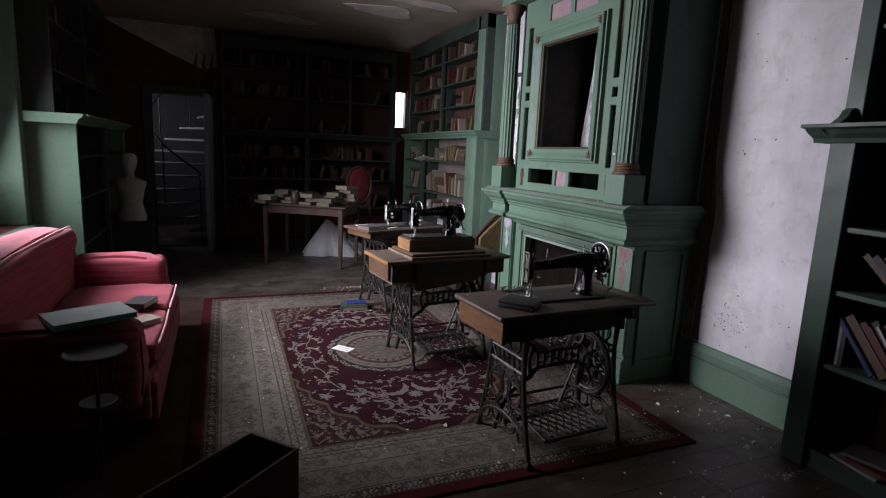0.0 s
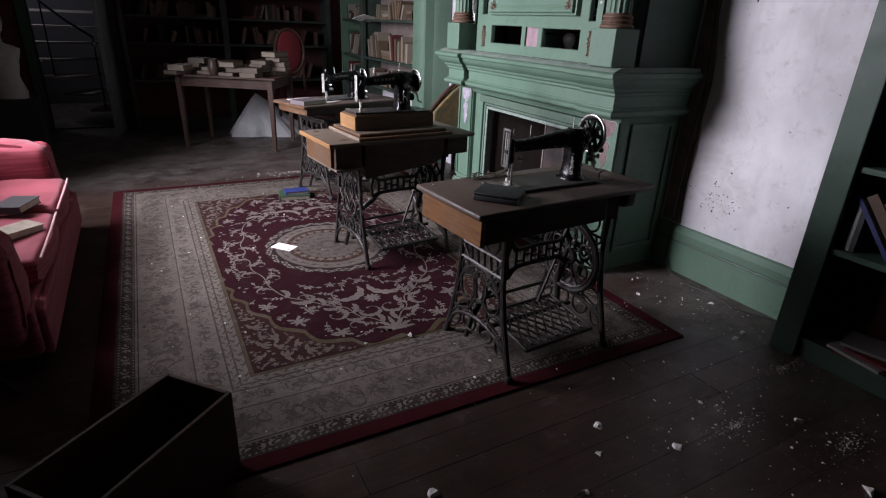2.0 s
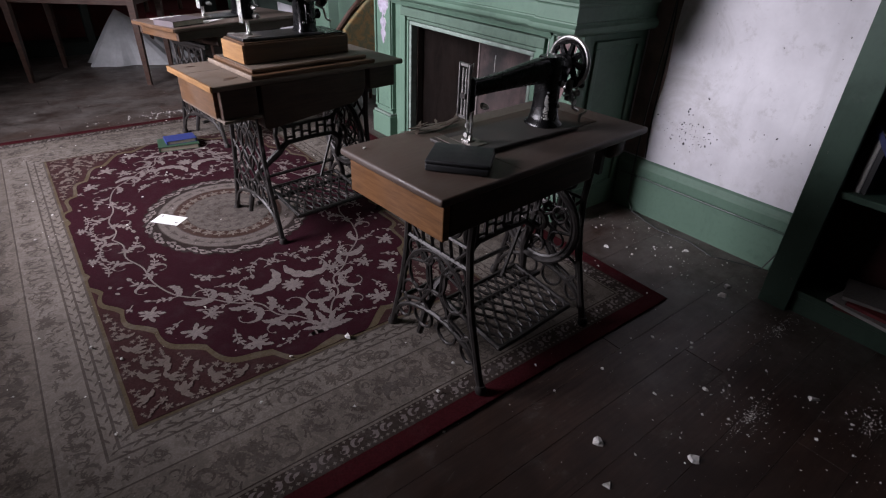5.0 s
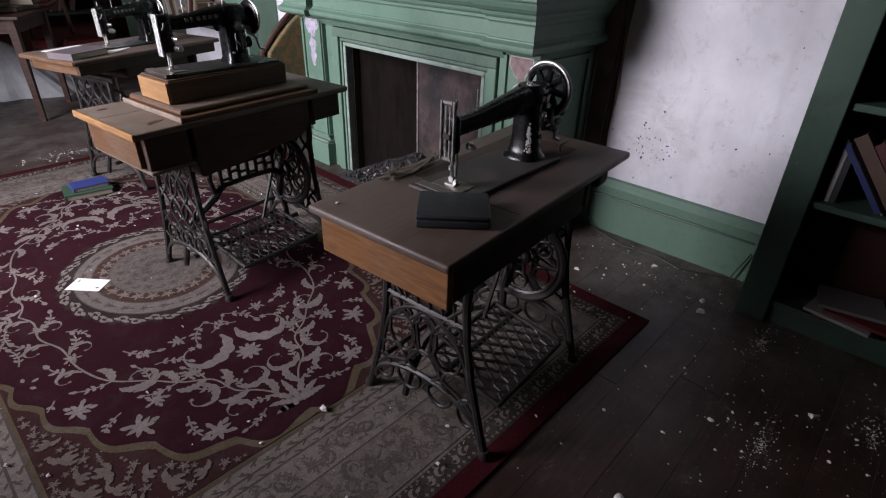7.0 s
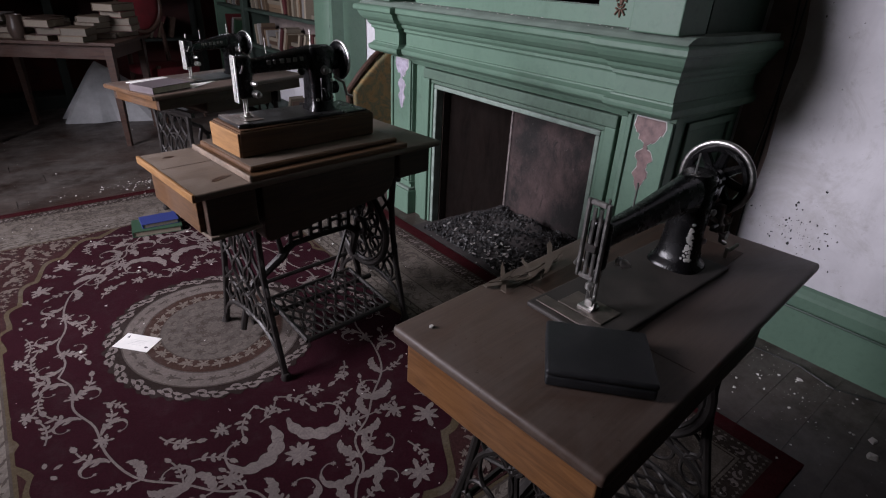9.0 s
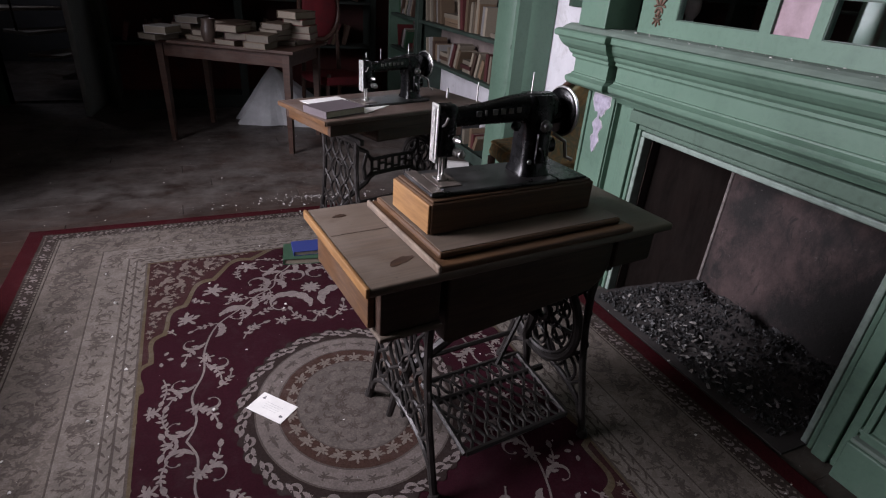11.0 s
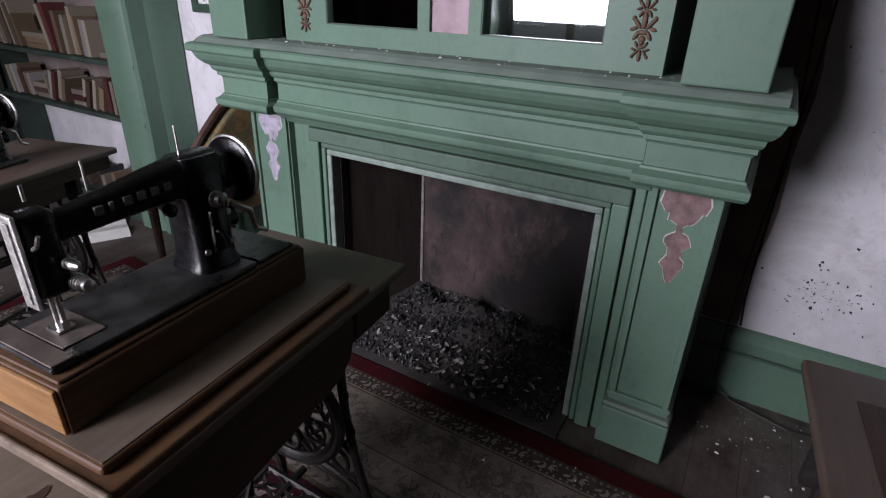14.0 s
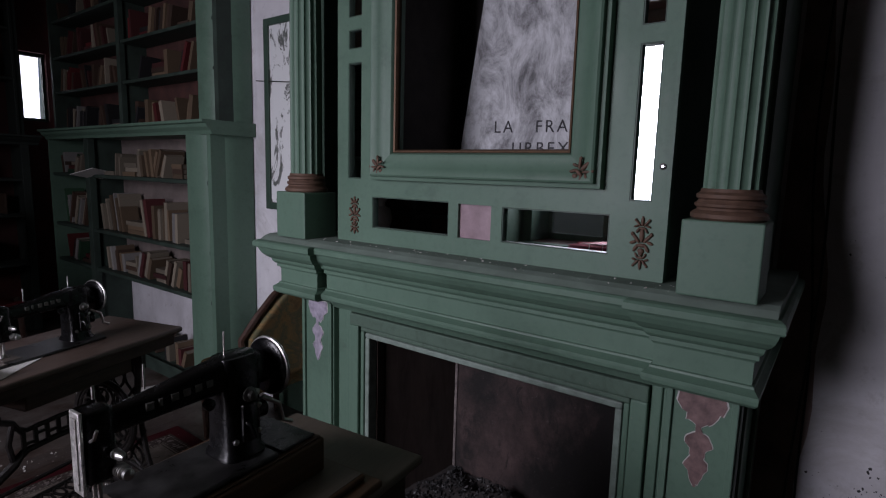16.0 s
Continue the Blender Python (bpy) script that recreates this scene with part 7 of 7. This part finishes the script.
hardback("closed_book", pose(-0.22, 3.95, 0.432, 0, 0, 70), 0.19, 0.13, 0.035, COVERS["black"], "black book lying on the sofa seat")
hardback("closed_book", pose(-0.18, 3.62, 0.41, 0, 0, 40), 0.17, 0.12, 0.03, COVERS["cream"], "cream book lying on the sofa seat")

stand = thing("plant_stand", "small dark metal stand with a pale dish on its shelf", "stand", pose(-0.27, 2.86, 0))
part("top", lathe(bmesh.new(), [(0.12, 0.52), (0.125, 0.53), (0.12, 0.535)], 24), IRON, stand)
part("shelf", lathe(bmesh.new(), [(0.09, 0.27), (0.092, 0.278)], 20), IRON, stand)
for k in range(3):
    a = 2.1 * k - 1.4
    part("leg", tube(bmesh.new(), [(0.1 * math.cos(a), 0.1 * math.sin(a), 0.52), (0.06 * math.cos(a), 0.06 * math.sin(a), 0.4), (0.085 * math.cos(a), 0.085 * math.sin(a), 0.27), (0.07 * math.cos(a), 0.07 * math.sin(a), 0.12), (0.12 * math.cos(a), 0.12 * math.sin(a), 0.004)], 0.008, 6), IRON, stand, "", True)
tagged(part("dish", lathe(bmesh.new(), [(0.03, 0), (0.05, 0.004), (0.075, 0.02), (0.072, 0.022), (0.045, 0.008), (0.001, 0.006)], 24), plain("grey_glazed_dish", (0.5, 0.5, 0.5), 0.3), None, "", True, pose(-0.27, 2.86, 0.279)), "pale glazed dish on the metal stand", "dish")

crate = thing("crate", "open dark wooden box standing on the carpet corner", "box", pose(0.137, 1.866, 0, 0, 0, 41.4))
for nm, r in (("floor_board", (0.012, 0.485, 0.012, 0.24, 0.002, 0.016)), ("long_side", (0, 0.497, 0, 0.013, 0.0, 0.3)), ("long_side", (0, 0.497, 0.238, 0.251, 0.0, 0.3)), ("end_board", (0, 0.013, 0.013, 0.238, 0.0, 0.3)), ("end_board", (0.484, 0.497, 0.013, 0.238, 0.0, 0.3))):
    part(nm, soft(boxes(r), 0.002, 1), DARKWOOD, crate)

DM = pose(0.69, 7.225, 0, 0, 0, -32.5)
DESKWOOD = wood("reddish_desk_wood", (0.028, 0.012, 0.008), (0.075, 0.035, 0.022), 0.45, (2, 20, 20), 0.25)
desk = thing("desk", "plain reddish wooden table piled with old books", "table", DM)
part("table_top", quad_board(0, 1.13, 0, 0.72, 0.748, 0.77, 0.004, 2), DESKWOOD, desk)
for nm, r in (("apron", (0.06, 1.07, 0.05, 0.068, 0.65, 0.748)), ("apron", (0.06, 1.07, 0.652, 0.67, 0.65, 0.748)), ("apron", (0.06, 0.078, 0.068, 0.652, 0.65, 0.748)), ("apron", (1.052, 1.07, 0.068, 0.652, 0.65, 0.748))):
    part(nm, boxes(r), DESKWOOD, desk)
for x in (0.075, 1.055):
    for y in (0.065, 0.655):
        bm = prism(bmesh.new(), [(-0.028, -0.028), (0.028, -0.028), (0.028, 0.028), (-0.028, 0.028)], "z", 0, 0.745)
        for v in bm.verts:
            if v.co.z < 0.1:
                v.co.x *= 0.6
                v.co.y *= 0.6
        part("leg", bm, DESKWOOD, desk, "", False, pose(x, y, 0))
q = random.Random(9)
for sx, sy, n, cols in ((0.1, 0.12, 2, ["brown", "white"]), (0.14, 0.42, 3, ["brown", "maroon", "white"]), (0.36, 0.3, 2, ["tan", "brown"]), (0.5, 0.5, 3, ["brown", "tan", "brown"]), (0.62, 0.2, 3, ["brown", "maroon", "brown"]), (0.85, 0.14, 2, ["tan", "tan"]), (0.88, 0.42, 4, ["brown", "maroon", "brown", "tan"]), (1.0, 0.55, 5, ["brown", "maroon", "tan", "red", "tan"])):
    z = 0.77
    for k in range(n):
        t, L = q.uniform(0.03, 0.055), q.uniform(0.2, 0.27)
        a = q.uniform(-18, 18)
        book(cols[k % len(cols)], DM @ pose(sx - 0.07, sy + L / 2 - 0.06, z, 90, 0, a), 0.17, t, L, "piled on the desk", G4)
        z += t
tagged(part("jug", lathe(bmesh.new(), [(0.04, 0), (0.055, 0.03), (0.06, 0.08), (0.045, 0.13), (0.05, 0.16), (0.046, 0.16), (0.04, 0.13), (0.04, 0.02)], 20), plain("brown_glaze", (0.07, 0.05, 0.04), 0.35), None, "", True, DM @ pose(0.44, 0.12, 0.77)), "dark brown glazed jug on the desk", "jug")

REDVELVET = plain("crimson_velvet", (0.17, 0.014, 0.02), 0.85, var=0.4, scale=12)
ch = thing("side_chair", "wooden chair with an oval crimson upholstered back", "chair", pose(2.15, 7.5, 0, 0, 0, 20))
part("seat", puffy(-0.23, 0.23, -0.22, 0.22, 0.4, 0.48, 0.03), REDVELVET, ch, "", True)
f = lambda u, v: (u, 0.2 + 0.06 * (v - 0.7), v)
part("back_frame", tube(bmesh.new(), ring(0, 0.98, 0.2, 0.25, 30, f), 0.02, 8, None, True), DESKWOOD, ch, "", True)
bm = bmesh.new()
bmesh.ops.create_uvsphere(bm, u_segments=20, v_segments=10, radius=1, matrix=Matrix.Translation((0, 0.215, 0.98)) @ Matrix.Diagonal((0.185, 0.03, 0.235, 1)))
part("back_pad", bm, REDVELVET, ch, "", True)
for x in (-0.19, 0.19):
    for y in (-0.18, 0.2):
        part("leg", tube(bmesh.new(), [(x * 1.05, y * 1.1, 0), (x, y, 0.42), (x * 0.9, y, 0.5 if y < 0 else 0.8)], [0.014, 0.022, 0.018], 8), DESKWOOD, ch)

# folded grey-white sheet under the desk
SHEET = plain("grey_white_sheet", (0.5, 0.51, 0.52), 0.8, var=0.25, scale=8)
bm = bmesh.new()
rings_ = []
for j in range(9):
    u = j / 8
    rg = []
    for i in range(40):
        a = 2 * math.pi * i / 40
        fold = 1 + 0.16 * (1 - u) * math.sin(5 * a + 1) + 0.1 * (1 - u) * math.sin(9 * a)
        rx, ry = 0.4 * fold * (1 - u) ** 0.9 + 0.006, 0.24 * fold * (1 - u) ** 0.9 + 0.006
        rg.append(bm.verts.new((rx * math.cos(a) - 0.08 * u + (0.12 * (1 - u) if math.cos(a) > 0.3 else 0), ry * math.sin(a), 0.003 + 0.49 * u)))
    rings_.append(rg)
for r0, r1 in zip(rings_, rings_[1:]):
    for i in range(40):
        bm.faces.new((r0[i], r0[(i + 1) % 40], r1[(i + 1) % 40], r1[i]))
bm.faces.new(rings_[-1])
tagged(part("crumpled_sheet", bm, SHEET, None, "", False, pose(1.72, 7.74, 0, 0, 0, -8)), "crumpled grey-white sheet tented on the floor", "sheet")

# mannequin on a black plinth
PLINTHBLACK = plain("black_painted_board", (0.02, 0.02, 0.021), 0.6)
tagged(part("plinth_block", soft(boxes((-0.2, 0.2, -0.17, 0.17, 0, 0.555)), 0.005), PLINTHBLACK, None, "", False, pose(-0.66, 7.24, 0)), "black painted box used as a plinth", "plinth")
bm = bmesh.new()
prev = None
for z, rx, ry, yo in ((0, 0.15, 0.1, 0), (0.06, 0.155, 0.105, 0), (0.14, 0.13, 0.09, 0), (0.2, 0.115, 0.08, 0), (0.28, 0.135, 0.1, 0.01), (0.34, 0.145, 0.105, 0.015), (0.4, 0.165, 0.085, 0), (0.44, 0.17, 0.07, 0), (0.465, 0.12, 0.06, 0), (0.485, 0.05, 0.045, 0), (0.53, 0.042, 0.042, 0), (0.56, 0.05, 0.055, 0.01), (0.6, 0.07, 0.08, 0.01), (0.66, 0.082, 0.095, 0), (0.71, 0.08, 0.09, 0), (0.745, 0.055, 0.06, 0), (0.757, 0.01, 0.01, 0)):
    rg = [bm.verts.new((rx * math.cos(a), -yo + ry * math.sin(a), z)) for a in [2 * math.pi * i / 24 for i in range(24)]]
    if prev:
        for i in range(24):
            bm.faces.new((prev[i], prev[(i + 1) % 24], rg[(i + 1) % 24], rg[i]))
    else:
        bm.faces.new(rg[::-1])
    prev = rg
bm.faces.new(prev)
tagged(part("mannequin", bm, plain("off_white_mannequin", (0.4, 0.39, 0.38), 0.6, var=0.2), None, "", True, pose(-0.67, 7.22, 0.556, 0, 0, -10)), "pale armless mannequin bust on a black plinth", "mannequin")

# tapestry chair between fireplace and bookcase
def tapestry():
    n = Nodes("olive_gold_tapestry", 0.9)
    v = n.noise(9, 4, 0.6, None, 1.2)
    c = n.ramp(v, (0.3, (0.09, 0.068, 0.03)), (0.45, (0.26, 0.16, 0.06)), (0.55, (0.11, 0.115, 0.06)), (0.7, (0.3, 0.17, 0.08)))
    return n.done(c, n.noise(150, 3), 0.3, 0.002)


TAP = tapestry()
ac = thing("armchair", "old armchair with olive and gold tapestry upholstery", "chair", pose(2.72, 5.05, 0, 0, 0, 0))
bm = prism(bmesh.new(), [(-0.12, 0.42), (-0.13, 0.66), (-0.05, 0.74), (0.04, 0.82), (0.15, 0.9), (0.3, 0.98), (0.38, 0.99), (0.38, 0.42)], "y", -0.16, -0.08)
part("back_pad", soft(bm, 0.02, 3), TAP, ac)
part("back_frame", tube(bmesh.new(), [(-0.14, -0.13, 0.4), (-0.155, -0.13, 0.66), (-0.07, -0.13, 0.755), (0.02, -0.13, 0.84), (0.13, -0.13, 0.92), (0.29, -0.13, 1.0), (0.38, -0.13, 1.01)], 0.017, 8), DESKWOOD, ac, "", True)
part("seat", puffy(-0.12, 0.4, -0.1, 0.36, 0.32, 0.46, 0.04), TAP, ac, "", True)
for x in (-0.09, 0.36):
    for y in (-0.12, 0.32):
        part("leg", tube(bmesh.new(), [(x, y, 0), (x, y, 0.34)], [0.016, 0.026], 8), DESKWOOD, ac)

# framed old mirror beyond the fireplace, silver peeling; reflected window glare painted white
def peeling():
    n = Nodes("mirror_glare_white", 0.5)
    v = n.noise(7, 7, 0.75, n.mapped((1, 1, 0.5)), 0.8)
    c = n.mix(n.ramp(v, (0.54, 0.0), (0.57, 1.0)), (0.74, 0.76, 0.76), (0.11, 0.12, 0.11))
    return n.done(c, v, 0.4, 0.004)


pan = thing("framed_panel", "tall old mirror with peeling silver, window glare painted white, in a dark frame", "panel", pose(WX, 0, 0))
part("panel", boxes((-0.012, -0.001, 4.9, 5.5, 1.26, 2.28)), peeling(), pan)
for r in ((-0.026, -0.001, 4.86, 4.9, 1.22, 2.32), (-0.026, -0.001, 5.5, 5.54, 1.22, 2.32), (-0.026, -0.001, 4.9, 5.5, 1.22, 1.26), (-0.026, -0.001, 4.9, 5.5, 2.28, 2.32)):
    part("frame_bar", soft(boxes(r), 0.003, 1), GREEN_DARK, pan)
part("hook", lathe(bmesh.new(), [(0.012, 0), (0.02, 0.03), (0.01, 0.06), (0.018, 0.09), (0.006, 0.13)], 12, pose(-0.04, 5.2, 1.46)), IRON, pan, "turned black hook", True)
tagged(part("wire", tube(bmesh.new(), [(WX - 0.02, 5.62, 1.98), (WX - 0.03, 5.2, 1.94), (WX - 0.03, 4.75, 1.95)], 0.003, 5), IRON), "thin black wire strung across the wall", "wire")

# books on the carpet
book("green", pose(1.28, 5.075, 0.019, 90, 0, -10), 0.24, 0.03, 0.17, "lying on the carpet", "books on the carpet")
book("blue", pose(1.315, 5.045, 0.05, 90, 0, -4), 0.18, 0.022, 0.12, "lying on the carpet", "books on the carpet")
# ---- brown damp stain beside the fireplace ----
pts = [(2.868, TOP - 0.1)] + [(2.868, z) for z in np.linspace(2.6, 0.3, 4)] + [(2.765 - 0.035 * math.sin(2.1 * z) - 0.03 * noise.noise((z * 3, 0, 0)), z) for z in np.linspace(0.3, 2.9, 30)]
setting("trim_damp_stain", prism(bmesh.new(), pts, "x", WX - 0.0025, WX - 0.0005), plain("brown_damp_plaster", (0.27, 0.2, 0.18), 0.9, var=0.6, scale=5), "dark brown damp stain beside the fireplace", "wall")

# ---- fallen plaster and dust on the floor ----
CHALK = plain("fallen_plaster", (0.62, 0.6, 0.57), 0.9, var=0.3, scale=40)
q = random.Random(12)


def chip(bm, m, s):
    k = q.randint(5, 8)
    ang = sorted(q.uniform(0, 6.28) for _ in range(k))
    lo = [bm.verts.new(m @ Vector((s * q.uniform(0.7, 1.1) * math.cos(a), s * q.uniform(0.6, 1) * math.sin(a), 0))) for a in ang]
    hi = [bm.verts.new(m @ Vector((s * q.uniform(0.4, 0.8) * math.cos(a), s * q.uniform(0.4, 0.7) * math.sin(a), s * q.uniform(0.3, 0.6)))) for a in ang]
    for i in range(k):
        bm.faces.new((lo[i], lo[(i + 1) % k], hi[(i + 1) % k], hi[i]))
    bm.faces.new(hi), bm.faces.new(lo[::-1])


for x, y, s in ((1.72, 1.83, 0.022), (1.62, 1.72, 0.018), (2.78, 2.0, 0.022), (2.86, 2.02, 0.02), (1.45, 1.62, 0.03), (1.02, 1.82, 0.025), (1.9, 1.62, 0.02), (2.2, 1.75, 0.014), (1.34, 2.66, 0.018), (0.95, 1.66, 0.02), (2.45, 1.5, 0.025), (2.3, 1.2, 0.03), (2.0, 1.25, 0.02), (1.6, 1.3, 0.025), (2.7, 2.55, 0.015), (3.0, 2.3, 0.014)):
    bm = bmesh.new()
    chip(bm, Matrix.Rotation(q.uniform(0, 6), 4, "Z"), s)
    tagged(part("plaster_chunk", bm, CHALK, None, "", False, pose(x, y, 0.022 if (y > 2.14 and x < 2.6) else 0.0)), "lump of fallen white plaster on the floor", "debris", "fallen plaster lumps")
bm = bmesh.new()
for _ in range(1900):
    w = q.random()
    if w < 0.3:
        x, y = q.gauss(2.4, 0.5), q.gauss(1.5, 0.42)
    elif w < 0.45:
        x, y = q.gauss(2.95, 0.12), q.gauss(2.45, 0.25)
    elif w < 0.75:
        x, y = q.uniform(0.3, 2.9), q.uniform(0.9, 5.6)
    elif w < 0.9:
        x, y = q.gauss(1.55, 0.35), q.gauss(5.78, 0.05)
    else:
        x, y = q.uniform(-0.4, 2.6), q.uniform(5.7, 8.0)
    if 2.68 < x and 2.8 < y < 4.7 or x > 3.14 or (x > 2.88 and y < 1.95) or (x > 2.78 and y > 5.4):
        continue
    s = 0.001 + 0.0075 * q.random() ** 5
    chip(bm, pose(x, y, 0.0205 if (0.08 < x < 2.58 and 2.15 < y < 5.63) else 0.0005, 0, 0, q.uniform(0, 360)), s)
tagged(part("plaster_crumbs", bm, CHALK), "scattered white plaster crumbs over floor and carpet", "debris", kind="stuff")
bm = bmesh.new()
for _ in range(70):
    x, y = q.gauss(2.74, 0.07), q.gauss(3.68, 0.2)
    if not (2.6 < x < 3.1 and 3.24 < y < 4.15):
        continue
    s = q.uniform(0.004, 0.015)
    prism(bm, blob(s, 6, 0.5, 1.2, 0.6, q.random()), "z", 0, 0.002, pose(x, y, 0.014 + max(0, ash_height(x, y)), q.uniform(-25, 25), q.uniform(-25, 25), q.uniform(0, 360)))
tagged(part("broken_shards", bm, plain("sooty_shard", (0.34, 0.32, 0.3), 0.7, var=0.6, scale=30)), "broken pale shards lying before the ash", "debris", kind="stuff")
for i, (x, y, sx, sy) in enumerate(((2.5, 1.35, 1.6, 0.5), (2.75, 1.75, 1.2, 0.4), (1.6, 5.8, 2.2, 0.35), (2.2, 1.6, 1.4, 0.4))):
    bm = bmesh.new()
    for _ in range(260):
        a, r = q.uniform(0, 6.28), q.gauss(0, 0.07)
        chip(bm, pose(x + sx * r * math.cos(a), y + sy * r * math.sin(a), 0.0005, 0, 0, q.uniform(0, 360)), 0.0008 + 0.003 * q.random() ** 3)
    tagged(part("plaster_dust", bm, CHALK), "smear of white plaster dust on the boards", "debris", kind="stuff")

bm = bmesh.new()
for _ in range(150):
    chip(bm, pose(q.uniform(2.53, 2.64), q.uniform(2.85, 4.6), 1.1902, 0, 0, q.uniform(0, 360)), 0.001 + 0.005 * q.random() ** 4)
tagged(part("mantel_crumbs", bm, CHALK), "crumbs of fallen plaster along the mantel shelf", "debris", kind="stuff")

# ---- floorboards, laid across the room ----
floor_ob = bpy.data.objects["floor"]
PW = 0.146
for i in range(int((FY - BY) / PW)):
    y = BY + i * PW
    cut = q.choice((0.2, 0.9, 1.6, 2.3)) + q.uniform(-0.2, 0.2)
    for x0, x1 in ((LX, cut), (cut + 0.003, WX)):
        w = PW - q.uniform(0.0003, 0.0009)
        dz = q.uniform(-0.0006, 0.0)
        part("floorboard", soft(boxes((x0, x1, y, y + w, -0.022, dz)), 0.0007, 1), FLOORWOOD, floor_ob)
